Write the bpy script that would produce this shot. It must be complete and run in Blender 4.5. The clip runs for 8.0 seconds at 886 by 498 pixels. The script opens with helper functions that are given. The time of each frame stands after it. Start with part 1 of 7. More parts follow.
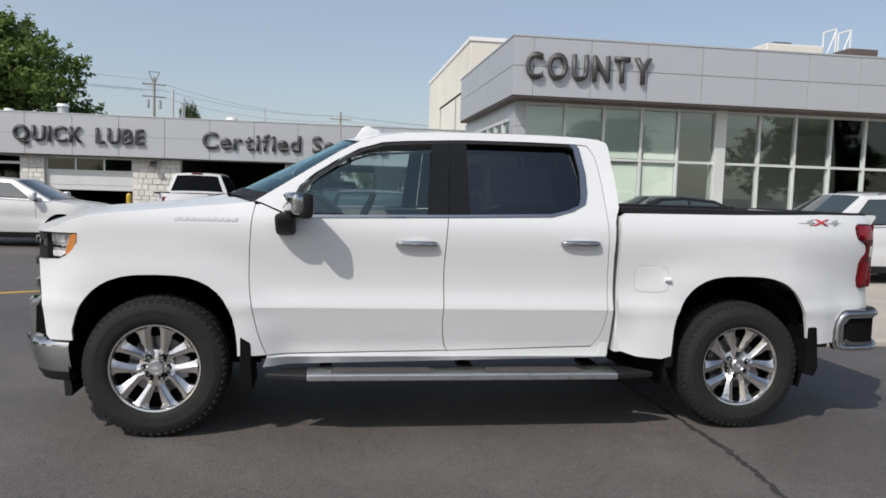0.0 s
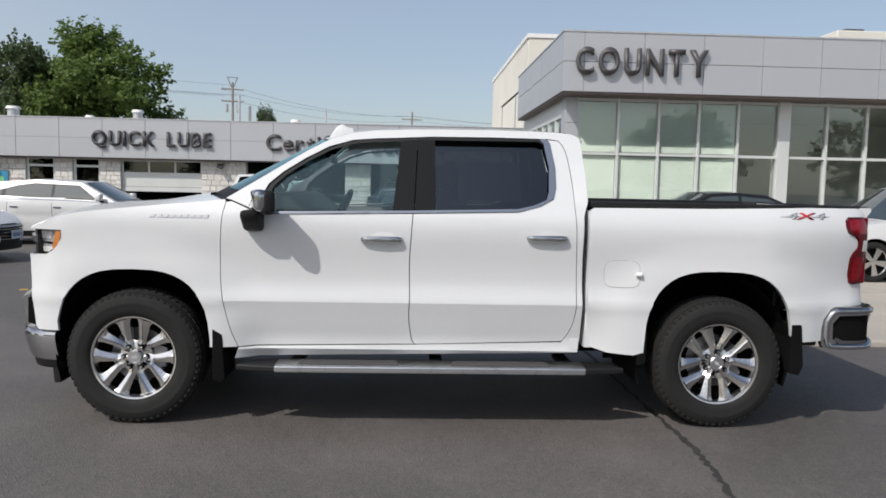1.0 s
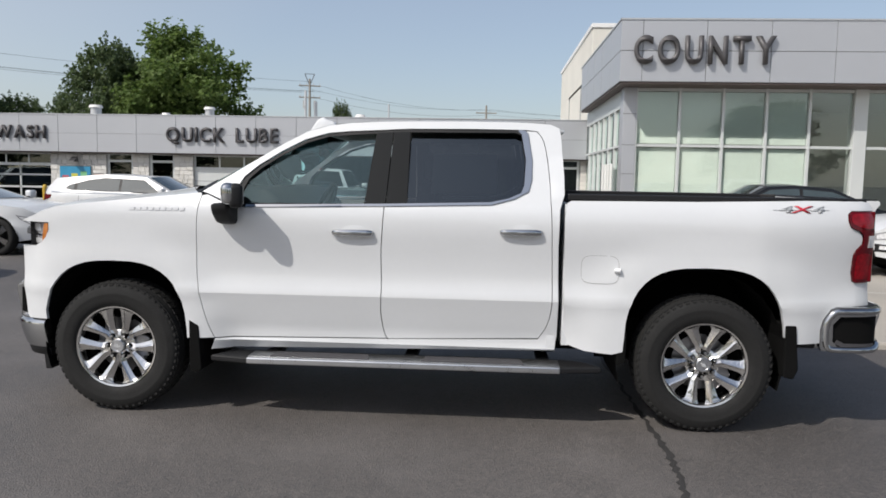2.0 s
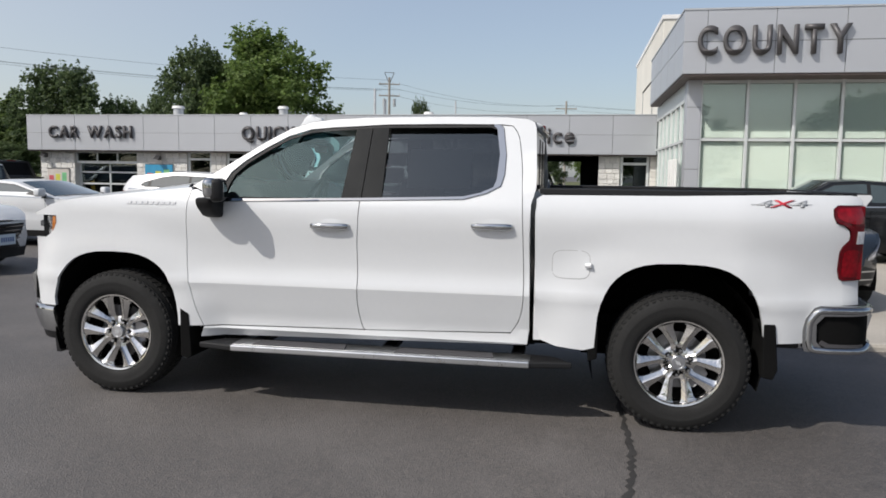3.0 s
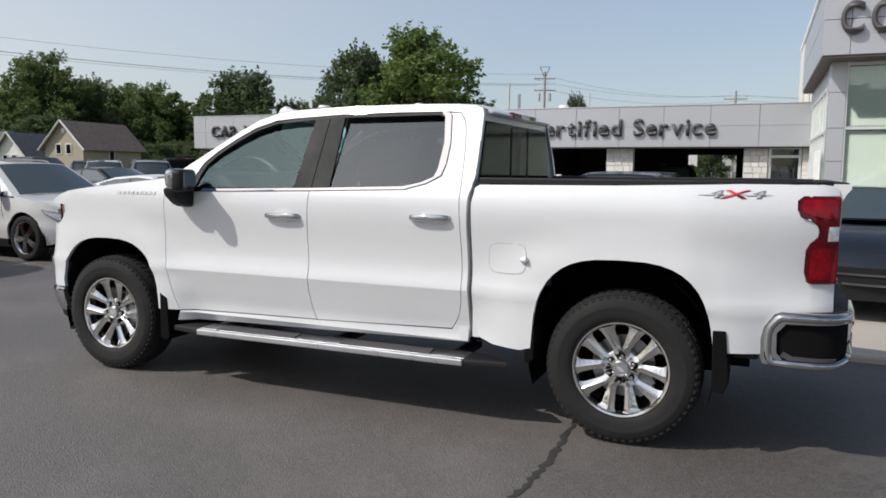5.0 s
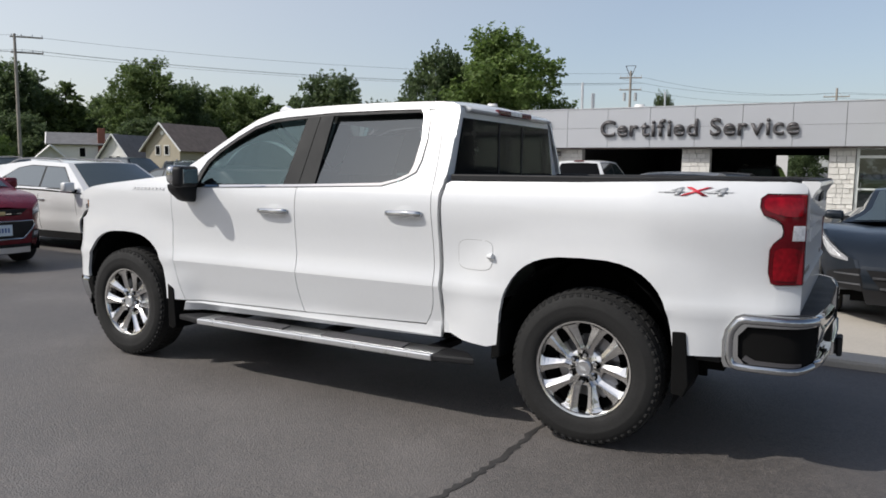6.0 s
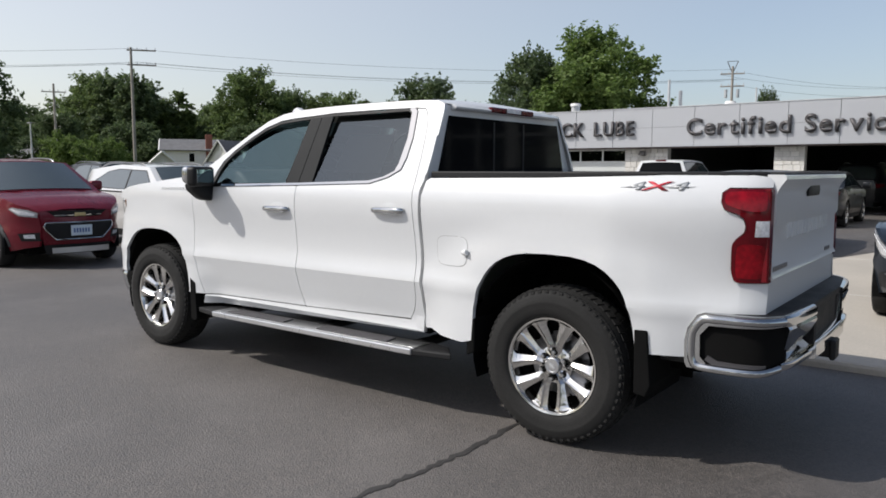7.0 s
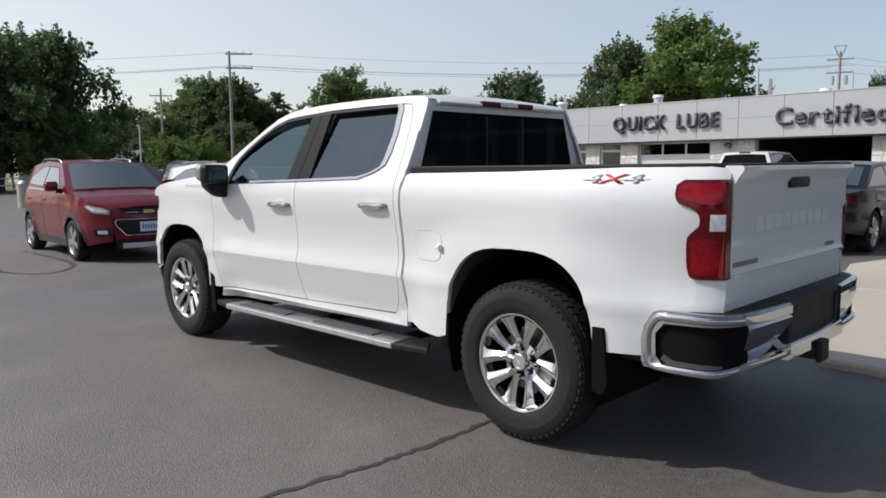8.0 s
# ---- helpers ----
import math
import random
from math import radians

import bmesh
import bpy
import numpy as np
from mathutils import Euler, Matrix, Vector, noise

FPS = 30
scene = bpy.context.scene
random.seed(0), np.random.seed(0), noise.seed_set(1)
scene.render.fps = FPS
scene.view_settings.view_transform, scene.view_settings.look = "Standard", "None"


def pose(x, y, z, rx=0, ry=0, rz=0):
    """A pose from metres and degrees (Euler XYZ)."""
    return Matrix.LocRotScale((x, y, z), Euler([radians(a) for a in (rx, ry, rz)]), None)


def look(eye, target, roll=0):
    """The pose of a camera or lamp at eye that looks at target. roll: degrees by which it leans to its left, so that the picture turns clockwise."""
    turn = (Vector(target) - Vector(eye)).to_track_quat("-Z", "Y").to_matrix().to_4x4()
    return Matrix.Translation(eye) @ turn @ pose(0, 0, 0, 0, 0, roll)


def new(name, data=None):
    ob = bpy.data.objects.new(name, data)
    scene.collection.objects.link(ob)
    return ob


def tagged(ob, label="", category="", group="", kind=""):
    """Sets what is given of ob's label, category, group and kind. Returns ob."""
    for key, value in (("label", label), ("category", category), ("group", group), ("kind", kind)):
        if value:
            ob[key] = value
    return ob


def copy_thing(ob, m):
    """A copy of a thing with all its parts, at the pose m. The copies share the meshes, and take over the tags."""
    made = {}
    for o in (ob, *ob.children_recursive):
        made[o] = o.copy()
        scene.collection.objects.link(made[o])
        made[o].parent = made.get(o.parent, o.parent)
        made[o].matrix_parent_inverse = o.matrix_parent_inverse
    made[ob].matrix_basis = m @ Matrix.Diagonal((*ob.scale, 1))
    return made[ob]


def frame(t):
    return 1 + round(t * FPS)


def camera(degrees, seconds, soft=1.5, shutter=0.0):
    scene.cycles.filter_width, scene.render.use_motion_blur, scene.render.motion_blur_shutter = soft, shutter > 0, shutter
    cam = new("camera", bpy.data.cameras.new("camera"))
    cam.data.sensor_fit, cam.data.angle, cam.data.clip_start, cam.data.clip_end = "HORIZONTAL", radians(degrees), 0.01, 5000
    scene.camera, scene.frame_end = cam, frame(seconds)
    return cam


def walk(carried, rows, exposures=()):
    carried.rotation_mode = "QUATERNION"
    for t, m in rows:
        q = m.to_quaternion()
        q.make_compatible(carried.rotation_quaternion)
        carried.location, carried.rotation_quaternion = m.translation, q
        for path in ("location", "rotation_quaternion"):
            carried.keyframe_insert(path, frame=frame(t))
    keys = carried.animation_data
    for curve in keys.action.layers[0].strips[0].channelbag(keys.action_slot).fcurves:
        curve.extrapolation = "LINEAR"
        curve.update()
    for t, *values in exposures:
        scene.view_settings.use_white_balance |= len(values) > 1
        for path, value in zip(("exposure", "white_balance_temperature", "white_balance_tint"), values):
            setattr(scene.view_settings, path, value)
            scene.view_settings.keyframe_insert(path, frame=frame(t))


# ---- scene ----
import itertools

cam = camera(61.7, 8.0, 1.7)
PATH = [
    (0, (1.075, -5.507, 1.537), (1.367, -3.535, 1.377), 1.8),
    (0.5, (1.43, -5.602, 1.533), (1.618, -3.617, 1.373), 1.2),
    (1, (1.766, -5.635, 1.536), (1.852, -3.644, 1.368), 1.2),
    (1.5, (2.105, -5.582, 1.542), (2.089, -3.591, 1.362), 1.1),
    (3, (3.133, -5.534, 1.537), (2.783, -3.575, 1.337), 0.8),
    (3.5, (3.51, -5.493, 1.53), (3.053, -3.556, 1.336), 0.6),
    (4, (3.83, -5.39, 1.515), (3.25, -3.487, 1.308), 0.3),
    (4.5, (4.123, -5.188, 1.515), (3.441, -3.319, 1.305), 0.3),
    (6, (5.044, -4.757, 1.492), (4.06, -3.029, 1.277), 0.6),
    (6.5, (5.383, -4.611, 1.48), (4.276, -2.957, 1.282), 0.3),
    (7, (5.659, -4.42, 1.467), (4.454, -2.837, 1.256), 0.1),
    (7.5, (5.877, -4.169, 1.462), (4.587, -2.658, 1.235), -0.2),
    (8, (6.18, -3.981, 1.459), (4.785, -2.565, 1.238), -0.6),
]
walk(cam, [(t, look(eye, target, roll)) for t, eye, target, roll in PATH],
     exposures=[(0.0, -0.03), (2.0, 0.01), (4.0, 0.02), (6.0, 0.07), (8.0, 0.12)])

# ---------------- world, sun, exposure ----------------
SUN_DIR = Vector((-0.68, -0.69, 1.0)).normalized()
world = bpy.data.worlds.new("sky")
scene.world = world
world.use_nodes = True
wn = world.node_tree
sky = wn.nodes.new("ShaderNodeTexSky")
sky.sky_type = "NISHITA"
sky.sun_disc = False
sky.sun_elevation = math.asin(SUN_DIR.z)
sky.sun_rotation = math.atan2(SUN_DIR.x, SUN_DIR.y)
sky.air_density, sky.dust_density, sky.ozone_density = 1.0, 1.5, 1.0
# summer haze: the clear sky with a pale veil that thins towards the zenith
veil = wn.nodes.new("ShaderNodeMix")
veil.data_type, veil.blend_type, veil.clamp_factor = "RGBA", "ADD", False
haze = wn.nodes.new("ShaderNodeMapRange")
haze.inputs["From Min"].default_value, haze.inputs["From Max"].default_value = 0.26, 0.52
haze.inputs["To Min"].default_value, haze.inputs["To Max"].default_value = 1.0, 0.08
up = wn.nodes.new("ShaderNodeSeparateXYZ")
wn.links.new(wn.nodes.new("ShaderNodeTexCoord").outputs["Generated"], up.inputs[0])
wn.links.new(up.outputs["Z"], haze.inputs["Value"])
# the bright aureole that haze makes round the sun
near = wn.nodes.new("ShaderNodeVectorMath")
near.operation = "DOT_PRODUCT"
near.inputs[1].default_value = SUN_DIR
wn.links.new(up.inputs[0].links[0].from_socket, near.inputs[0])
glow = wn.nodes.new("ShaderNodeMapRange")
glow.interpolation_type = "SMOOTHSTEP"
glow.inputs["From Min"].default_value, glow.inputs["From Max"].default_value = 0.5, 1.0
glow.inputs["To Max"].default_value = 1.8
wn.links.new(near.outputs["Value"], glow.inputs["Value"])
most = wn.nodes.new("ShaderNodeMath")
most.operation = "MAXIMUM"
# the veil is thinner away from the sun
side = wn.nodes.new("ShaderNodeMapRange")
side.inputs["From Min"].default_value, side.inputs["From Max"].default_value = -0.72, 0.3
side.inputs["To Min"].default_value, side.inputs["To Max"].default_value = 0.68, 1.08
wn.links.new(near.outputs["Value"], side.inputs["Value"])
thin = wn.nodes.new("ShaderNodeMath")
thin.operation = "MULTIPLY"
wn.links.new(haze.outputs[0], thin.inputs[0])
wn.links.new(side.outputs[0], thin.inputs[1])
wn.links.new(thin.outputs[0], most.inputs[0])
wn.links.new(glow.outputs[0], most.inputs[1])
wn.links.new(most.outputs[0], veil.inputs["Factor"])
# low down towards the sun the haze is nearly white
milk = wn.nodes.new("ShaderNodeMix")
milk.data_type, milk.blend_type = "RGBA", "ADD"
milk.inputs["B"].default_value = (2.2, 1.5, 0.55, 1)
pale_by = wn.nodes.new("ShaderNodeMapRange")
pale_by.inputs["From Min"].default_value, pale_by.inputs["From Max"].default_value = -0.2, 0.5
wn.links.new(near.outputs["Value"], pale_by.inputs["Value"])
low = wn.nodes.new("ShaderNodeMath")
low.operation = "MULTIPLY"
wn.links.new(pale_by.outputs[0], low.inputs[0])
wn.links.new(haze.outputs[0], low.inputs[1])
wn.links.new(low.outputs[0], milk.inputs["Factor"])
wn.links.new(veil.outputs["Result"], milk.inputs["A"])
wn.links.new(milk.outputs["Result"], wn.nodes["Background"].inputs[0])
veil.inputs["B"].default_value = (2.53, 2.69, 3.03, 1)
wn.links.new(sky.outputs[0], veil.inputs["A"])
wn.nodes["Background"].inputs[1].default_value = 0.085
sun = bpy.data.lights.new("sun", "SUN")
sun.energy, sun.angle, sun.color = 3.4, radians(0.6), (1.0, 0.955, 0.89)
sun_ob = new("sun", sun)
sun_ob.matrix_world = look(SUN_DIR * 60, (0, 0, 0))


# ---------------- materials ----------------
def surf(name, col, rough=0.5, metal=0.0, var=0.12, scale=3.0, fine=60.0, bump=0.0, coat=0.0, rand=0.0, spec=0.5):
    """A surface whose colour varies at two scales, with fine relief."""
    m = bpy.data.materials.new(name)
    m.use_nodes = True
    t = m.node_tree
    p = t.nodes["Principled BSDF"]
    p.inputs["Metallic"].default_value = metal
    p.inputs["Coat Weight"].default_value = coat
    p.inputs["Coat Roughness"].default_value = 0.03
    p.inputs["Specular IOR Level"].default_value = spec
    co = t.nodes.new("ShaderNodeTexCoord")
    big = t.nodes.new("ShaderNodeTexNoise")
    big.inputs["Scale"].default_value = scale
    big.inputs["Detail"].default_value = 5
    small = t.nodes.new("ShaderNodeTexNoise")
    small.inputs["Scale"].default_value = fine
    small.inputs["Detail"].default_value = 3
    t.links.new(co.outputs["Object"], big.inputs["Vector"])
    t.links.new(co.outputs["Object"], small.inputs["Vector"])
    add = t.nodes.new("ShaderNodeMath")
    add.operation = "MULTIPLY_ADD"
    add.inputs[1].default_value = 0.6
    t.links.new(big.outputs[0], add.inputs[0])
    half = t.nodes.new("ShaderNodeMath")
    half.operation = "MULTIPLY"
    half.inputs[1].default_value = 0.4
    t.links.new(small.outputs[0], half.inputs[0])
    t.links.new(half.outputs[0], add.inputs[2])
    value = add.outputs[0]
    if rand:
        info = t.nodes.new("ShaderNodeObjectInfo")
        r = t.nodes.new("ShaderNodeMath")
        r.operation = "MULTIPLY_ADD"
        r.inputs[1].default_value = rand
        t.links.new(info.outputs["Random"], r.inputs[0])
        t.links.new(value, r.inputs[2])
        value = r.outputs[0]
    ramp = t.nodes.new("ShaderNodeMapRange")
    ramp.inputs["From Min"].default_value, ramp.inputs["From Max"].default_value = 0.3, 0.7 + rand
    ramp.inputs["To Min"].default_value, ramp.inputs["To Max"].default_value = 1 - var, 1 + var
    t.links.new(value, ramp.inputs["Value"])
    mul = t.nodes.new("ShaderNodeMix")
    mul.data_type, mul.blend_type = "RGBA", "MULTIPLY"
    mul.inputs["Factor"].default_value = 1
    mul.inputs["A"].default_value = (*col, 1)
    t.links.new(ramp.outputs[0], mul.inputs["B"])
    t.links.new(mul.outputs["Result"], p.inputs["Base Color"])
    rr = t.nodes.new("ShaderNodeMapRange")
    rr.inputs["From Min"].default_value, rr.inputs["From Max"].default_value = 0.3, 0.7
    rr.inputs["To Min"].default_value, rr.inputs["To Max"].default_value = rough * 0.85, min(1, rough * 1.15)
    t.links.new(add.outputs[0], rr.inputs["Value"])
    t.links.new(rr.outputs[0], p.inputs["Roughness"])
    if bump:
        b = t.nodes.new("ShaderNodeBump")
        b.inputs["Strength"].default_value = 0.6
        b.inputs["Distance"].default_value = bump
        t.links.new(small.outputs[0], b.inputs["Height"])
        t.links.new(b.outputs[0], p.inputs["Normal"])
    return m


def glass(name, tint, tone=(0.73, 0.97, 0.99), ior=2.05):
    """Thin window glass: a tinted pane with mirror-like gloss."""
    m = bpy.data.materials.new(name)
    m.use_nodes = True
    t = m.node_tree
    t.nodes.remove(t.nodes["Principled BSDF"])
    tr = t.nodes.new("ShaderNodeBsdfTransparent")
    tr.inputs[0].default_value = (*tint, 1)
    gl = t.nodes.new("ShaderNodeBsdfGlossy")
    gl.inputs["Roughness"].default_value = 0.0
    gl.inputs["Color"].default_value = (*tone, 1)
    fr = t.nodes.new("ShaderNodeFresnel")
    fr.inputs[0].default_value = ior
    mx = t.nodes.new("ShaderNodeMixShader")
    t.links.new(fr.outputs[0], mx.inputs[0])
    t.links.new(tr.outputs[0], mx.inputs[1])
    t.links.new(gl.outputs[0], mx.inputs[2])
    t.links.new(mx.outputs[0], t.nodes["Material Output"].inputs[0])
    return m


def asphalt_material():
    m = surf("asphalt", (0.054, 0.045, 0.039), 0.68, 0, 0.36, 0.45, 14.0, 0.0, 0, 0, 0.9)
    t = m.node_tree
    p = t.nodes["Principled BSDF"]
    p.inputs["IOR"].default_value = 1.75
    co = t.nodes.new("ShaderNodeTexCoord")
    vor = t.nodes.new("ShaderNodeTexVoronoi")
    vor.inputs["Scale"].default_value = 110
    t.links.new(co.outputs["Object"], vor.inputs["Vector"])
    grain = t.nodes.new("ShaderNodeMix")
    grain.data_type, grain.blend_type = "RGBA", "MULTIPLY"
    grain.inputs["Factor"].default_value = 1
    old = p.inputs["Base Color"].links[0].from_socket
    mr = t.nodes.new("ShaderNodeMapRange")
    mr.inputs["From Max"].default_value = 1.0
    mr.inputs["To Min"].default_value, mr.inputs["To Max"].default_value = 0.42, 1.66
    cr = t.nodes.new("ShaderNodeSeparateColor")
    t.links.new(vor.outputs["Color"], cr.inputs[0])
    t.links.new(cr.outputs[0], mr.inputs["Value"])
    t.links.new(old, grain.inputs["A"])
    t.links.new(mr.outputs[0], grain.inputs["B"])
    # worn paler lanes
    wear = t.nodes.new("ShaderNodeTexNoise")
    wear.inputs["Scale"].default_value = 0.8
    wear.inputs["Detail"].default_value = 7
    wear.inputs["Roughness"].default_value = 0.65
    t.links.new(co.outputs["Object"], wear.inputs["Vector"])
    wr = t.nodes.new("ShaderNodeMapRange")
    wr.inputs["From Min"].default_value, wr.inputs["From Max"].default_value = 0.48, 0.72
    wr.inputs["To Max"].default_value = 0.6
    t.links.new(wear.outputs[0], wr.inputs["Value"])
    pale = t.nodes.new("ShaderNodeMix")
    pale.data_type = "RGBA"
    pale.inputs["B"].default_value = (0.118, 0.104, 0.096, 1)
    t.links.new(wr.outputs[0], pale.inputs["Factor"])
    t.links.new(grain.outputs["Result"], pale.inputs["A"])
    t.links.new(pale.outputs["Result"], p.inputs["Base Color"])
    b = t.nodes.new("ShaderNodeBump")
    b.inputs["Strength"].default_value, b.inputs["Distance"].default_value = 0.85, 0.004
    t.links.new(vor.outputs["Distance"], b.inputs["Height"])
    t.links.new(b.outputs[0], p.inputs["Normal"])
    return m


def leaf_material(name, a, b):
    m = bpy.data.materials.new(name)
    m.use_nodes = True
    t = m.node_tree
    p = t.nodes["Principled BSDF"]
    geo = t.nodes.new("ShaderNodeNewGeometry")
    ramp = t.nodes.new("ShaderNodeMix")
    ramp.data_type = "RGBA"
    ramp.inputs["A"].default_value, ramp.inputs["B"].default_value = (*a, 1), (*b, 1)
    t.links.new(geo.outputs["Random Per Island"], ramp.inputs["Factor"])
    t.links.new(ramp.outputs["Result"], p.inputs["Base Color"])
    p.inputs["Roughness"].default_value = 0.6
    p.inputs["Subsurface Weight"].default_value = 0.0
    tl = t.nodes.new("ShaderNodeBsdfTranslucent")
    t.links.new(ramp.outputs["Result"], tl.inputs[0])
    mx = t.nodes.new("ShaderNodeMixShader")
    mx.inputs[0].default_value = 0.5
    t.links.new(p.outputs[0], mx.inputs[1])
    t.links.new(tl.outputs[0], mx.inputs[2])
    t.links.new(mx.outputs[0], t.nodes["Material Output"].inputs[0])
    return m


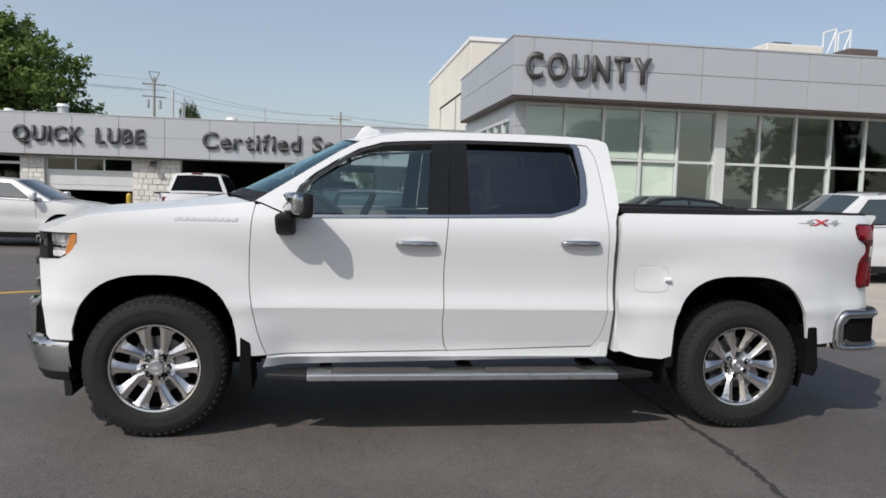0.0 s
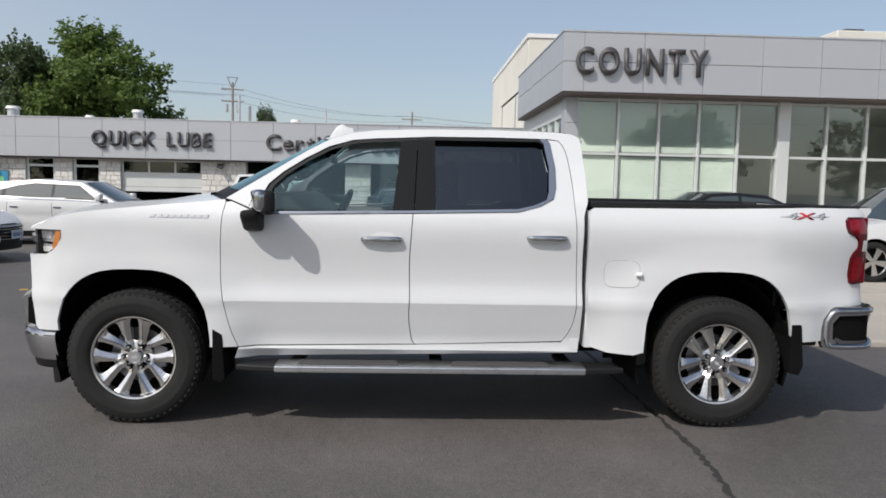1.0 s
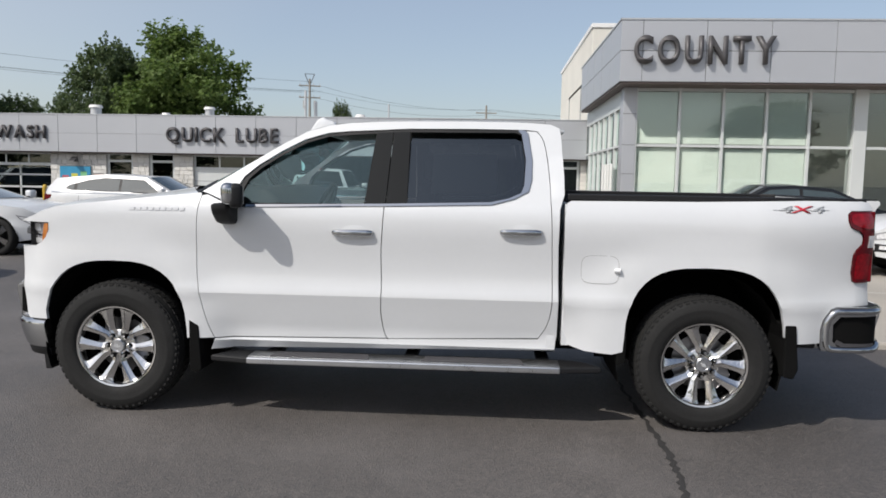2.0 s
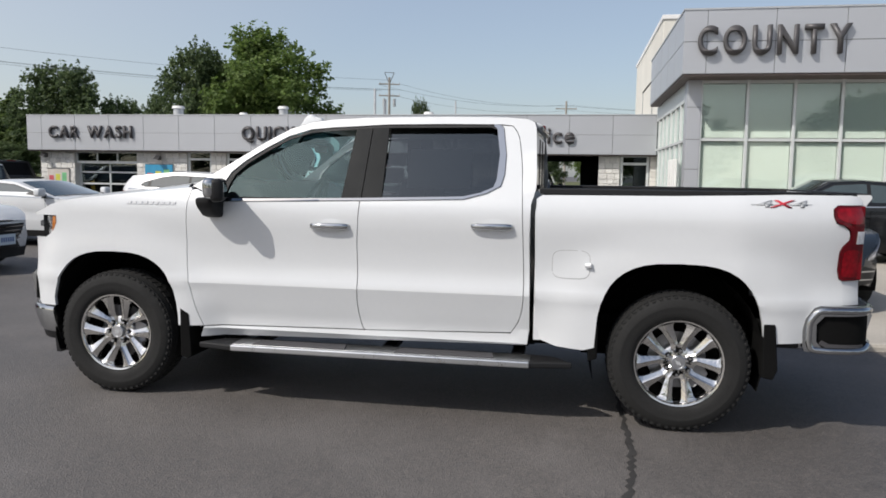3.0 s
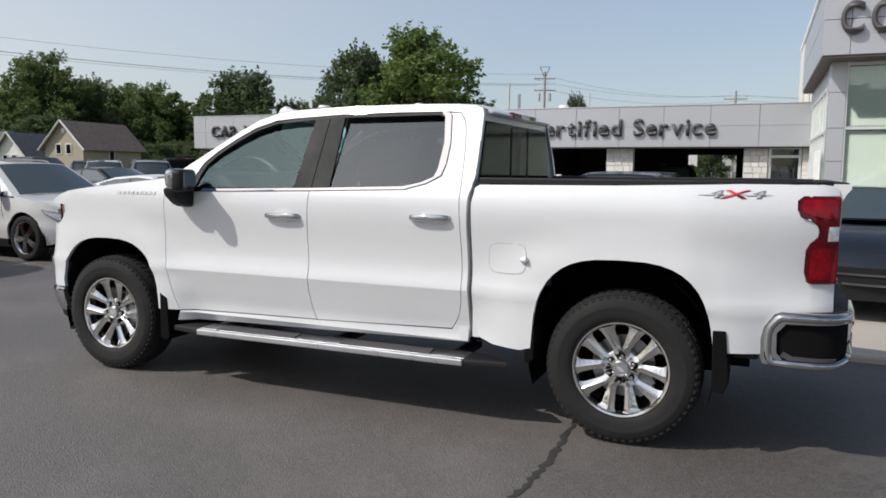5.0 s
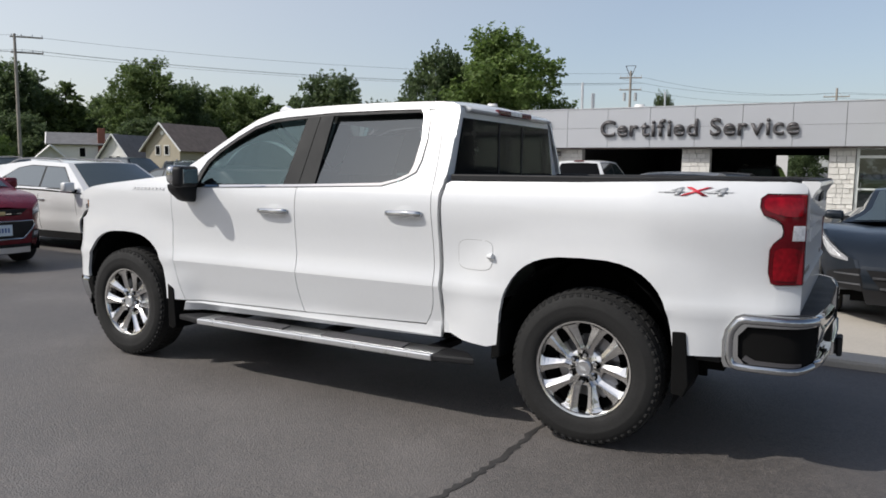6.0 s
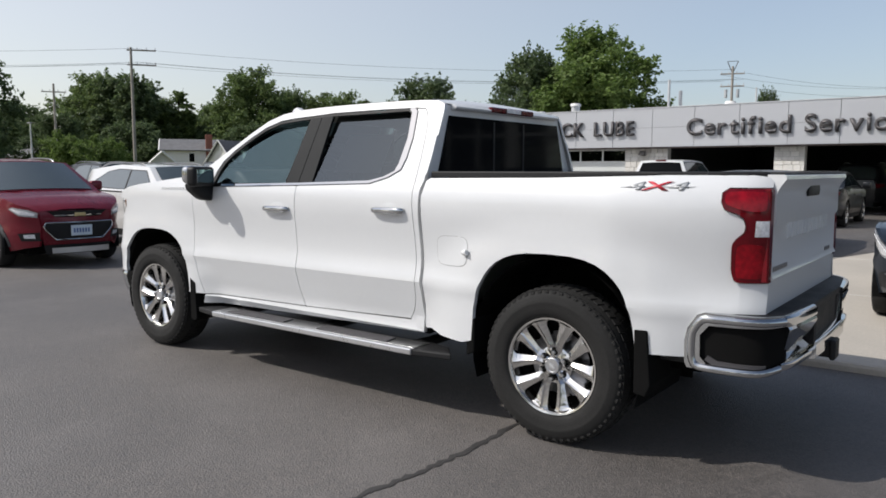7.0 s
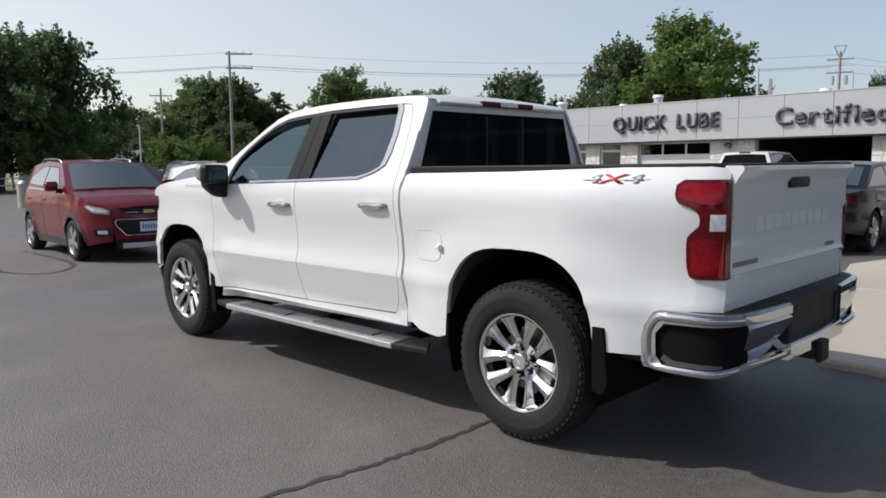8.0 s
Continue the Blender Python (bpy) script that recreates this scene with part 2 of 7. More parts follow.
M = {
    "asphalt": asphalt_material(),
    "concrete": surf("concrete", (0.42, 0.385, 0.335), 0.85, 0, 0.16, 0.7, 40, 0.003),
    "crack": surf("crack_filler", (0.034, 0.032, 0.031), 0.7, 0, 0.3, 6, 60, 0.004),
    "white_paint": surf("white_car_paint", (0.665, 0.675, 0.685), 0.4, 0, 0.015, 2, 30, 0, 0.55),
    "silver_paint": surf("silver_car_paint", (0.55, 0.57, 0.60), 0.32, 0.55, 0.05, 2, 400, 0, 0.9),
    "pearl_paint": surf("pearl_car_paint", (0.72, 0.72, 0.715), 0.32, 0.1, 0.03, 2, 300, 0, 0.9),
    "red_paint": surf("red_car_paint", (0.15, 0.0025, 0.014), 0.28, 0.2, 0.08, 2, 400, 0, 0.4, 0, 0.35),
    "black_paint": surf("black_car_paint", (0.011, 0.012, 0.014), 0.3, 0.0, 0.1, 2, 300, 0, 0.45, 0, 0.25),
    "navy_paint": surf("dark_blue_grey_car_paint", (0.014, 0.019, 0.026), 0.3, 0.1, 0.1, 2, 300, 0, 0.45, 0, 0.3),
    "grey_paint": surf("dark_grey_car_paint", (0.07, 0.08, 0.08), 0.3, 0.4, 0.1, 2, 300, 0, 1.0),
    "chrome": surf("chrome", (0.50, 0.51, 0.52), 0.05, 1.0, 0.03, 6, 120),
    "alloy": surf("polished_alloy", (0.70, 0.69, 0.675), 0.17, 1.0, 0.05, 8, 150),
    "rubber": surf("tyre_rubber", (0.009, 0.0088, 0.0085), 0.85, 0, 0.25, 9, 90, 0.002),
    "black_plastic": surf("black_plastic", (0.010, 0.010, 0.011), 0.6, 0, 0.2, 8, 220, 0.001, 0, 0, 0.35),
    "pillar": surf("pillar_black", (0.010, 0.0112, 0.0125), 0.5, 0, 0.03, 5, 80, 0, 0.0, 0, 0.12),
    "gloss_black": surf("satin_black", (0.013, 0.013, 0.014), 0.5, 0, 0.1, 5, 80, 0, 0.0, 0, 0.3),
    "dark": surf("dark_underbody", (0.006, 0.006, 0.006), 0.95, 0, 0.3, 6, 60, 0, 0, 0, 0.1),
    "tread_pad": surf("grooved_step_pad", (0.05, 0.048, 0.052), 0.7, 0, 0.2, 10, 160, 0.003),
    "brushed": surf("brushed_aluminium", (0.62, 0.63, 0.65), 0.3, 1.0, 0.06, 9, 200),
    "mirror_glass": surf("silvered_mirror", (0.62, 0.66, 0.67), 0.02, 1.0, 0.02, 4, 80),
    "plate_metal": surf("polished_step_plate", (0.42, 0.425, 0.43), 0.38, 1.0, 0.06, 9, 200),
    "red_lens": surf("red_lamp_lens", (0.115, 0.002, 0.006), 0.12, 0, 0.3, 9, 50, 0, 0.0, 0, 0.4),
    "bright_red_lens": surf("bright_red_lamp_lens", (0.235, 0.002, 0.008), 0.12, 0, 0.5, 14, 50, 0, 0.0, 0, 0.4),
    "dark_red_lens": surf("dark_red_lamp_lens", (0.11, 0.002, 0.005), 0.15, 0, 0.25, 9, 50, 0, 0.35),
    "lamp_cell": surf("lamp_interior", (0.34, 0.34, 0.35), 0.2, 0.0, 0.5, 40, 90, 0, 1.0),
    "clear_lens": surf("clear_lamp_lens", (0.78, 0.78, 0.79), 0.12, 0.0, 0.35, 25, 80, 0, 1.0),
    "amber": surf("amber_lens", (0.58, 0.20, 0.035), 0.15, 0, 0.15, 12, 60, 0, 1.0),
    "steel": surf("dark_steel", (0.25, 0.25, 0.26), 0.35, 0.9, 0.1, 8, 90),
    "badge_grey": surf("badge_grey", (0.44, 0.45, 0.46), 0.4, 0.1, 0.05, 8, 90),
    "badge_red": surf("badge_red", (0.55, 0.03, 0.05), 0.4, 0, 0.05, 8, 90),
    "script": surf("script_silver", (0.70, 0.70, 0.71), 0.3, 0.3, 0.05, 8, 90),
    "seat": surf("seat_leather", (0.24, 0.24, 0.24), 0.6, 0, 0.15, 5, 70, 0.001),
    "headliner": surf("headliner_cloth", (0.58, 0.58, 0.56), 0.9, 0, 0.08, 5, 120),
    "glass_bay": glass("bay_door_glass", (0.40, 0.43, 0.43), (0.85, 0.96, 1.0), 1.6),
    "glass_front": glass("tinted_window_glass", (0.78, 0.88, 0.87), (0.70, 0.97, 1.0), 1.85),
    "glass_dark": glass("privacy_glass", (0.15, 0.158, 0.16), (0.80, 0.91, 1.0), 1.85),
    "glass_shop": glass("shop_window_glass", (0.92, 0.95, 0.935), (0.92, 0.98, 0.97), 1.7),
    "fascia": surf("silver_metal_panel", (0.50, 0.51, 0.535), 0.42, 0.35, 0.05, 0.5, 60, 0, 0, 0.12),
    "fascia_gap": surf("panel_joint", (0.12, 0.12, 0.12), 0.7, 0, 0.1),
    "soffit": surf("brown_soffit", (0.11, 0.085, 0.075), 0.6, 0, 0.1, 2, 40),
    "frame": surf("white_aluminium_frame", (0.66, 0.68, 0.67), 0.4, 0.2, 0.05, 2, 60),
    "letter": surf("dark_grey_letter_face", (0.085, 0.08, 0.082), 0.45, 0.2, 0.12, 4, 50),
    "block": surf("split_face_block", (0.72, 0.70, 0.66), 0.9, 0, 0.2, 2.5, 26, 0.02, 0, 0.5),
    "mortar": surf("mortar", (0.54, 0.53, 0.51), 0.95, 0, 0.15, 3, 60, 0.004),
    "beige": surf("beige_stucco", (0.66, 0.635, 0.57), 0.9, 0, 0.07, 0.7, 60, 0.003),
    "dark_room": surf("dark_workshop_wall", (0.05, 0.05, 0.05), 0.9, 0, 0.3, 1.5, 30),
    "blind": surf("pale_roller_blind", (0.86, 0.88, 0.83), 0.8, 0, 0.06, 0.9, 60),
    "blue": surf("blue_wall", (0.02, 0.10, 0.34), 0.4, 0, 0.08, 1, 40),
    "yellow": surf("yellow_bollard_paint", (0.55, 0.36, 0.05), 0.5, 0, 0.2, 4, 60),
    "galv": surf("galvanised_sheet", (0.55, 0.56, 0.57), 0.45, 0.5, 0.12, 5, 60),
    "pole_wood": surf("weathered_pole_wood", (0.33, 0.30, 0.265), 0.9, 0, 0.3, 1.5, 50, 0.006),
    "bark": surf("bark", (0.07, 0.055, 0.042), 0.95, 0, 0.35, 4, 40, 0.02),
    "wire": surf("wire", (0.10, 0.11, 0.13), 0.6, 0, 0.1),
    "siding_beige": surf("beige_siding", (0.40, 0.355, 0.28), 0.8, 0, 0.08, 1, 40),
    "siding_white": surf("white_siding", (0.74, 0.73, 0.71), 0.8, 0, 0.06, 1, 40),
    "shingle": surf("grey_brown_shingle", (0.19, 0.15, 0.13), 0.95, 0, 0.3, 2, 18, 0.01),
    "shingle_grey": surf("grey_shingle", (0.15, 0.15, 0.155), 0.95, 0, 0.3, 2, 18, 0.01),
    "brick": surf("chimney_brick", (0.25, 0.10, 0.07), 0.9, 0, 0.3, 4, 30, 0.01),
    "trim_white": surf("white_trim", (0.78, 0.77, 0.75), 0.6, 0, 0.05, 2, 40),
    "rear_glass": surf("dark_rear_glass", (0.007, 0.0075, 0.0085), 0.05, 0, 0.1, 3, 30, 0, 0, 0, 0.04),
    "groove": surf("panel_groove", (0.36, 0.36, 0.36), 0.6, 0, 0.05),
    "plate": surf("pale_number_plate", (0.62, 0.70, 0.76), 0.4, 0, 0.06, 6, 60),
    "ink": surf("plate_ink", (0.10, 0.16, 0.34), 0.5, 0, 0.1),
    "grass": surf("dry_grass", (0.11, 0.12, 0.045), 0.95, 0, 0.35, 0.6, 14, 0.02),
    "leaf_mid": leaf_material("leaf_mid_green", (0.085, 0.135, 0.045), (0.20, 0.265, 0.09)),
    "leaf_dark": leaf_material("leaf_dark_green", (0.068, 0.108, 0.048), (0.165, 0.22, 0.092)),
    "leaf_light": leaf_material("leaf_light_green", (0.095, 0.16, 0.036), (0.20, 0.275, 0.078)),
}


# ---------------- mesh helpers ----------------
def mesh_of(name, bm, mat, smooth=False):
    me = bpy.data.meshes.new(name)
    bm.to_mesh(me)
    bm.free()
    me.materials.append(mat)
    if smooth:
        me.polygons.foreach_set("use_smooth", [True] * len(me.polygons))
    return me


def part(name, bm, mat, parent, label="", smooth=False, auto=0.0):
    """Links a bmesh as one mesh under a thing or a part. auto: the angle past which edges stay sharp."""
    if auto:
        bmesh.ops.remove_doubles(bm, verts=bm.verts, dist=0.0002)
        bm.normal_update()
        for e in bm.edges:
            e.smooth = len(e.link_faces) == 2 and e.calc_face_angle(9) < radians(auto)
        smooth = True
    ob = new(name, mesh_of(name, bm, mat, smooth))
    ob.parent = parent
    if label:
        ob["label"] = label
    return ob


def thing(name, x=0, y=0, z=0, rz=0, label="", category="", group="", kind=""):
    ob = new(name)
    ob.matrix_world = pose(x, y, z, 0, 0, rz)
    ob.empty_display_size = 0.2
    return tagged(ob, label, category, group, kind)


def solid(name, bm, mat, label, category, group="", kind="", smooth=False, auto=0.0):
    ob = part(name, bm, mat, None, "", smooth, auto)
    return tagged(ob, label, category, group, kind)


def box(x0, y0, z0, x1, y1, z1, bevel=0.0, bm=None, seg=1):
    (x0, x1), (y0, y1), (z0, z1) = sorted((x0, x1)), sorted((y0, y1)), sorted((z0, z1))
    own = bmesh.new()
    bmesh.ops.create_cube(own, size=1)
    for v in own.verts:
        v.co = Vector(((x0 + x1) / 2 + v.co.x * (x1 - x0), (y0 + y1) / 2 + v.co.y * (y1 - y0), (z0 + z1) / 2 + v.co.z * (z1 - z0)))
    if bevel:
        bmesh.ops.bevel(own, geom=list(own.edges), offset=bevel, segments=seg, profile=0.5, affect="EDGES", clamp_overlap=True)
    return merge(bm, own)


def merge(bm, own):
    if bm is None:
        return own
    me = bpy.data.meshes.new("scratch")
    own.to_mesh(me)
    own.free()
    bm.from_mesh(me)
    bpy.data.meshes.remove(me)
    return bm


def tube(a, b, r0, r1=None, n=10, bm=None, caps=True):
    a, b = Vector(a), Vector(b)
    own = bmesh.new()
    bmesh.ops.create_cone(own, cap_ends=caps, segments=n, radius1=r0, radius2=r0 if r1 is None else r1, depth=(b - a).length)
    turn = (b - a).to_track_quat("Z", "Y").to_matrix().to_4x4()
    bmesh.ops.transform(own, matrix=Matrix.Translation((a + b) / 2) @ turn, verts=own.verts)
    return merge(bm, own)


def prism(poly, d0, d1, axis="y", bm=None, bevel=0.0):
    """A polygon of (u, w) pairs pushed from d0 to d1 along an axis: y takes (x, z), x takes (y, z), z takes (x, y)."""
    own = bmesh.new()
    put = {"y": lambda u, w, d: (u, d, w), "x": lambda u, w, d: (d, u, w), "z": lambda u, w, d: (u, w, d)}[axis]
    a = [own.verts.new(put(u, w, d0)) for u, w in poly]
    b = [own.verts.new(put(u, w, d1)) for u, w in poly]
    n = len(poly)
    own.faces.new(a)
    own.faces.new(b[::-1])
    for i in range(n):
        own.faces.new((a[i], b[i], b[(i + 1) % n], a[(i + 1) % n]))
    bmesh.ops.recalc_face_normals(own, faces=own.faces)
    if bevel:
        bmesh.ops.bevel(own, geom=list(own.edges), offset=bevel, segments=2, profile=0.5, affect="EDGES", clamp_overlap=True)
    return merge(bm, own)


def inset_poly(poly, d):
    """Draws a polygon's outline in by d."""
    n = len(poly)
    area = sum(poly[i][0] * poly[(i + 1) % n][1] - poly[(i + 1) % n][0] * poly[i][1] for i in range(n))
    s = 1 if area > 0 else -1
    out = []
    for i in range(n):
        p, q, r = Vector(poly[i - 1]), Vector(poly[i]), Vector(poly[(i + 1) % n])
        e, f = (q - p).normalized(), (r - q).normalized()
        na, nb = Vector((-e.y, e.x)) * s, Vector((-f.y, f.x)) * s
        k = (na + nb)
        k = k / max(0.35, k.length_squared) * 2 * d if k.length > 1e-6 else na * d
        out.append((q.x + k.x, q.y + k.y))
    return out


def smooth_poly(points, n=6, closed=False):
    """A Catmull-Rom curve through points."""
    pts = [Vector(p) for p in points]
    out = []
    m = len(pts)
    for i in range(m if closed else m - 1):
        g = lambda k: pts[k % m] if closed else pts[max(0, min(m - 1, k))]
        a, b, c, d = g(i - 1), g(i), g(i + 1), g(i + 2)
        for j in range(n):
            t = j / n
            out.append(tuple(0.5 * (2 * b + (c - a) * t + (2 * a - 5 * b + 4 * c - d) * t * t + (3 * b - a - 3 * c + d) * t ** 3)))
    if not closed:
        out.append(tuple(pts[-1]))
    return out


def skin(poly, shape, sign, thick=0.02, gap=0.0, dx=0.09, dz=0.05, lift=0.0, crease=()):
    """A body panel: the outline (x, z) cut into a net, bent to y = sign * shape(x, z), with its edges turned in."""
    if gap:
        poly = inset_poly(poly, gap)
    bm = bmesh.new()
    bm.faces.new([bm.verts.new((u, 0, w)) for u, w in poly])
    us, ws = [p[0] for p in poly], [p[1] for p in poly]
    for k in range(math.ceil(min(us) / dx), math.floor(max(us) / dx) + 1):
        bmesh.ops.bisect_plane(bm, geom=bm.verts[:] + bm.edges[:] + bm.faces[:], dist=1e-5, plane_co=(k * dx, 0, 0), plane_no=(1, 0, 0))
    for k in range(math.ceil(min(ws) / dz), math.floor(max(ws) / dz) + 1):
        bmesh.ops.bisect_plane(bm, geom=bm.verts[:] + bm.edges[:] + bm.faces[:], dist=1e-5, plane_co=(0, 0, k * dz), plane_no=(0, 0, 1))
    for h in crease:
        bmesh.ops.bisect_plane(bm, geom=bm.verts[:] + bm.edges[:] + bm.faces[:], dist=1e-5, plane_co=(0, 0, h), plane_no=(0, 0, 1))
        for e in bm.edges:
            if all(abs(v.co.z - h) < 1e-4 for v in e.verts):
                e.smooth = False
    for v in bm.verts:
        v.co.y = sign * (shape(v.co.x, v.co.z) + lift)
    bm.normal_update()
    for f in bm.faces:
        if f.normal.y * sign < 0:
            f.normal_flip()
    rim = [e for e in bm.edges if len(e.link_faces) == 1]
    for e in rim:
        a, b = (l.vert for l in (e.link_loops[0], e.link_loops[0].link_loop_next))
        q = [bm.verts.new(p) for p in (b.co, a.co, a.co - Vector((0, sign * thick, 0)), b.co - Vector((0, sign * thick, 0)))]
        bm.faces.new(q)
    for f in bm.faces:
        f.smooth = True
    return bm


def net(us, vs, f, bm=None):
    """A smooth sheet of points f(u, v)."""
    own = bmesh.new()
    g = [[own.verts.new(f(u, v)) for v in vs] for u in us]
    for i in range(len(us) - 1):
        for j in range(len(vs) - 1):
            own.faces.new((g[i][j], g[i + 1][j], g[i + 1][j + 1], g[i][j + 1]))
    return merge(bm, own)


def span(a, b, n):
    return [a + (b - a) * i / n for i in range(n + 1)]


def lerp(x, xs, ys):
    return float(np.interp(x, xs, ys))


def sweep(path, section, bm=None, closed=True):
    """Carries a section of (out, up) along a plan path of (x, y); out is to the path's right."""
    own = bmesh.new()
    rings = []
    n = len(path)
    for i in range(n):
        a, b = Vector(path[max(0, i - 1)]), Vector(path[min(n - 1, i + 1)])
        d = (b - a).normalized()
        o = Vector((d.y, -d.x))
        rings.append([own.verts.new((path[i][0] + o.x * s, path[i][1] + o.y * s, h)) for s, h in section])
    k = len(section)
    for i in range(n - 1):
        for j in range(k if closed else k - 1):
            own.faces.new((rings[i][j], rings[i + 1][j], rings[i + 1][(j + 1) % k], rings[i][(j + 1) % k]))
    if closed:
        own.faces.new(rings[0])
        own.faces.new(rings[-1][::-1])
    bmesh.ops.recalc_face_normals(own, faces=own.faces)
    return merge(bm, own)


def pipe(points, r, n=8, bm=None):
    """One unbroken round tube along points."""
    pts = [Vector(p) for p in points]
    own = bmesh.new()
    rings = []
    for i, p in enumerate(pts):
        d = (pts[min(len(pts) - 1, i + 1)] - pts[max(0, i - 1)]).normalized()
        u = d.cross(Vector((0.123, 0.9, 0.31))).normalized()
        w = d.cross(u)
        rings.append([own.verts.new(p + u * r * math.cos(2 * math.pi * k / n) + w * r * math.sin(2 * math.pi * k / n)) for k in range(n)])
    for a, b in zip(rings, rings[1:]):
        for k in range(n):
            own.faces.new((a[k], b[k], b[(k + 1) % n], a[(k + 1) % n]))
    own.faces.new(rings[0][::-1])
    own.faces.new(rings[-1])
    bmesh.ops.recalc_face_normals(own, faces=own.faces)
    return merge(bm, own)


# ---------------- lettering ----------------
def glyph(ch, bold):
    cu = bpy.data.curves.new("glyph", "FONT")
    cu.body, cu.size, cu.offset = ch, 1.0, bold
    ob = bpy.data.objects.new("glyph", cu)
    scene.collection.objects.link(ob)
    bpy.context.view_layer.update()
    me = bpy.data.meshes.new_from_object(ob.evaluated_get(bpy.context.evaluated_depsgraph_get()))
    bpy.data.objects.remove(ob)
    bpy.data.curves.remove(cu)
    bm = bmesh.new()
    bm.from_mesh(me)
    bpy.data.meshes.remove(me)
    return bm


def lettering(parent, text, x0, x1, z0, cap, y, depth, mat, space=0.45, bold=0.03, out=-1, slim=1.0):
    """Upright letters along x between x0 and x1, standing on z0, with capitals cap high, pushed out from y."""
    glyphs = []
    for ch in text:
        if ch == " ":
            glyphs.append(None)
            continue
        bm = glyph(ch, bold)
        for v in bm.verts:
            v.co.x *= slim
        xs = [v.co.x for v in bm.verts]
        glyphs.append((bm, min(xs), max(xs)))
    k = cap / 0.73
    wide = sum((g[2] - g[1]) * k for g in glyphs if g) + sum(space * cap for g in glyphs if g is None)
    gap = (x1 - x0 - wide) / max(1, len(text) - 1)
    x = x0
    for g in glyphs:
        if g is None:
            x += space * cap + gap
            continue
        bm, lo, hi = g
        for v in bm.verts:
            v.co = Vector((x + (v.co.x - lo) * k, y, z0 + v.co.y * k))
        r = bmesh.ops.extrude_face_region(bm, geom=bm.faces[:])
        bmesh.ops.translate(bm, vec=(0, out * depth, 0), verts=[v for v in r["geom"] if isinstance(v, bmesh.types.BMVert)])
        bmesh.ops.recalc_face_normals(bm, faces=bm.faces)
        part("letter", bm, mat, parent)
        x += (hi - lo) * k + gap

# ---------------- ground ----------------
bm = bmesh.new()
bmesh.ops.create_grid(bm, x_segments=8, y_segments=8, size=1500)
solid("ground", bm, M["asphalt"], "worn grey asphalt of the dealership's lot", "ground", kind="structure")

PAD = [(4.45, 1.62), (24, 1.62), (24, 22.0), (6.0, 22.0), (4.6, 13.0), (3.05, 7.2), (3.9, 3.2)]
bm = prism(PAD, -0.05, 0.07, "z", bevel=0.03)
solid("pavement", bm, M["concrete"], "pale concrete apron before the showroom", "pavement", kind="structure")
for (ax, ay), (bx, by) in (((3.5, 5.0), (24, 5.0)), ((9.2, 1.7), (9.2, 13.0)), ((3.2, 8.9), (24, 8.9)), ((14.2, 1.7), (14.2, 13.0))):
    d = Vector((bx - ax, by - ay)).normalized() * 0.006
    bm = prism([(ax - d.y, ay + d.x), (bx - d.y, by + d.x), (bx + d.y, by - d.x), (ax + d.y, ay - d.x)], 0.069, 0.0745, "z")
    solid("joint", bm, M["mortar"], "sawn joint in the concrete apron", "joint", kind="structure")


def crack(points, width, seed):
    """A wandering, ragged seam in the asphalt."""
    rnd = random.Random(seed)
    line = smooth_poly(points, 14)
    own = bmesh.new()
    rows = []
    for i, p in enumerate(line):
        a, b = Vector(line[max(0, i - 1)]), Vector(line[min(len(line) - 1, i + 1)])
        d = (b - a).normalized()
        o = Vector((-d.y, d.x))
        c = Vector(p) + o * rnd.uniform(-0.012, 0.012)
        w = width * rnd.uniform(0.45, 1.3)
        rows.append([own.verts.new((*(c + o * w), 0.0035)), own.verts.new((*c, 0.0045)), own.verts.new((*(c - o * w * rnd.uniform(0.6, 1.2)), 0.0035))])
    for r, s in zip(rows, rows[1:]):
        own.faces.new((r[0], s[0], s[1], r[1]))
        own.faces.new((r[1], s[1], s[2], r[2]))
    return own


solid("seam", crack([(3.36, 9), (3.4, 4.5), (3.44, 0.5), (3.47, -0.8), (3.47, -1.5), (3.41, -2.1), (3.26, -3.0), (3.0, -4.5), (2.7, -7)], 0.019, 4), M["crack"],
      "dark crumbled seam across the asphalt", "crack", kind="structure")
solid("seam", crack([(-9, -0.2), (-7.2, -0.75), (-5.8, -0.85), (-5.2, -0.4), (-6.2, 0.2), (-8.8, 0.25)], 0.05, 9), M["crack"],
      "dark patched edge in the asphalt", "crack", kind="structure")

# painted bay lines
for x0, y0, x1, y1 in ((-3.6, 4.7, -2.6, 5.2), (-9.9, 18.4, -9.8, 21.9)):
    d = Vector((x1 - x0, y1 - y0)).normalized() * 0.055
    solid("bay_line", prism([(x0 - d.y, y0 + d.x), (x1 - d.y, y1 + d.x), (x1 + d.y, y1 - d.x), (x0 + d.y, y0 - d.x)], 0.0, 0.004, "z"), M["yellow"],
          "faded yellow bay line painted on asphalt", "marking", kind="structure")

# verge of grass past the lot
bm = prism([(-90, -40), (-46, -40), (-46, 8), (-34, 30), (-30, 60), (40, 60), (60, 200), (-200, 200), (-200, -40)], -0.03, 0.012, "z")
solid("grass", bm, M["grass"], "dry green grass beyond the lot", "grass", kind="stuff")

# ---------------- service building ----------------
SY = 22.15          # face of the fascia
SX0, SX1 = -19.5, 5.95
wall_y = SY + 0.35  # face of the block wall under it
service = thing("service_building", -6.8, 27, 0, 0, "low silver-panelled service building with block piers and open bays", "building")
service_off = service.matrix_world.translation.copy()


def at_building(b, off):
    bmesh.ops.translate(b, vec=-off, verts=b.verts)
    return b


def sb(name, b, mat, label="", parent=service, **k):
    return part(name, at_building(b, service_off), mat, parent, label, **k)


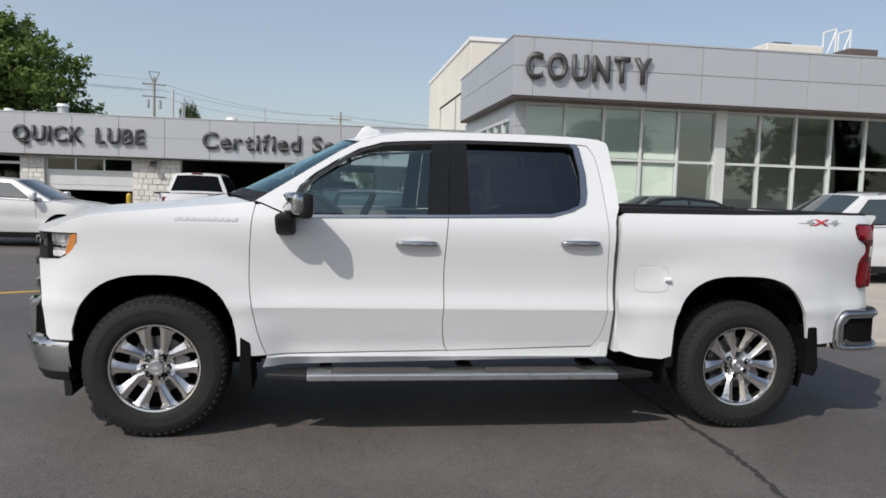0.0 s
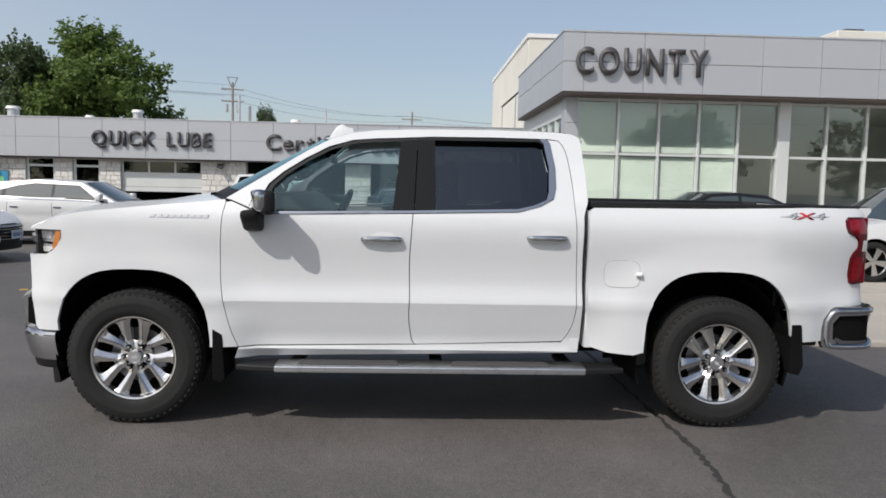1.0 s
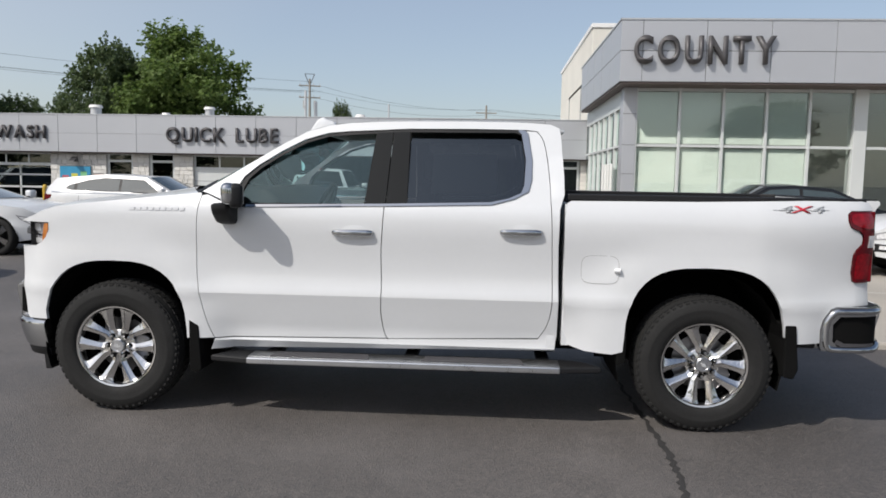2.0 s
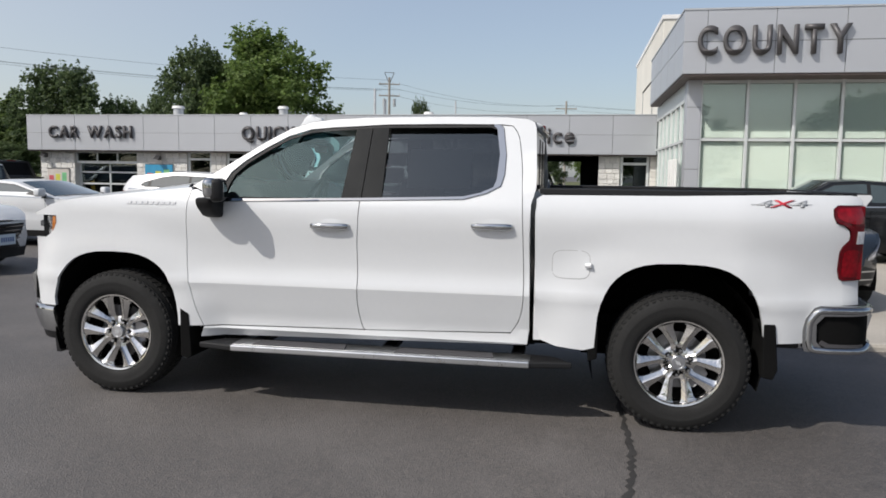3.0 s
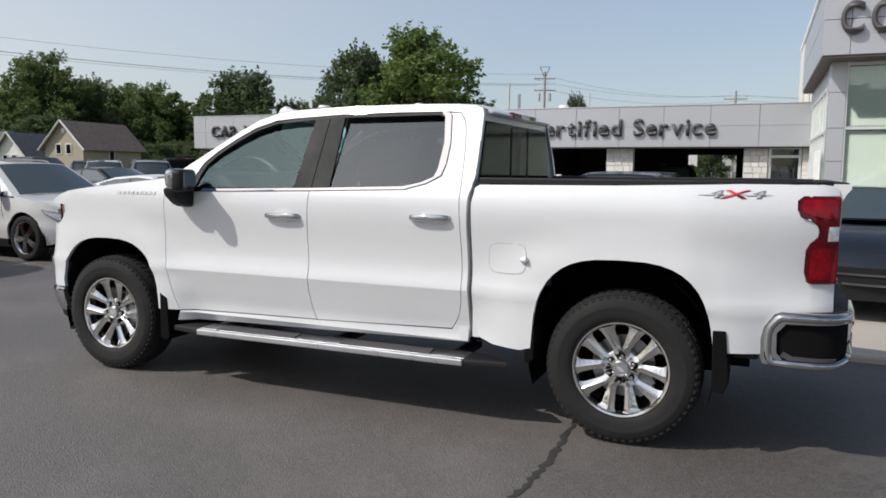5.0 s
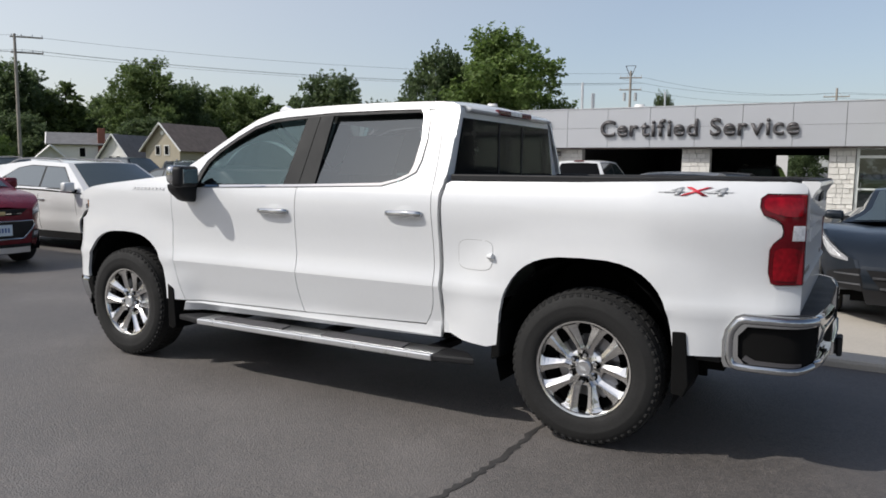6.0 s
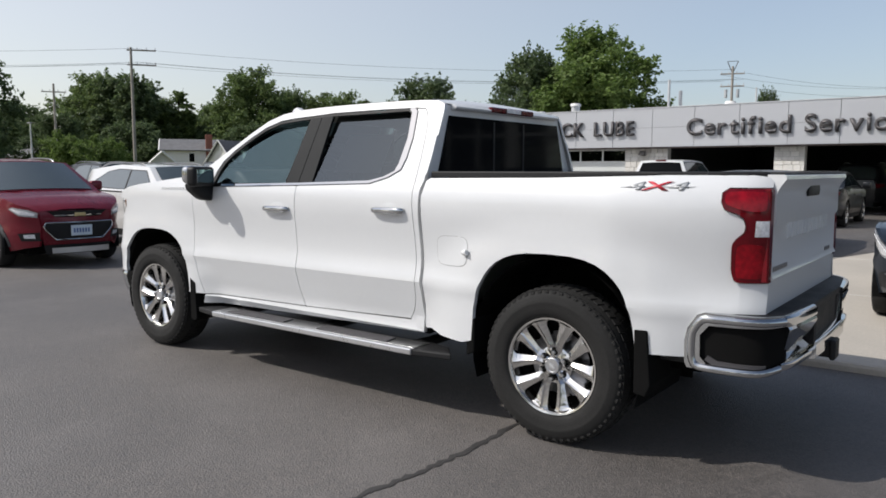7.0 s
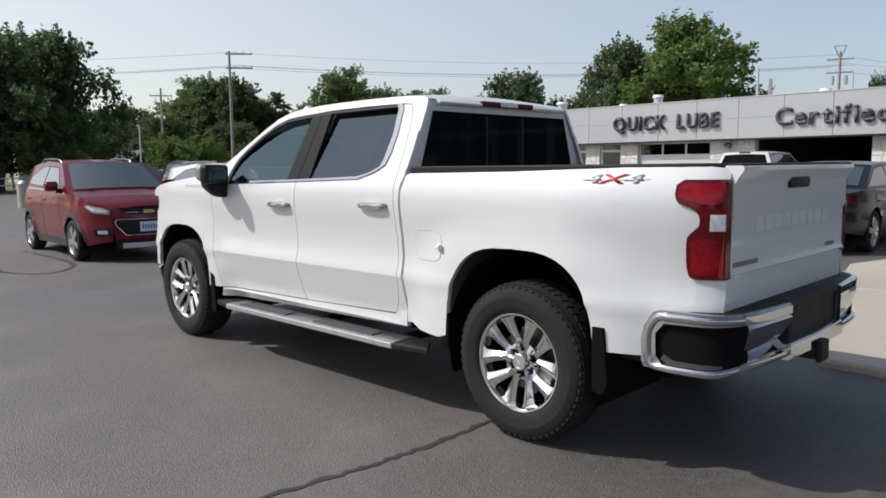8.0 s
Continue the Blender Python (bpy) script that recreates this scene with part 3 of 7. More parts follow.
backing = sb("fascia", box(SX0 + 0.02, SY + 0.03, 2.33, SX1, SY + 0.6, 3.74), M["fascia_gap"], "dark backing of the fascia panels")
sb("coping", box(SX0 - 0.02, SY - 0.02, 3.74, SX1, SY + 0.65, 3.775, 0.006), M["galv"], "thin metal coping")
sb("soffit", box(SX0 + 0.02, SY + 0.04, 2.29, SX1, SY + 0.6, 2.328), M["soffit"], "dark brown soffit edge")
bm = box(0, 0, 0, 1.532, 0.03, 0.70, 0.004)
panel_mesh = mesh_of("panel", bm, M["fascia"])
x = -9.55 - 7 * 1.545
while x < SX1 - 0.1:
    for z in (2.335, 3.042):
        w = min(1.532, SX1 - x)
        lo = max(x, SX0)
        ob = new("panel", panel_mesh)
        ob.parent = backing
        ob.location = Vector((lo, SY, z)) - service_off
        ob.scale = ((min(x + 1.532, SX1) - lo) / 1.532, 1, 1)
    x += 1.545
for z in (2.335, 3.042):
    own = box(SX0, SY + 0.002, z, SX0 + 0.03, SY + 6, z + 0.70, 0.004)
    sb("end_panel", own, M["fascia"], parent=backing)

# piers of block wall between the openings
PIERS = [(-19.2, -17.6), (-14.75, -12.5), (-11.45, -10.8), (-9.8, -9.05), (-6.1, -4.45), (-0.76, 0.2), (3.9, 4.66), (5.72, 5.95)]
bm = box(0, 0, 0, 1, 0.07, 1, 0.0)
bmesh.ops.bevel(bm, geom=[e for e in bm.edges if all(v.co.y < 0.01 for v in e.verts)], offset=0.03, segments=1, affect="EDGES")
rnd = random.Random(3)
for v in bm.verts:
    if v.co.y < 0.01:
        v.co.y += rnd.uniform(0, 0.03)
block_mesh = mesh_of("stone_block", bm, M["block"])
for a, b in PIERS:
    pier = sb("pier", box(a, wall_y + 0.045, 0, b, wall_y + 0.35, 2.3), M["mortar"], "pale split-face block pier")
    z, row = 0.0, 0
    while z < 2.28:
        h = min(rnd.choice((0.14, 0.17, 0.21)), 2.29 - z)
        x = a
        while x < b - 0.03:
            w = min(rnd.uniform(0.17, 0.33), b - x)
            if b - x - w < 0.09:
                w = b - x
            ob = new("stone_block", block_mesh)
            ob.parent = pier
            ob.location = Vector((x + 0.006, wall_y + rnd.uniform(-0.012, 0.012), z + 0.006)) - service_off
            ob.scale = (w - 0.012, 1, h - 0.012)
            x += w
        z += h


def glazed_door(x0, x1):
    """A white-framed glass door with a transom light above it."""
    d = sb("door", box(x0, wall_y + 0.1, 0, x0 + 0.09, wall_y + 0.18, 2.29), M["frame"], "white aluminium door with dark glass and transom")
    for p in ((x1 - 0.09, 0, x1, 2.29), (x0 + 0.09, 1.97, x1 - 0.09, 2.06), (x0 + 0.09, 2.26, x1 - 0.09, 2.29), (x0 + 0.09, 0, x1 - 0.09, 0.2), (x0 + 0.09, 0.95, x1 - 0.09, 1.01)):
        sb("frame", box(p[0], wall_y + 0.1, p[1], p[2], wall_y + 0.18, p[3], 0.004), M["frame"], parent=None).parent = d
    for z0, z1 in ((0.2, 0.95), (1.01, 1.97), (2.06, 2.26)):
        g = sb("pane", box(x0 + 0.09, wall_y + 0.135, z0, x1 - 0.09, wall_y + 0.145, z1), M["glass_bay"], parent=None)
        g.parent = d
        g.visible_shadow = False
    h = sb("handle", tube((x0 + 0.16, wall_y + 0.06, 0.9), (x0 + 0.16, wall_y + 0.06, 1.2), 0.012), M["steel"], parent=None)
    h.parent = d
    return d


glazed_door(-12.5, -11.45)
glazed_door(-10.8, -9.8)
glazed_door(4.68, 5.7)


def bay_door(x0, x1, z0, panes, z1=2.29):
    """A sectional door drawn up to z0: a row of panes over plain sections."""
    d = sb("bay_door", box(x0, wall_y + 0.15, z0, x1, wall_y + 0.2, z1 - 0.5), M["frame"], "pale sectional bay door, part open")
    z = z1
    for zb, zt in ((z1 - 0.5, z1 - 0.46), (z1 - 0.06, z1)):
        b = sb("rail", box(x0, wall_y + 0.14, zb, x1, wall_y + 0.21, zt), M["frame"], parent=None)
        b.parent = d
    for i in range(panes + 1):
        xx = x0 + (x1 - x0 - 0.06) * i / panes
        b = sb("stile", box(xx, wall_y + 0.145, z1 - 0.46, xx + 0.06, wall_y + 0.205, z1 - 0.06), M["frame"], parent=None)
        b.parent = d
        if i < panes:
            g = sb("pane", box(xx + 0.06, wall_y + 0.17, z1 - 0.46, xx + (x1 - x0 - 0.06) / panes, wall_y + 0.178, z1 - 0.06), M["glass_bay"], parent=None)
            g.parent = d
            g.visible_shadow = False
    z = z1 - 0.5 - 0.5
    while z > z0 + 0.1:
        b = sb("groove", box(x0, wall_y + 0.147, z, x1, wall_y + 0.152, z + 0.012), M["fascia_gap"], parent=None)
        b.parent = d
        z -= 0.5


bay_door(-9.05, -6.1, 1.12, 3)
bay_door(-17.6, -14.75, 1.9, 3)
# glazed car wash door
wash = sb("wash_door", box(-17.6, wall_y + 0.3, 0, -17.5, wall_y + 0.36, 1.9), M["frame"], "glazed car wash door with pale rails")
for zz in (0.0, 0.45, 0.92, 1.4, 1.84):
    sb("rail", box(-17.5, wall_y + 0.3, zz, -14.75, wall_y + 0.36, zz + 0.07), M["frame"], parent=None).parent = wash
for xx in (-16.2, -14.85):
    sb("stile", box(xx, wall_y + 0.3, 0.07, xx + 0.06, wall_y + 0.36, 1.84), M["frame"], parent=None).parent = wash
for xx0, xx1 in ((-17.5, -16.2), (-16.14, -14.85)):
    for zz in (0.07, 0.52, 0.99, 1.47):
        g = sb("pane", box(xx0, wall_y + 0.325, zz, xx1, wall_y + 0.333, zz + 0.37), M["glass_shop"], parent=None)
        g.parent = wash
        g.visible_shadow = False

# the workshop behind: a roof, side and rear walls, with openings to the yard beyond
sb("roof", box(SX0 + 0.05, SY + 0.6, 3.3, 12, 37, 3.6), M["galv"], "flat grey roof")
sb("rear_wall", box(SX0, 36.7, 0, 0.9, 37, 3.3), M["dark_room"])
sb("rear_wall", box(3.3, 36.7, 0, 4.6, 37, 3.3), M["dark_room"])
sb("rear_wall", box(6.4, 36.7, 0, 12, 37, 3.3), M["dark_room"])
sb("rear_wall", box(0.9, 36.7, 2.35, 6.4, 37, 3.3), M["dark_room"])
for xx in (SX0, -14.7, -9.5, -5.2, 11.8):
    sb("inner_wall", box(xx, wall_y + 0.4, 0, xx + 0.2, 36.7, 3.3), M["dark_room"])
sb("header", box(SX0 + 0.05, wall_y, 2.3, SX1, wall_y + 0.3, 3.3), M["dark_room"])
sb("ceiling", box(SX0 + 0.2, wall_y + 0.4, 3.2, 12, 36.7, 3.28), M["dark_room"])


def sign(text, x0, x1, z0, cap, y, label, bold=0.014, space=0.45, depth=0.09, slim=1.0):
    s = thing("sign", (x0 + x1) / 2, y, z0, 0, label, "sign", "building signs")
    keep = s.matrix_world.translation.copy()
    lettering(s, text, x0 - keep.x, x1 - keep.x, 0, cap, -0.02, depth, M["letter"], space, bold, -1, slim)


sign("QUICK LUBE", -9.9, -5.6, 2.78, 0.55, SY, "dark grey channel letters QUICK LUBE on silver fascia", 0.02, 0.45, 0.09, 0.88)
sign("CAR WASH", -18.42, -14.66, 2.84, 0.50, SY, "dark grey channel letters CAR WASH on silver fascia", 0.02, 0.45, 0.09, 0.88)
sign("Certified Service", -3.62, 3.0, 2.73, 0.60, SY, "dark grey channel letters Certified Service on silver fascia", 0.022, 0.4, 0.07)

# things on the roof of the service building
for x, y, w, h in ((-8.75, 23.5, 0.42, 0.30), (-13.45, 23.6, 0.5, 0.34), (-11.1, 24.8, 0.35, 0.16), (-3.0, 25, 0.4, 0.2)):
    v = thing("roof_vent", x, y, 3.6, 0, "white sheet-metal roof vent with a cap", "vent", "roof vents")
    part("flue", tube((0, 0, 0), (0, 0, h + 0.2), w * 0.42, None, 14), M["galv"], v, auto=40)
    part("cap", tube((0, 0, h + 0.2), (0, 0, h + 0.3), w * 0.55, w * 0.45, 14), M["trim_white"], v, auto=40)
for x, y, h, r in ((-5.03, 24, 1.35, 0.05), (-4.72, 24.4, 0.95, 0.07), (-1.55, 23.0, 0.75, 0.03)):
    solid("vent_pipe", tube((x, y, 3.6), (x, y, 3.6 + h), r, None, 12), M["galv"], "thin grey vent pipe standing on the roof", "pipe", "vent pipes", auto=40)

# bollards, lamps and posters by the wall
for x in (-9.5, -6.05, -14.6, -17.7):
    bm = tube((x, SY - 0.3, 0), (x, SY - 0.3, 0.98), 0.085, None, 16)
    bmesh.ops.create_uvsphere(bm, u_segments=16, v_segments=8, radius=0.085, matrix=Matrix.Translation((x, SY - 0.3, 0.98)))
    solid("bollard", bm, M["yellow"], "scuffed yellow steel bollard by the bay door", "bollard", "bollards", auto=40)
for x, z in ((-13.7, 2.05), (-5.35, 2.1), (-18.9, 2.12)):
    w = thing("wall_lamp", x, wall_y - 0.02, z, 0, "dark cast wall lamp on the block pier", "lamp", "wall lamps")
    part("bracket", box(-0.06, -0.1, -0.08, 0.06, 0.03, 0.08, 0.01), M["black_plastic"], w)
    part("hood", prism([(-0.32, -0.06), (-0.1, 0.1), (-0.08, -0.06)], -0.11, 0.11, "x"), M["steel"], w)
posters = [(-14.35, -13.12, 1.0, 1.78), (-12.98, -12.62, 1.15, 1.5), (-18.85, -17.85, 0.95, 1.55)]
hues = [(0.05, 0.3, 0.5), (0.75, 0.6, 0.55), (0.6, 0.55, 0.5)]
for (x0, x1, z0, z1), hue in zip(posters, hues):
    p = thing("poster", (x0 + x1) / 2, wall_y - 0.04, z0, 0, "framed colour poster on the block wall", "poster", "wall posters")
    w = (x1 - x0) / 2
    part("board", box(-w, 0, 0, w, 0.03, z1 - z0, 0.004), surf("poster_ground", hue, 0.4, 0, 0.15, 3, 30), p)
    for k in range(3):
        c = [(0.6, 0.12, 0.14), (0.62, 0.6, 0.1), (0.2, 0.5, 0.25)][k]
        part("picture", box(-w * 0.85 + k * w * 0.6, -0.004, 0.06, -w * 0.85 + k * w * 0.6 + w * 0.42, 0.001, (z1 - z0) * (0.55 + 0.1 * k)), surf("poster_print", c, 0.4, 0, 0.2, 6, 40), p)
    part("rail", box(-w - 0.02, -0.006, z1 - z0, w + 0.02, 0.035, z1 - z0 + 0.03), M["steel"], p)
c = thing("counter_sign", -13.6, wall_y - 0.05, 0.45, 0, "small grey notice board on the block wall", "notice")
part("board", box(-0.35, 0, 0, 0.35, 0.04, 0.3, 0.005), M["steel"], c)

# ---------------- showroom ----------------
CY, CX = 13.4, 5.55
GY = 14.2
show = thing("showroom_building", 14, 20, 0, 0, "showroom with silver panel fascia over tall glazing", "building")
show_off = show.matrix_world.translation.copy()


def cb(name, b, mat, label="", parent=show, **k):
    return part(name, at_building(b, show_off), mat, parent, label, **k)


XR = 30.0
f_back = cb("fascia", prism([(CX + 0.03, CY + 0.03), (XR, CY + 0.03), (XR, CY + 1.6), (CX + 1.6, CY + 1.6), (CX + 1.6, 21.6), (CX + 0.03, 21.6)], 4.03, 5.52, "z"), M["fascia_gap"], "dark backing of the fascia panels")
cb("soffit", prism([(CX + 0.03, CY + 0.03), (XR, CY + 0.03), (XR, CY + 1.6), (CX + 1.6, CY + 1.6), (CX + 1.6, 21.6), (CX + 0.03, 21.6)], 3.98, 4.025, "z"), M["soffit"], "dark brown soffit under the fascia")
xs = [CX, 6.09] + [6.09 + 1.545 * i for i in range(1, 17)]
for a, b in zip(xs, xs[1:]):
    for z in (4.03, 4.785):
        ob = new("panel", panel_mesh)
        ob.parent = f_back
        ob.location = Vector((a, CY, z)) - show_off
        ob.scale = ((b - a - 0.012) / 1.532, 1, 0.742 / 0.70)
side_panel = mesh_of("panel", box(0, 0, 0, 0.03, 1.532, 0.70, 0.004), M["fascia"])
yy = CY
while yy < 21.5:
    for z in (4.03, 4.785):
        ob = new("panel", side_panel)
        ob.parent = f_back
        ob.location = Vector((CX, yy + (0.031 if yy == CY else 0), z)) - show_off
        ob.scale = (1, (min(1.63, 21.6 - yy) - 0.05) / 1.532, 0.742 / 0.70)
    yy += 1.63
cb("coping", prism([(CX - 0.02, CY - 0.02), (XR, CY - 0.02), (XR, CY + 0.4), (CX + 0.4, CY + 0.4), (CX + 0.4, 21.6), (CX - 0.02, 21.6)], 5.52, 5.56, "z"), M["galv"])
cb("roof", box(CX + 0.4, CY + 0.4, 5.3, XR, 30, 5.4), M["galv"], "flat grey roof")
# corner pier and glazing
cb("corner_pier", box(5.80, GY - 0.02, 0, 6.14, GY + 0.5, 3.98, 0.01), M["fascia"], "silver-clad corner pier")
for z in (0.9, 1.75, 2.5, 3.3):
    cb("joint", box(5.796, GY - 0.024, z, 6.144, GY - 0.018, z + 0.012), M["fascia_gap"])
glaze = cb("glazing", box(6.14, GY + 0.05, 0.07, XR, GY + 0.14, 0.22), M["frame"], "tall shop glazing in pale frames")
mull = [6.14, 7.25, 8.35, 9.44, 10.52] + [12.97, 14.08, 15.19, 16.28, 17.4, 18.5]
cb("column", box(11.6, GY - 0.05, 0, 11.93, GY + 0.3, 3.98, 0.01), M["frame"], "pale column between the windows")
cb("column", box(19.6, GY - 0.05, 0, 19.95, GY + 0.3, 3.98, 0.01), M["frame"], "pale column between the windows")
for x in mull:
    cb("mullion", box(x - 0.035, GY, 0.22, x + 0.035, GY + 0.16, 3.98, 0.004), M["frame"], parent=glaze)
for z in (2.47, 3.9):
    cb("transom", box(6.14, GY + 0.02, z, 11.6, GY + 0.14, z + 0.07), M["frame"], parent=glaze)
    cb("transom", box(11.93, GY + 0.02, z, 19.6, GY + 0.14, z + 0.07), M["frame"], parent=glaze)
edges = [6.14, 7.25, 8.35, 9.44, 10.52, 11.6, None, 11.93, 12.97, 14.08, 15.19, 16.28, 17.4, 18.5, 19.6]
for a, b in zip(edges, edges[1:]):
    if a is None or b is None:
        continue
    for z0, z1 in ((0.22, 2.47), (2.54, 3.9)):
        g = cb("pane", box(a + 0.03, GY + 0.07, z0, b - 0.03, GY + 0.082, z1), M["glass_shop"], parent=glaze)
        g.visible_shadow = False
# pale blinds behind the first bays, the darker hall behind the rest
for a, b in zip(edges[:4], edges[1:5]):
    for z0, z1 in ((0.4, 2.44), (2.56, 3.88)):
        cb("blind", box(a + 0.05, GY + 0.10, z0, b - 0.05, GY + 0.12, z1), M["blind"], "pale green-white roller blind")
cb("blue_wall", box(17.1, GY + 1.2, 0, 19.5, GY + 1.4, 3.98), M["blue"], "blue feature wall")
cb("hall_wall", box(6.3, 20.6, 0, XR, 20.9, 5.3), M["headliner"])
cb("hall_wall", box(XR - 0.2, GY + 0.3, 0, XR, 20.6, 5.3), M["headliner"])
cb("hall_ceiling", box(7.2, 15.05, 3.99, XR - 0.2, 20.6, 4.02), M["headliner"])
cb("hall_floor", box(6.2, GY + 0.2, 0.05, XR - 0.2, 20.6, 0.09), M["concrete"])
# side wall towards the service building
cb("side_wall", box(5.85, GY + 0.5, 0, 6.2, 22.0, 1.1, 0.01), M["fascia"])
cb("side_wall", box(5.85, GY + 0.5, 3.5, 6.2, 22.0, 3.98), M["frame"])
for i in range(7):
    y0 = GY + 0.5 + i * 1.07
    cb("mullion", box(5.84, y0, 1.1, 6.0, y0 + 0.08, 3.5, 0.004), M["frame"], parent=glaze)
    g = cb("pane", box(5.9, y0 + 0.08, 1.1, 5.912, y0 + 1.07, 3.5), M["glass_shop"], parent=glaze)
    g.visible_shadow = False
cb("transom", box(5.85, GY + 0.5, 2.47, 5.97, 22.0, 2.53), M["frame"], parent=glaze)
for i in range(4):
    cb("vertical_fin", box(5.74, 15.6 + i * 0.5, 0.07, 5.8, 15.72 + i * 0.5, 2.05, 0.01), M["trim_white"], "white upright fin")
# tall beige block behind
cb("rear_block", box(5.95, 22.05, 0, 18, 34, 7.05, 0.02), M["beige"], "tall beige rendered block")
cb("rear_coping", box(5.9, 22.0, 7.05, 18.05, 34.05, 7.2, 0.01), M["trim_white"])
for yy in (25, 29.5):
    cb("slot", box(5.935, yy, 3.4, 5.965, yy + 0.12, 5.4), M["steel"])
# on the roof
u = thing("roof_unit", 15.05, 16.5, 5.4, 0, "tan rooftop air unit with dark top", "air unit")
part("body", box(-0.95, -0.5, 0, 0.95, 0.5, 0.93, 0.03), M["beige"], u)
part("lid", box(-0.7, -0.45, 0.93, -0.1, 0.45, 0.99, 0.02), M["steel"], u)
u = thing("roof_ladder", 17.85, 18.0, 5.4, 0, "white tubular roof ladder frame", "ladder")
for x0 in (-0.5, 0.05):
    for a, b in (((x0, 0, 0), (x0, 0, 1.84)), ((x0 + 0.45, 0, 0), (x0 + 0.45, 0, 1.99)), ((x0, 0, 1.82), (x0 + 0.45, 0, 1.97)), ((x0 + 0.1, 0, 0.95), (x0 + 0.45, 0, 1.9))):
        part("bar", tube(a, b, 0.025, None, 8), M["trim_white"], u)
u = thing("roof_hatch", 17.45, 16.5, 5.4, 0, "low brown roof hatch", "hatch")
part("body", box(-0.5, -0.4, 0, 0.5, 0.4, 0.95, 0.02), M["soffit"], u)
sign("COUNTY", 5.87, 9.25, 4.47, 0.68, CY, "dark grey channel letters COUNTY on silver fascia", 0.022, 0.4, 0.11, 0.72)

# ---------------- the white pickup ----------------
truck = thing("pickup_truck", 0, 0, 0, 0, "white four-door pickup truck with chrome trim on asphalt", "pickup truck")
RW, HUB = 0.425, 0.425
ARCH = ((0.0, 0.43, 0.56), (3.745, 0.43, 0.60))


def truck_side(x, z):
    """Half width of the truck's body."""
    y = lerp(z, (0.3, 0.44, 0.485, 0.50, 0.56, 0.64, 0.72, 0.775, 0.795, 0.81, 0.85, 0.89, 0.93, 0.98, 1.05, 1.2, 1.27, 1.33, 1.38, 1.42, 1.46),
             (0.86, 0.895, 0.930, 0.924, 0.926, 0.948, 0.968, 0.9825, 0.9875, 0.986, 0.9755, 0.967, 0.9635, 0.9645, 0.970, 0.989, 0.992, 0.984, 0.965, 0.945, 0.905))
    if 0.4 < x < 2.9 and z > 1.36:
        y = min(y + 0.02, 0.971 - 0.475 * (z - 1.36))
    if z > 1.44 and 0.4 < x < 2.9:
        y = 0.971 - 0.475 * (z - 1.36)
    for cx, cz, r in ARCH:
        # the raised lip round each wheel opening
        d = (abs((x - cx) / r) ** 2.6 + abs(max(z - cz, -0.2) / 0.58) ** 2.6) ** (1 / 2.6) - 1
        if d < 0.42 and z < 1.2:
            k = max(0.0, 1 - max(d, 0) / 0.42)
            y = max(y, 0.975) * k ** 0.5 + y * (1 - k ** 0.5) + 0.022 * (k * k * (3 - 2 * k))
    if x < -0.12:
        y -= 0.10 * (-0.12 - x) ** 2 + 3.6 * max(0.0, -0.25 - x) ** 4
    if x > 4.1:
        y -= lerp(x, (4.1, 4.3, 4.45, 4.6, 4.7, 4.76, 4.8), (0, 0.022, 0.05, 0.085, 0.118, 0.150, 0.185))
    if x > 2.88:
        y += 0.012
    return y


def arch(cx, r, zt, z0, z1, n=22, p=2.6, cz=0.43):
    """The wheel opening's outline, from its front foot over the top to its rear foot."""
    out = []
    for i in range(n + 1):
        a = math.pi * (1 - i / n)
        c, s = math.cos(a), math.sin(a)
        out.append((cx + r * math.copysign(abs(c) ** (2 / p), c), cz + (zt - cz) * abs(s) ** (2 / p)))
    return [(out[0][0], z0)] + [q for q in out if q[1] > max(z0, z1) + 0.01] + [(out[-1][0], z1)]


front_arch = arch(0.04, 0.475, 0.985, 0.50, 0.50, p=2.8)
rear_arch = arch(3.752, 0.488, 1.03, 0.50, 0.585, p=3.0)
hood_line = [(-0.62, 1.225), (-0.51, 1.262), (-0.43, 1.298), (-0.345, 1.325), (-0.171, 1.35), (0.004, 1.368), (0.177, 1.387), (0.386, 1.408), (0.60, 1.43)]
door_seam = [(0.607, 1.414), (0.591, 1.327), (0.584, 1.222), (0.578, 1.098), (0.580, 0.918), (0.607, 0.743), (0.646, 0.596), (0.687, 0.50)]
b_seam = [(1.775, 1.362), (1.764, 1.193), (1.757, 1.051), (1.762, 0.835), (1.758, 0.695), (1.777, 0.56), (1.80, 0.52)]
rear_seam = [(2.72, 1.852), (2.765, 1.78), (2.794, 1.599), (2.807, 1.388), (2.818, 1.144), (2.828, 0.858), (2.822, 0.718), (2.795, 0.62), (2.75, 0.55)]
win_front = [(0.835, 1.372), (0.85, 1.44), (0.885, 1.512), (0.968, 1.591), (1.102, 1.681), (1.24, 1.757), (1.381, 1.801), (1.526, 1.815), (1.687, 1.825), (1.645, 1.376)]
win_rear = [(1.912, 1.838), (2.585, 1.843), (2.618, 1.83), (2.646, 1.668), (2.635, 1.507), (2.619, 1.461), (2.541, 1.428), (2.435, 1.404), (1.917, 1.387)]
chrome_out = [(2.605, 1.862), (2.645, 1.857), (2.664, 1.835), (2.69, 1.669), (2.687, 1.543), (2.668, 1.472), (2.582, 1.425), (2.44, 1.386), (1.775, 1.366), (0.826, 1.344)]
roof_out = [(0.60, 1.435), (0.646, 1.464), (0.793, 1.559), (0.959, 1.667), (1.094, 1.754), (1.233, 1.831), (1.375, 1.876), (1.521, 1.895), (1.741, 1.907), (1.961, 1.912), (2.292, 1.915), (2.55, 1.913), (2.696, 1.909), (2.806, 1.90), (2.86, 1.878)]
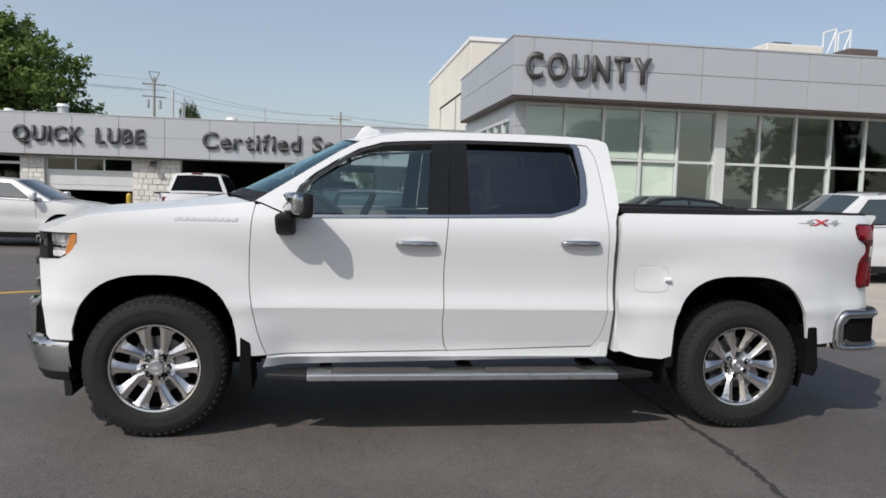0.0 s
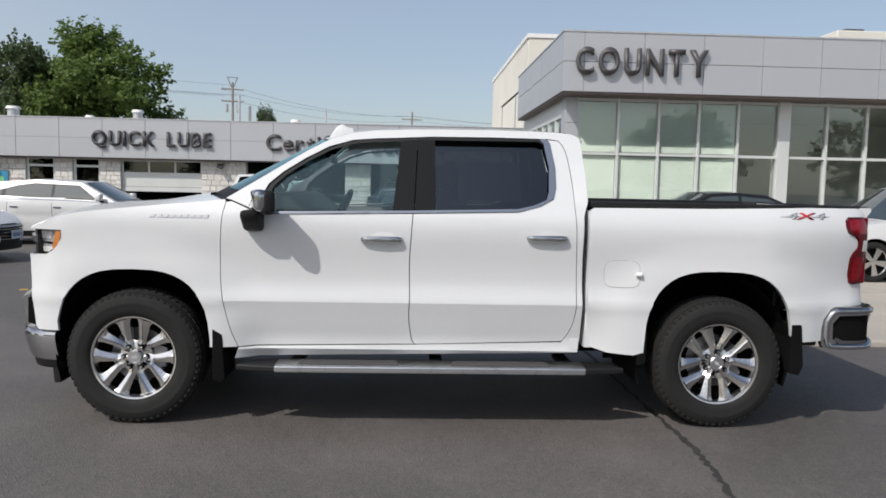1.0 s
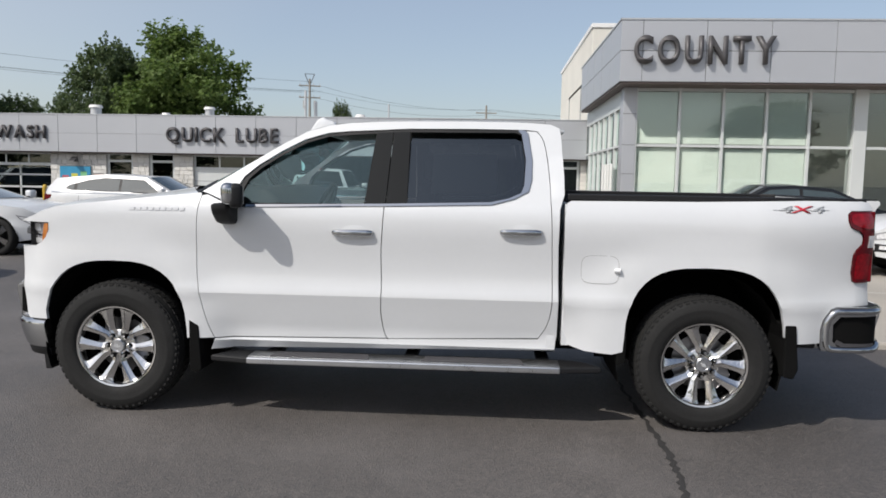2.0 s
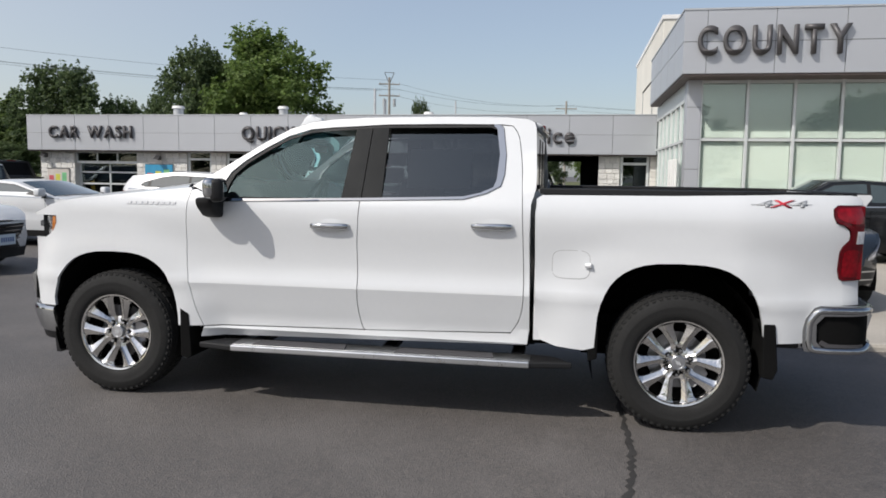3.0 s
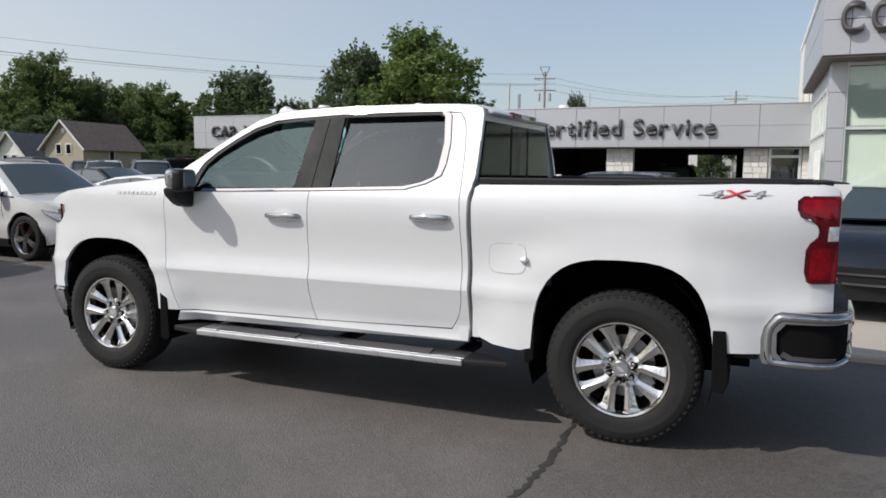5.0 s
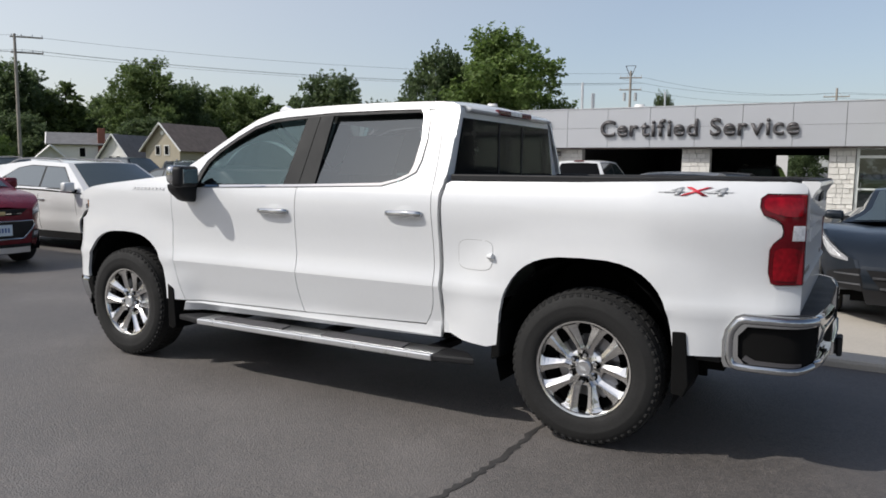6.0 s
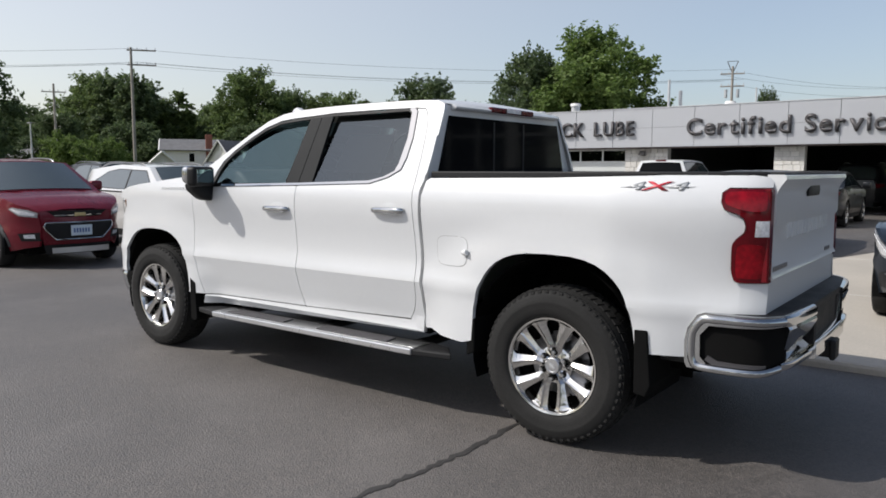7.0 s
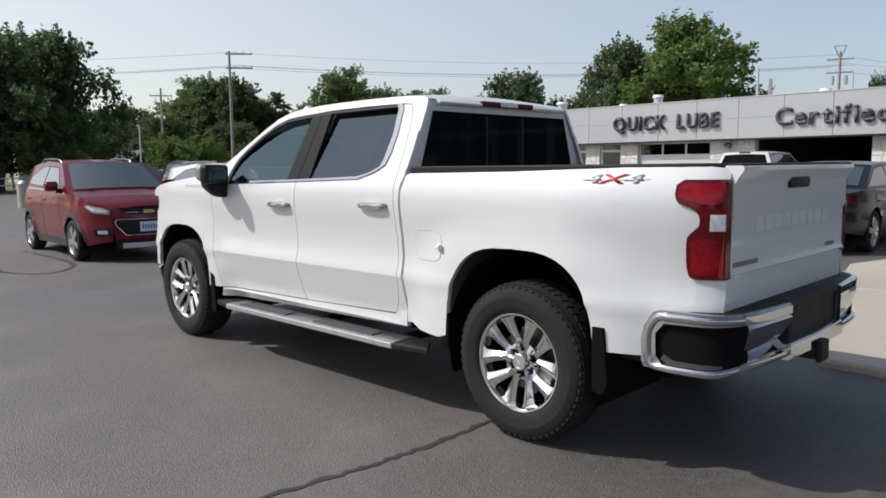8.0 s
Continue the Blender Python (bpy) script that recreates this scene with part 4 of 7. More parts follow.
cab_back = [(2.872, 1.837), (2.88, 1.709), (2.889, 1.565), (2.89, 1.459), (2.862, 1.36), (2.858, 1.145), (2.868, 0.789), (2.868, 0.571), (2.856, 0.475)]
W = M["white_paint"]


def swing(b, s):
    """Turns a mirror's head so that its outer edge lies back."""
    bmesh.ops.rotate(b, cent=(0.85, s * 1.0, 1.4), matrix=Matrix.Rotation(radians(-21 * s), 3, "Z"), verts=b.verts)
    return b


for s, which in ((-1, "driver"), (1, "passenger")):
    low_front = [(-0.415, 0.592), (-0.555, 0.592), (-0.578, 0.615), (-0.604, 0.77), (-0.632, 0.95), (-0.64, 1.062), (-0.50, 1.068), (-0.455, 1.092), (-0.42, 1.125), (-0.398, 1.17), (-0.392, 1.219), (-0.625, 1.2215)]
    fender_poly = [(0.53, 0.50), (0.687, 0.50)] + smooth_poly(door_seam[::-1], 3)[1:] + hood_line[::-1] + low_front[::-1] + [q for q in front_arch if q[0] > -0.5 and q[1] >= 0.6 or q[0] > 0.2]
    fender = part("fender", skin(fender_poly, truck_side, s, 0.025, 0.002, 0.06, 0.04), W, truck)
    fdoor_poly = smooth_poly(door_seam, 3) + [(0.72, 0.502), (1.80, 0.522)] + smooth_poly(b_seam[::-1], 3) + [(0.826, 1.342), (0.64, 1.42)]
    fdoor = part("front_door", skin(fdoor_poly, truck_side, s, 0.03, 0.0028, 0.08, 0.03, 0.0, (0.795,)), W, truck)
    rdoor_poly = smooth_poly(b_seam, 3) + smooth_poly(rear_seam[::-1], 3) + chrome_out[1:8] + [(1.775, 1.364)]
    rdoor = part("rear_door", skin(rdoor_poly, truck_side, s, 0.03, 0.0028, 0.08, 0.03, 0.0, (0.795,)), W, truck)
    cab_poly = roof_out + cab_back + [(0.66, 0.425), (0.687, 0.498), (1.80, 0.52), (2.75, 0.546)] + smooth_poly(rear_seam[::-1], 3) + \
        [(2.645, 1.860), (2.3, 1.862), (1.9, 1.858), (1.69, 1.846), (1.526, 1.838), (1.375, 1.824), (1.226, 1.778), (1.088, 1.702), (0.952, 1.612), (0.865, 1.535), (0.826, 1.46), (0.80, 1.36), (0.64, 1.425)]
    part("cab_side", skin(cab_poly, truck_side, s, 0.03, 0.002, 0.08, 0.03, 0.0, (0.485, 0.795)), W, truck, "white cab frame with pillars and sill")
    bed_poly = [(2.90, 0.535), (3.03, 0.495), (3.20, 0.482)] + rear_arch + [(4.31, 0.575), (4.60, 0.577), (4.62, 0.775), (4.69, 0.78), (4.69, 0.944), (4.663, 0.953), (4.648, 1.01), (4.651, 1.118), (4.667, 1.152), (4.702, 1.185), (4.707, 1.213), (4.699, 1.242), (4.670, 1.266), (4.620, 1.284), (4.602, 1.323), (4.602, 1.367), (4.63, 1.390), (4.63, 1.4505), (4.5, 1.452), (4.229, 1.442), (3.70, 1.428), (2.93, 1.42), (2.905, 1.405), (2.89, 1.32), (2.892, 1.146), (2.9, 0.79)]
    bm = skin(bed_poly, truck_side, s, 0.03, 0.0, 0.06, 0.04)
    bm = merge(bm, skin([(4.69, 0.78), (4.797, 0.785), (4.797, 0.945), (4.69, 0.944)], truck_side, s, 0.03, 0, 0.03, 0.04))
    bm = merge(bm, skin([(4.63, 1.390), (4.797, 1.390), (4.797, 1.436), (4.70, 1.449), (4.63, 1.4505)], truck_side, s, 0.03, 0, 0.03, 0.04))
    bed = part("bedside", bm, W, truck, "white outer wall of the cargo bed")
    # glass and trim
    shell = lambda x, z: truck_side(x, max(z, 1.37)) - 0.004 - 0.08 * (z - 1.36)
    part("window", skin(win_front, shell, s, 0.005, 0.0, 0.2, 0.1), M["glass_front"], fdoor, "lightly tinted window").visible_shadow = False
    part("window", skin(win_rear, shell, s, 0.005, 0.0, 0.2, 0.1), M["glass_dark"], rdoor, "dark privacy window")
    part("pillar_cover", skin([(1.803, 1.835), (1.909, 1.838), (1.915, 1.386), (1.785, 1.382)], truck_side, s, 0.02, 0.0, 0.06, 0.06, 0.003), M["pillar"], rdoor)
    part("pillar_cover", skin([(1.69, 1.826), (1.797, 1.835), (1.779, 1.382), (1.648, 1.377)], truck_side, s, 0.02, 0.0, 0.06, 0.06, 0.003), M["pillar"], truck, "satin black pillar cover")
    seal = [(0.815, 1.36), (0.835, 1.45), (0.87, 1.525), (0.958, 1.604), (1.092, 1.695), (1.23, 1.771), (1.378, 1.817), (1.526, 1.831), (1.69, 1.84), (1.9, 1.853), (2.60, 1.857), (2.625, 1.84)]
    seal_in = [(2.612, 1.828), (2.585, 1.842), (1.909, 1.837), (1.687, 1.825), (1.526, 1.815), (1.381, 1.801), (1.24, 1.757), (1.102, 1.681), (0.968, 1.591), (0.895, 1.518), (0.865, 1.44), (0.85, 1.36)]
    part("window_seal", skin(seal + seal_in, truck_side, s, 0.02, 0.0, 0.1, 0.1, 0.002), M["black_plastic"], truck, "black rubber window seal")
    strip = chrome_out + [(0.83, 1.36), (1.775, 1.381), (2.435, 1.403), (2.545, 1.428), (2.622, 1.462), (2.64, 1.51), (2.65, 1.668), (2.622, 1.832), (2.60, 1.852)]
    part("belt_moulding", skin(strip, truck_side, s, 0.012, 0.0, 0.1, 0.08, 0.009), M["chrome"], truck, "chrome window moulding")
    part("quarter_sail", skin([(0.80, 1.365), (0.85, 1.365), (0.878, 1.50), (0.83, 1.44)], truck_side, s, 0.01, 0, 0.1, 0.1, 0.004), M["black_plastic"], truck, "black mirror sail")
    # handles
    for door, hx, hz in ((fdoor, 1.58, 1.198), (rdoor, 2.625, 1.221)):
        y0 = s * truck_side(hx, hz)
        hb = bmesh.new()
        sec = [(-0.13, 0.0, 0.010), (-0.122, 0.018, 0.016), (-0.09, 0.025, 0.019), (0.0, 0.028, 0.021), (0.09, 0.025, 0.021), (0.122, 0.018, 0.018), (0.13, 0.0, 0.012)]
        rings = []
        for dx, out, hh in sec:
            rings.append([hb.verts.new((hx + dx, y0 + s * (out + 0.012 * math.cos(a)), hz + hh * math.sin(a))) for a in span(0, 2 * math.pi, 10)[:-1]])
        for r0, r1 in zip(rings, rings[1:]):
            for k in range(10):
                hb.faces.new((r0[k], r1[k], r1[(k + 1) % 10], r0[(k + 1) % 10]))
        bmesh.ops.recalc_face_normals(hb, faces=hb.faces)
        part("handle", hb, M["chrome"], door, "chrome pull handle", auto=60)
        cup = net(span(-1, 1, 12), span(-1, 1, 6), lambda u, v: (hx + 0.01 + 0.085 * u, y0 + s * (0.002 + 0.004 * max(0, 1 - u * u - v * v)), hz + 0.004 + 0.046 * v * math.sqrt(max(0, 1 - u * u * 0.95))))
        part("handle_cup", cup, W, door, auto=50)
    # fuel flap on the driver's side only
    if s < 0:
        ring = []
        for i in range(28):
            a = 2 * math.pi * i / 28
            c, d = math.cos(a), math.sin(a)
            ring.append((3.113 + 0.115 * math.copysign(abs(c) ** 0.5, c), 1.003 + 0.088 * math.copysign(abs(d) ** 0.5, d)))
        flap = part("fuel_flap", skin(inset_poly(ring, 0.003), truck_side, s, 0.02, 0, 0.08, 0.05, 0.0025), W, bed, "white fuel flap")
        part("flap_groove", skin(inset_poly(ring, -0.0005), truck_side, s, 0.01, 0, 0.08, 0.05, 0.0006), M["groove"], bed)
        y0 = -truck_side(3.222, 1.0)
        part("flap_catch", tube((3.20, y0 - 0.008, 1.0), (3.235, y0 - 0.018, 1.003), 0.014, 0.016, 10), W, bed, auto=50)
    # 4X4 badge
    def side_text(text, xa, xb, za, cap, mat, ys, parent, bold=0.012):
        hold = new("hold")
        lettering(hold, text, xa, xb, za, cap, 0, 0.004, mat, 0.2, bold, s)
        for ob in list(hold.children):
            lo, hi = min(v.co.x for v in ob.data.vertices), max(v.co.x for v in ob.data.vertices)
            for v in ob.data.vertices:
                v.co.x = xa + (v.co.x - lo) / (hi - lo) * (xb - xa)
                slant = (v.co.z - za) * 0.55
                v.co.x += slant
                v.co.y += s * (truck_side(v.co.x, v.co.z) + 0.001)
            ob.parent = parent
            ob.name = "badge_letter"
        bpy.data.objects.remove(hold)
    side_text("4", 4.155, 4.245, 1.376, 0.040, M["badge_grey"], 0, bed)
    side_text("X", 4.235, 4.365, 1.374, 0.044, M["badge_red"], 0, bed)
    side_text("4", 4.355, 4.445, 1.376, 0.040, M["badge_grey"], 0, bed)
    part("badge_bar", skin([(4.13, 1.386), (4.475, 1.389), (4.485, 1.394), (4.135, 1.391)], truck_side, s, 0.003, 0, 0.05, 0.05, 0.002), M["badge_grey"], bed)
    # name plate on the fender: a row of plain bars
    for i in range(9):
        xa = 0.15 + i * 0.0405
        part("name_bar", skin([(xa, 1.312), (xa + 0.031, 1.3125), (xa + 0.036, 1.331), (xa + 0.006, 1.331)], truck_side, s, 0.004, 0, 0.05, 0.05, 0.004), M["script"], fender)
    # head lamp, drawn in towards the nose
    lamp_side = lambda x, z: truck_side(x, z) - 0.005 - 0.55 * max(0.0, -0.40 - x)
    lamp = part("headlight", skin([(-0.66, 1.09), (-0.455, 1.095), (-0.42, 1.15), (-0.41, 1.212), (-0.66, 1.215)], lamp_side, s, 0.05, 0, 0.05, 0.03, 0.004), M["lamp_cell"], truck, "clear headlight with dark and chrome inside")
    for xa, xb in ((-0.655, -0.615), (-0.608, -0.55), (-0.543, -0.475)):
        part("reflector", skin([(xa, 1.158), (xb, 1.16), (xb + 0.004, 1.206), (xa, 1.204)], lamp_side, s, 0.01, 0, 0.05, 0.03, 0.009), M["clear_lens"], lamp, "clear lamp cell")
    part("reflector", skin([(-0.66, 1.072), (-0.505, 1.076), (-0.468, 1.10), (-0.48, 1.112), (-0.66, 1.10)], lamp_side, s, 0.02, 0, 0.05, 0.03, 0.011), M["clear_lens"], lamp, "clear lower lamp cell")
    part("turn_signal", skin([(-0.475, 1.083), (-0.455, 1.088), (-0.418, 1.125), (-0.395, 1.175), (-0.393, 1.214), (-0.43, 1.214), (-0.455, 1.15)], lamp_side, s, 0.03, 0, 0.05, 0.03, 0.009), M["amber"], lamp, "amber turn signal lens")
    part("lamp_bar", skin([(-0.66, 1.125), (-0.47, 1.13), (-0.465, 1.142), (-0.66, 1.14)], lamp_side, s, 0.02, 0, 0.05, 0.03, 0.01), M["chrome"], lamp)
    part("lamp_strip", skin([(-0.66, 0.93), (-0.635, 0.94), (-0.625, 1.05), (-0.66, 1.075)], lamp_side, s, 0.02, 0, 0.05, 0.03, 0.008), M["chrome"], lamp, "chrome strip under the headlight")
    part("lamp_bezel", skin([(-0.66, 1.06), (-0.50, 1.065), (-0.455, 1.092), (-0.66, 1.088)], lamp_side, s, 0.04, 0, 0.05, 0.03, 0.006), M["gloss_black"], lamp)
    # tail lamp, wrapped round the corner
    tail_poly = [(4.606, 1.328), (4.622, 1.289), (4.672, 1.270), (4.703, 1.245), (4.711, 1.213), (4.706, 1.183), (4.670, 1.150), (4.655, 1.117), (4.652, 1.01), (4.666, 0.957), (4.69, 0.948), (4.80, 0.947), (4.80, 1.386), (4.632, 1.386), (4.609, 1.368)]
    tail = part("tail_lamp", skin(smooth_poly(tail_poly[:11], 4) + tail_poly[11:13] + smooth_poly(tail_poly[13:], 4), truck_side, s, 0.05, 0.001, 0.035, 0.03, 0.012), M["red_lens"], truck, "red wraparound tail lamp")
    y_in, y_out = 0.765, truck_side(4.80, 1.2) + 0.012
    part("lens_return", box(4.745, min(s * y_in, s * y_out), 0.95, 4.802, max(s * y_in, s * y_out), 1.386, 0.006), M["red_lens"], tail)
    part("reverse_lens", skin([(4.748, 1.165), (4.80, 1.165), (4.80, 1.238), (4.752, 1.238)], truck_side, s, 0.03, 0, 0.02, 0.03, 0.017), M["clear_lens"], tail, "clear reversing lens")
    part("lower_lens", skin(smooth_poly([(4.674, 0.985), (4.70, 0.970), (4.77, 0.970), (4.788, 0.985), (4.788, 1.10), (4.77, 1.125), (4.70, 1.128), (4.676, 1.10)], 4, True), truck_side, s, 0.02, 0, 0.035, 0.03, 0.0145), M["bright_red_lens"], tail)
    part("upper_lens", skin(smooth_poly([(4.622, 1.335), (4.64, 1.308), (4.72, 1.283), (4.775, 1.283), (4.788, 1.30), (4.785, 1.36), (4.76, 1.372), (4.65, 1.372), (4.625, 1.36)], 4, True), truck_side, s, 0.02, 0, 0.035, 0.03, 0.0145), M["bright_red_lens"], tail)
    # door mirror
    mir = part("door_mirror", swing(box(0.795, s * 0.985, 1.345, 0.88, s * 1.245, 1.492, 0.030, seg=4), s), M["gloss_black"], truck, "black door mirror with chrome cap", auto=50)
    part("mirror_cap", swing(box(0.75, s * 1.02, 1.366, 0.84, s * 1.242, 1.496, 0.036, seg=4), s), M["chrome"], mir, "chrome mirror cap", auto=50)
    part("mirror_foot", prism([(s * 0.94, 1.25), (s * 1.00, 1.232), (s * 1.07, 1.245), (s * 1.15, 1.31), (s * 1.17, 1.37), (s * 0.94, 1.37)], 0.735, 0.85, "x", bevel=0.025), M["black_plastic"], mir, "black plastic mirror arm", auto=50)
    part("mirror_glass", swing(box(0.8775, s * 1.02, 1.372, 0.8825, s * 1.222, 1.470), s), M["mirror_glass"], mir, "mirror glass")
    # mud flaps
    part("mud_flap", prism([(0.53, 0.62), (0.59, 0.58), (0.61, 0.30), (0.58, 0.275), (0.53, 0.29)], s * 0.72, s * 1.0, "y", bevel=0.006), M["dark"], truck, "black front mud flap")
    part("mud_flap", prism([(4.235, 0.69), (4.30, 0.69), (4.325, 0.42), (4.30, 0.36), (4.24, 0.37)], s * 0.72, s * 1.0, "y", bevel=0.006), M["dark"], truck, "black rear mud flap")
    part("mud_guard", prism([(3.228, 0.60), (3.245, 0.625), (3.288, 0.625), (3.285, 0.43), (3.23, 0.41)], s * 0.80, s * 1.008, "y", bevel=0.008), M["dark"], truck, "black guard before the rear wheel")
    # running board
    step = part("running_board", prism([(0.78, s * 0.90), (0.93, s * 0.86), (2.88, s * 0.86), (3.03, s * 0.90), (3.14, s * 1.03), (2.88, s * 1.08), (0.93, s * 1.08), (0.68, s * 1.03)], 0.365, 0.405, "z", bevel=0.01), M["black_plastic"], truck, "black running board with metal strip")
    part("edge_strip", prism([(0.93, s * 1.055), (2.88, s * 1.055), (2.88, s * 1.09), (0.93, s * 1.09)], 0.368, 0.408, "z", bevel=0.008), M["brushed"], step, "bright metal edge strip")
    part("top_plate", prism([(0.93, s * 0.90), (2.88, s * 0.90), (2.88, s * 1.055), (0.93, s * 1.055)], 0.400, 0.409, "z"), M["plate_metal"], step)
    for xa, xb in ((1.09, 1.68), (2.045, 2.64)):
        part("tread_pad", prism([(xa, s * 0.94), (xb, s * 0.94), (xb + 0.02, s * 1.05), (xa - 0.02, s * 1.05)], 0.404, 0.419, "z", bevel=0.004), M["tread_pad"], step, "grooved dark tread pad")
    for xa in (1.0, 1.9, 2.75):
        part("bracket", box(xa, min(s * 0.6, s * 0.92), 0.37, xa + 0.08, max(s * 0.6, s * 0.92), 0.41, 0.005), M["black_plastic"], step)
    # wheel wells
    for cx, r in ((0.045, 0.50), (3.745, 0.51)):
        well = net(span(-0.35, math.pi + 0.35, 20), [0.30, 0.60, 0.95], lambda a, d: (cx + r * math.cos(a), s * d, 0.46 + 0.55 * math.sin(a)))
        part("wheel_liner", well, M["dark"], truck)
        part("wheel_liner", box(cx - 0.55, s * 0.28, 0.3, cx + 0.55, s * 0.30, 1.05), M["dark"], truck)

# hood, cowl, roof, screens
hood_z = lambda x: lerp(x, [p[0] for p in hood_line], [p[1] for p in hood_line])


def hood_at(x, v):
    w = truck_side(x, hood_z(x)) - 0.004
    z = hood_z(x) - 0.002 + 0.035 * (1 - abs(v) ** 3) - 0.012 * math.exp(-((abs(v) - 0.55) / 0.08) ** 2)
    drop = max(0, (-0.45 - x)) * 0.6 * (1 - abs(v)) ** 0.3
    x -= 0.20 * (1 - v * v) * max(0, min(1, (0.1 - x) / 0.7)) + 0.26 * (1 - v * v) * max(0, min(1, (x - 0.05) / 0.53))
    return (x, v * w, z - drop * 0.2)


bm = net(span(-0.62, 0.58, 24), span(-1, 1, 28), hood_at)
bmesh.ops.recalc_face_normals(bm, faces=bm.faces)
part("hood", bm, W, truck, "white hood with raised edges", smooth=True)
part("cowl", net(span(0, 1, 3), span(-0.93, 0.93, 16), lambda u, v: (0.56 + 0.12 * u - 0.27 * (1 - v * v), v, 1.412 + 0.026 * u + 0.02 * (1 - v * v))), M["black_plastic"], truck, "black cowl below the windscreen")
rx, rz = [p[0] for p in roof_out], [p[1] for p in roof_out]


def roof_at(x, v):
    z = lerp(x, rx, rz)
    w = truck_side(x, z - 0.0)
    bow = 0.105 * (1 - v * v) * max(0.0, min(1.0, (1.55 - x) / 0.33))
    return (x - bow, v * w, z + 0.035 * (1 - abs(v) ** 2.2) * min(1, (2.9 - x) * 4))


part("roof", net(span(1.22, 2.862, 20), span(-1, 1, 20), roof_at), W, truck, "white roof", smooth=True)
part("headliner", net(span(1.30, 2.80, 4), span(-1, 1, 6), lambda x, v: (x, v * 0.68, 1.84 + 0.02 * (1 - v * v))), M["headliner"], truck)


def screen_at(u, v):
    x0, z0, x1, z1 = 0.64, 1.43, 1.235, 1.838
    w = truck_side(x0 + (x1 - x0) * u, z0 + (z1 - z0) * u + 0.03) - 0.05
    bow = 0.29 * (1 - v * v)
    return (x0 + (x1 - x0) * u - bow * (1 - 0.64 * u), v * w, z0 + (z1 - z0) * u + 0.028 * (1 - v * v))


part("windscreen", net(span(0, 1, 8), span(-1, 1, 16), screen_at), M["glass_front"], truck, "clear raked windscreen", smooth=True).visible_shadow = False
part("screen_band", net(span(0, 0.11, 2), span(-1, 1, 16), lambda u, v: tuple(Vector(screen_at(u, v)) + Vector((-0.004, 0, 0.006)))), M["black_plastic"], truck, "black band at the foot of the windscreen", smooth=True)
# back of the cab
back = part("cab_back", prism([(-0.93, 0.5), (0.93, 0.5), (0.93, 1.42), (0.70, 1.87), (-0.70, 1.87), (-0.93, 1.42)], 2.80, 2.858, "x"), W, truck, "white rear wall of the cab")
part("rear_window", prism([(-0.80, 1.435), (0.80, 1.435), (0.685, 1.805), (-0.685, 1.805)], 2.8575, 2.868, "x"), M["rear_glass"], back, "dark rear window")
part("window_divider", box(2.867, 0.18, 1.45, 2.872, 0.20, 1.79), M["black_plastic"], back)
part("window_divider", box(2.867, -0.20, 1.45, 2.872, -0.18, 1.79), M["black_plastic"], back)
part("roof_lip", prism([(2.79, 1.90), (2.86, 1.882), (2.905, 1.862), (2.895, 1.845), (2.85, 1.84), (2.79, 1.86)], -0.66, 0.66, "y", bevel=0.008), W, truck, "white lip over the rear window", auto=40)
lamp3 = part("brake_lamp", box(2.87, -0.27, 1.848, 2.908, 0.27, 1.885, 0.008), M["dark_red_lens"], truck, "dark red high brake lamp")
part("lens", box(2.905, -0.09, 1.853, 2.912, 0.09, 1.88, 0.003), M["clear_lens"], lamp3)
fin = prism([(1.19, 1.84), (1.25, 1.928), (1.29, 1.945), (1.315, 1.925), (1.36, 1.918), (1.38, 1.88), (1.30, 1.85)], -0.53, -0.47, "y", bevel=0.01)
part("roof_fin", fin, W, truck, "white roof antenna fin", auto=50)

# inside of the cab
for y in (-0.40, 0.40):
    seat = part("front_seat", box(1.45, y - 0.25, 0.75, 2.0, y + 0.25, 0.95, 0.06, seg=2), M["seat"], truck, "dark leather seat", auto=60)
    part("backrest", prism([(1.95, 0.9), (2.05, 1.5), (1.97, 1.52), (1.82, 0.92)], y - 0.25, y + 0.25, "y", bevel=0.04), M["seat"], seat, auto=60)
    part("headrest", box(1.98, y - 0.13, 1.53, 2.07, y + 0.13, 1.72, 0.035, seg=2), M["seat"], seat, auto=60)
bench = part("rear_seat", box(2.3, -0.7, 0.75, 2.7, 0.7, 0.95, 0.05), M["seat"], truck, "dark rear bench", auto=60)
part("backrest", box(2.62, -0.7, 0.95, 2.76, 0.7, 1.5, 0.05), M["seat"], bench, auto=60)
part("dashboard", prism([(0.70, 1.43), (0.80, 1.475), (0.98, 1.465), (1.15, 1.33), (1.12, 1.0), (0.7, 0.9)], -0.85, 0.85, "y", bevel=0.03), M["black_plastic"], truck, "dark dashboard", auto=60)
R = Matrix.Translation((1.26, -0.40, 1.32)) @ Matrix.Rotation(radians(-65), 4, "Y")
wheel = pipe([R @ Vector((0.185 * math.cos(a), 0.185 * math.sin(a), 0)) for a in span(0, 2 * math.pi, 24)], 0.017)
for a in (0.0, 2.2, 4.1):
    tube(R @ Vector((0, 0, -0.01)), R @ Vector((0.18 * math.cos(a), 0.18 * math.sin(a), 0)), 0.02, None, 6, wheel)
part("steering_wheel", wheel, M["black_plastic"], truck, "black steering wheel", auto=50)
part("inner_mirror", box(1.16, -0.12, 1.69, 1.19, 0.12, 1.75, 0.012), M["black_plastic"], truck)
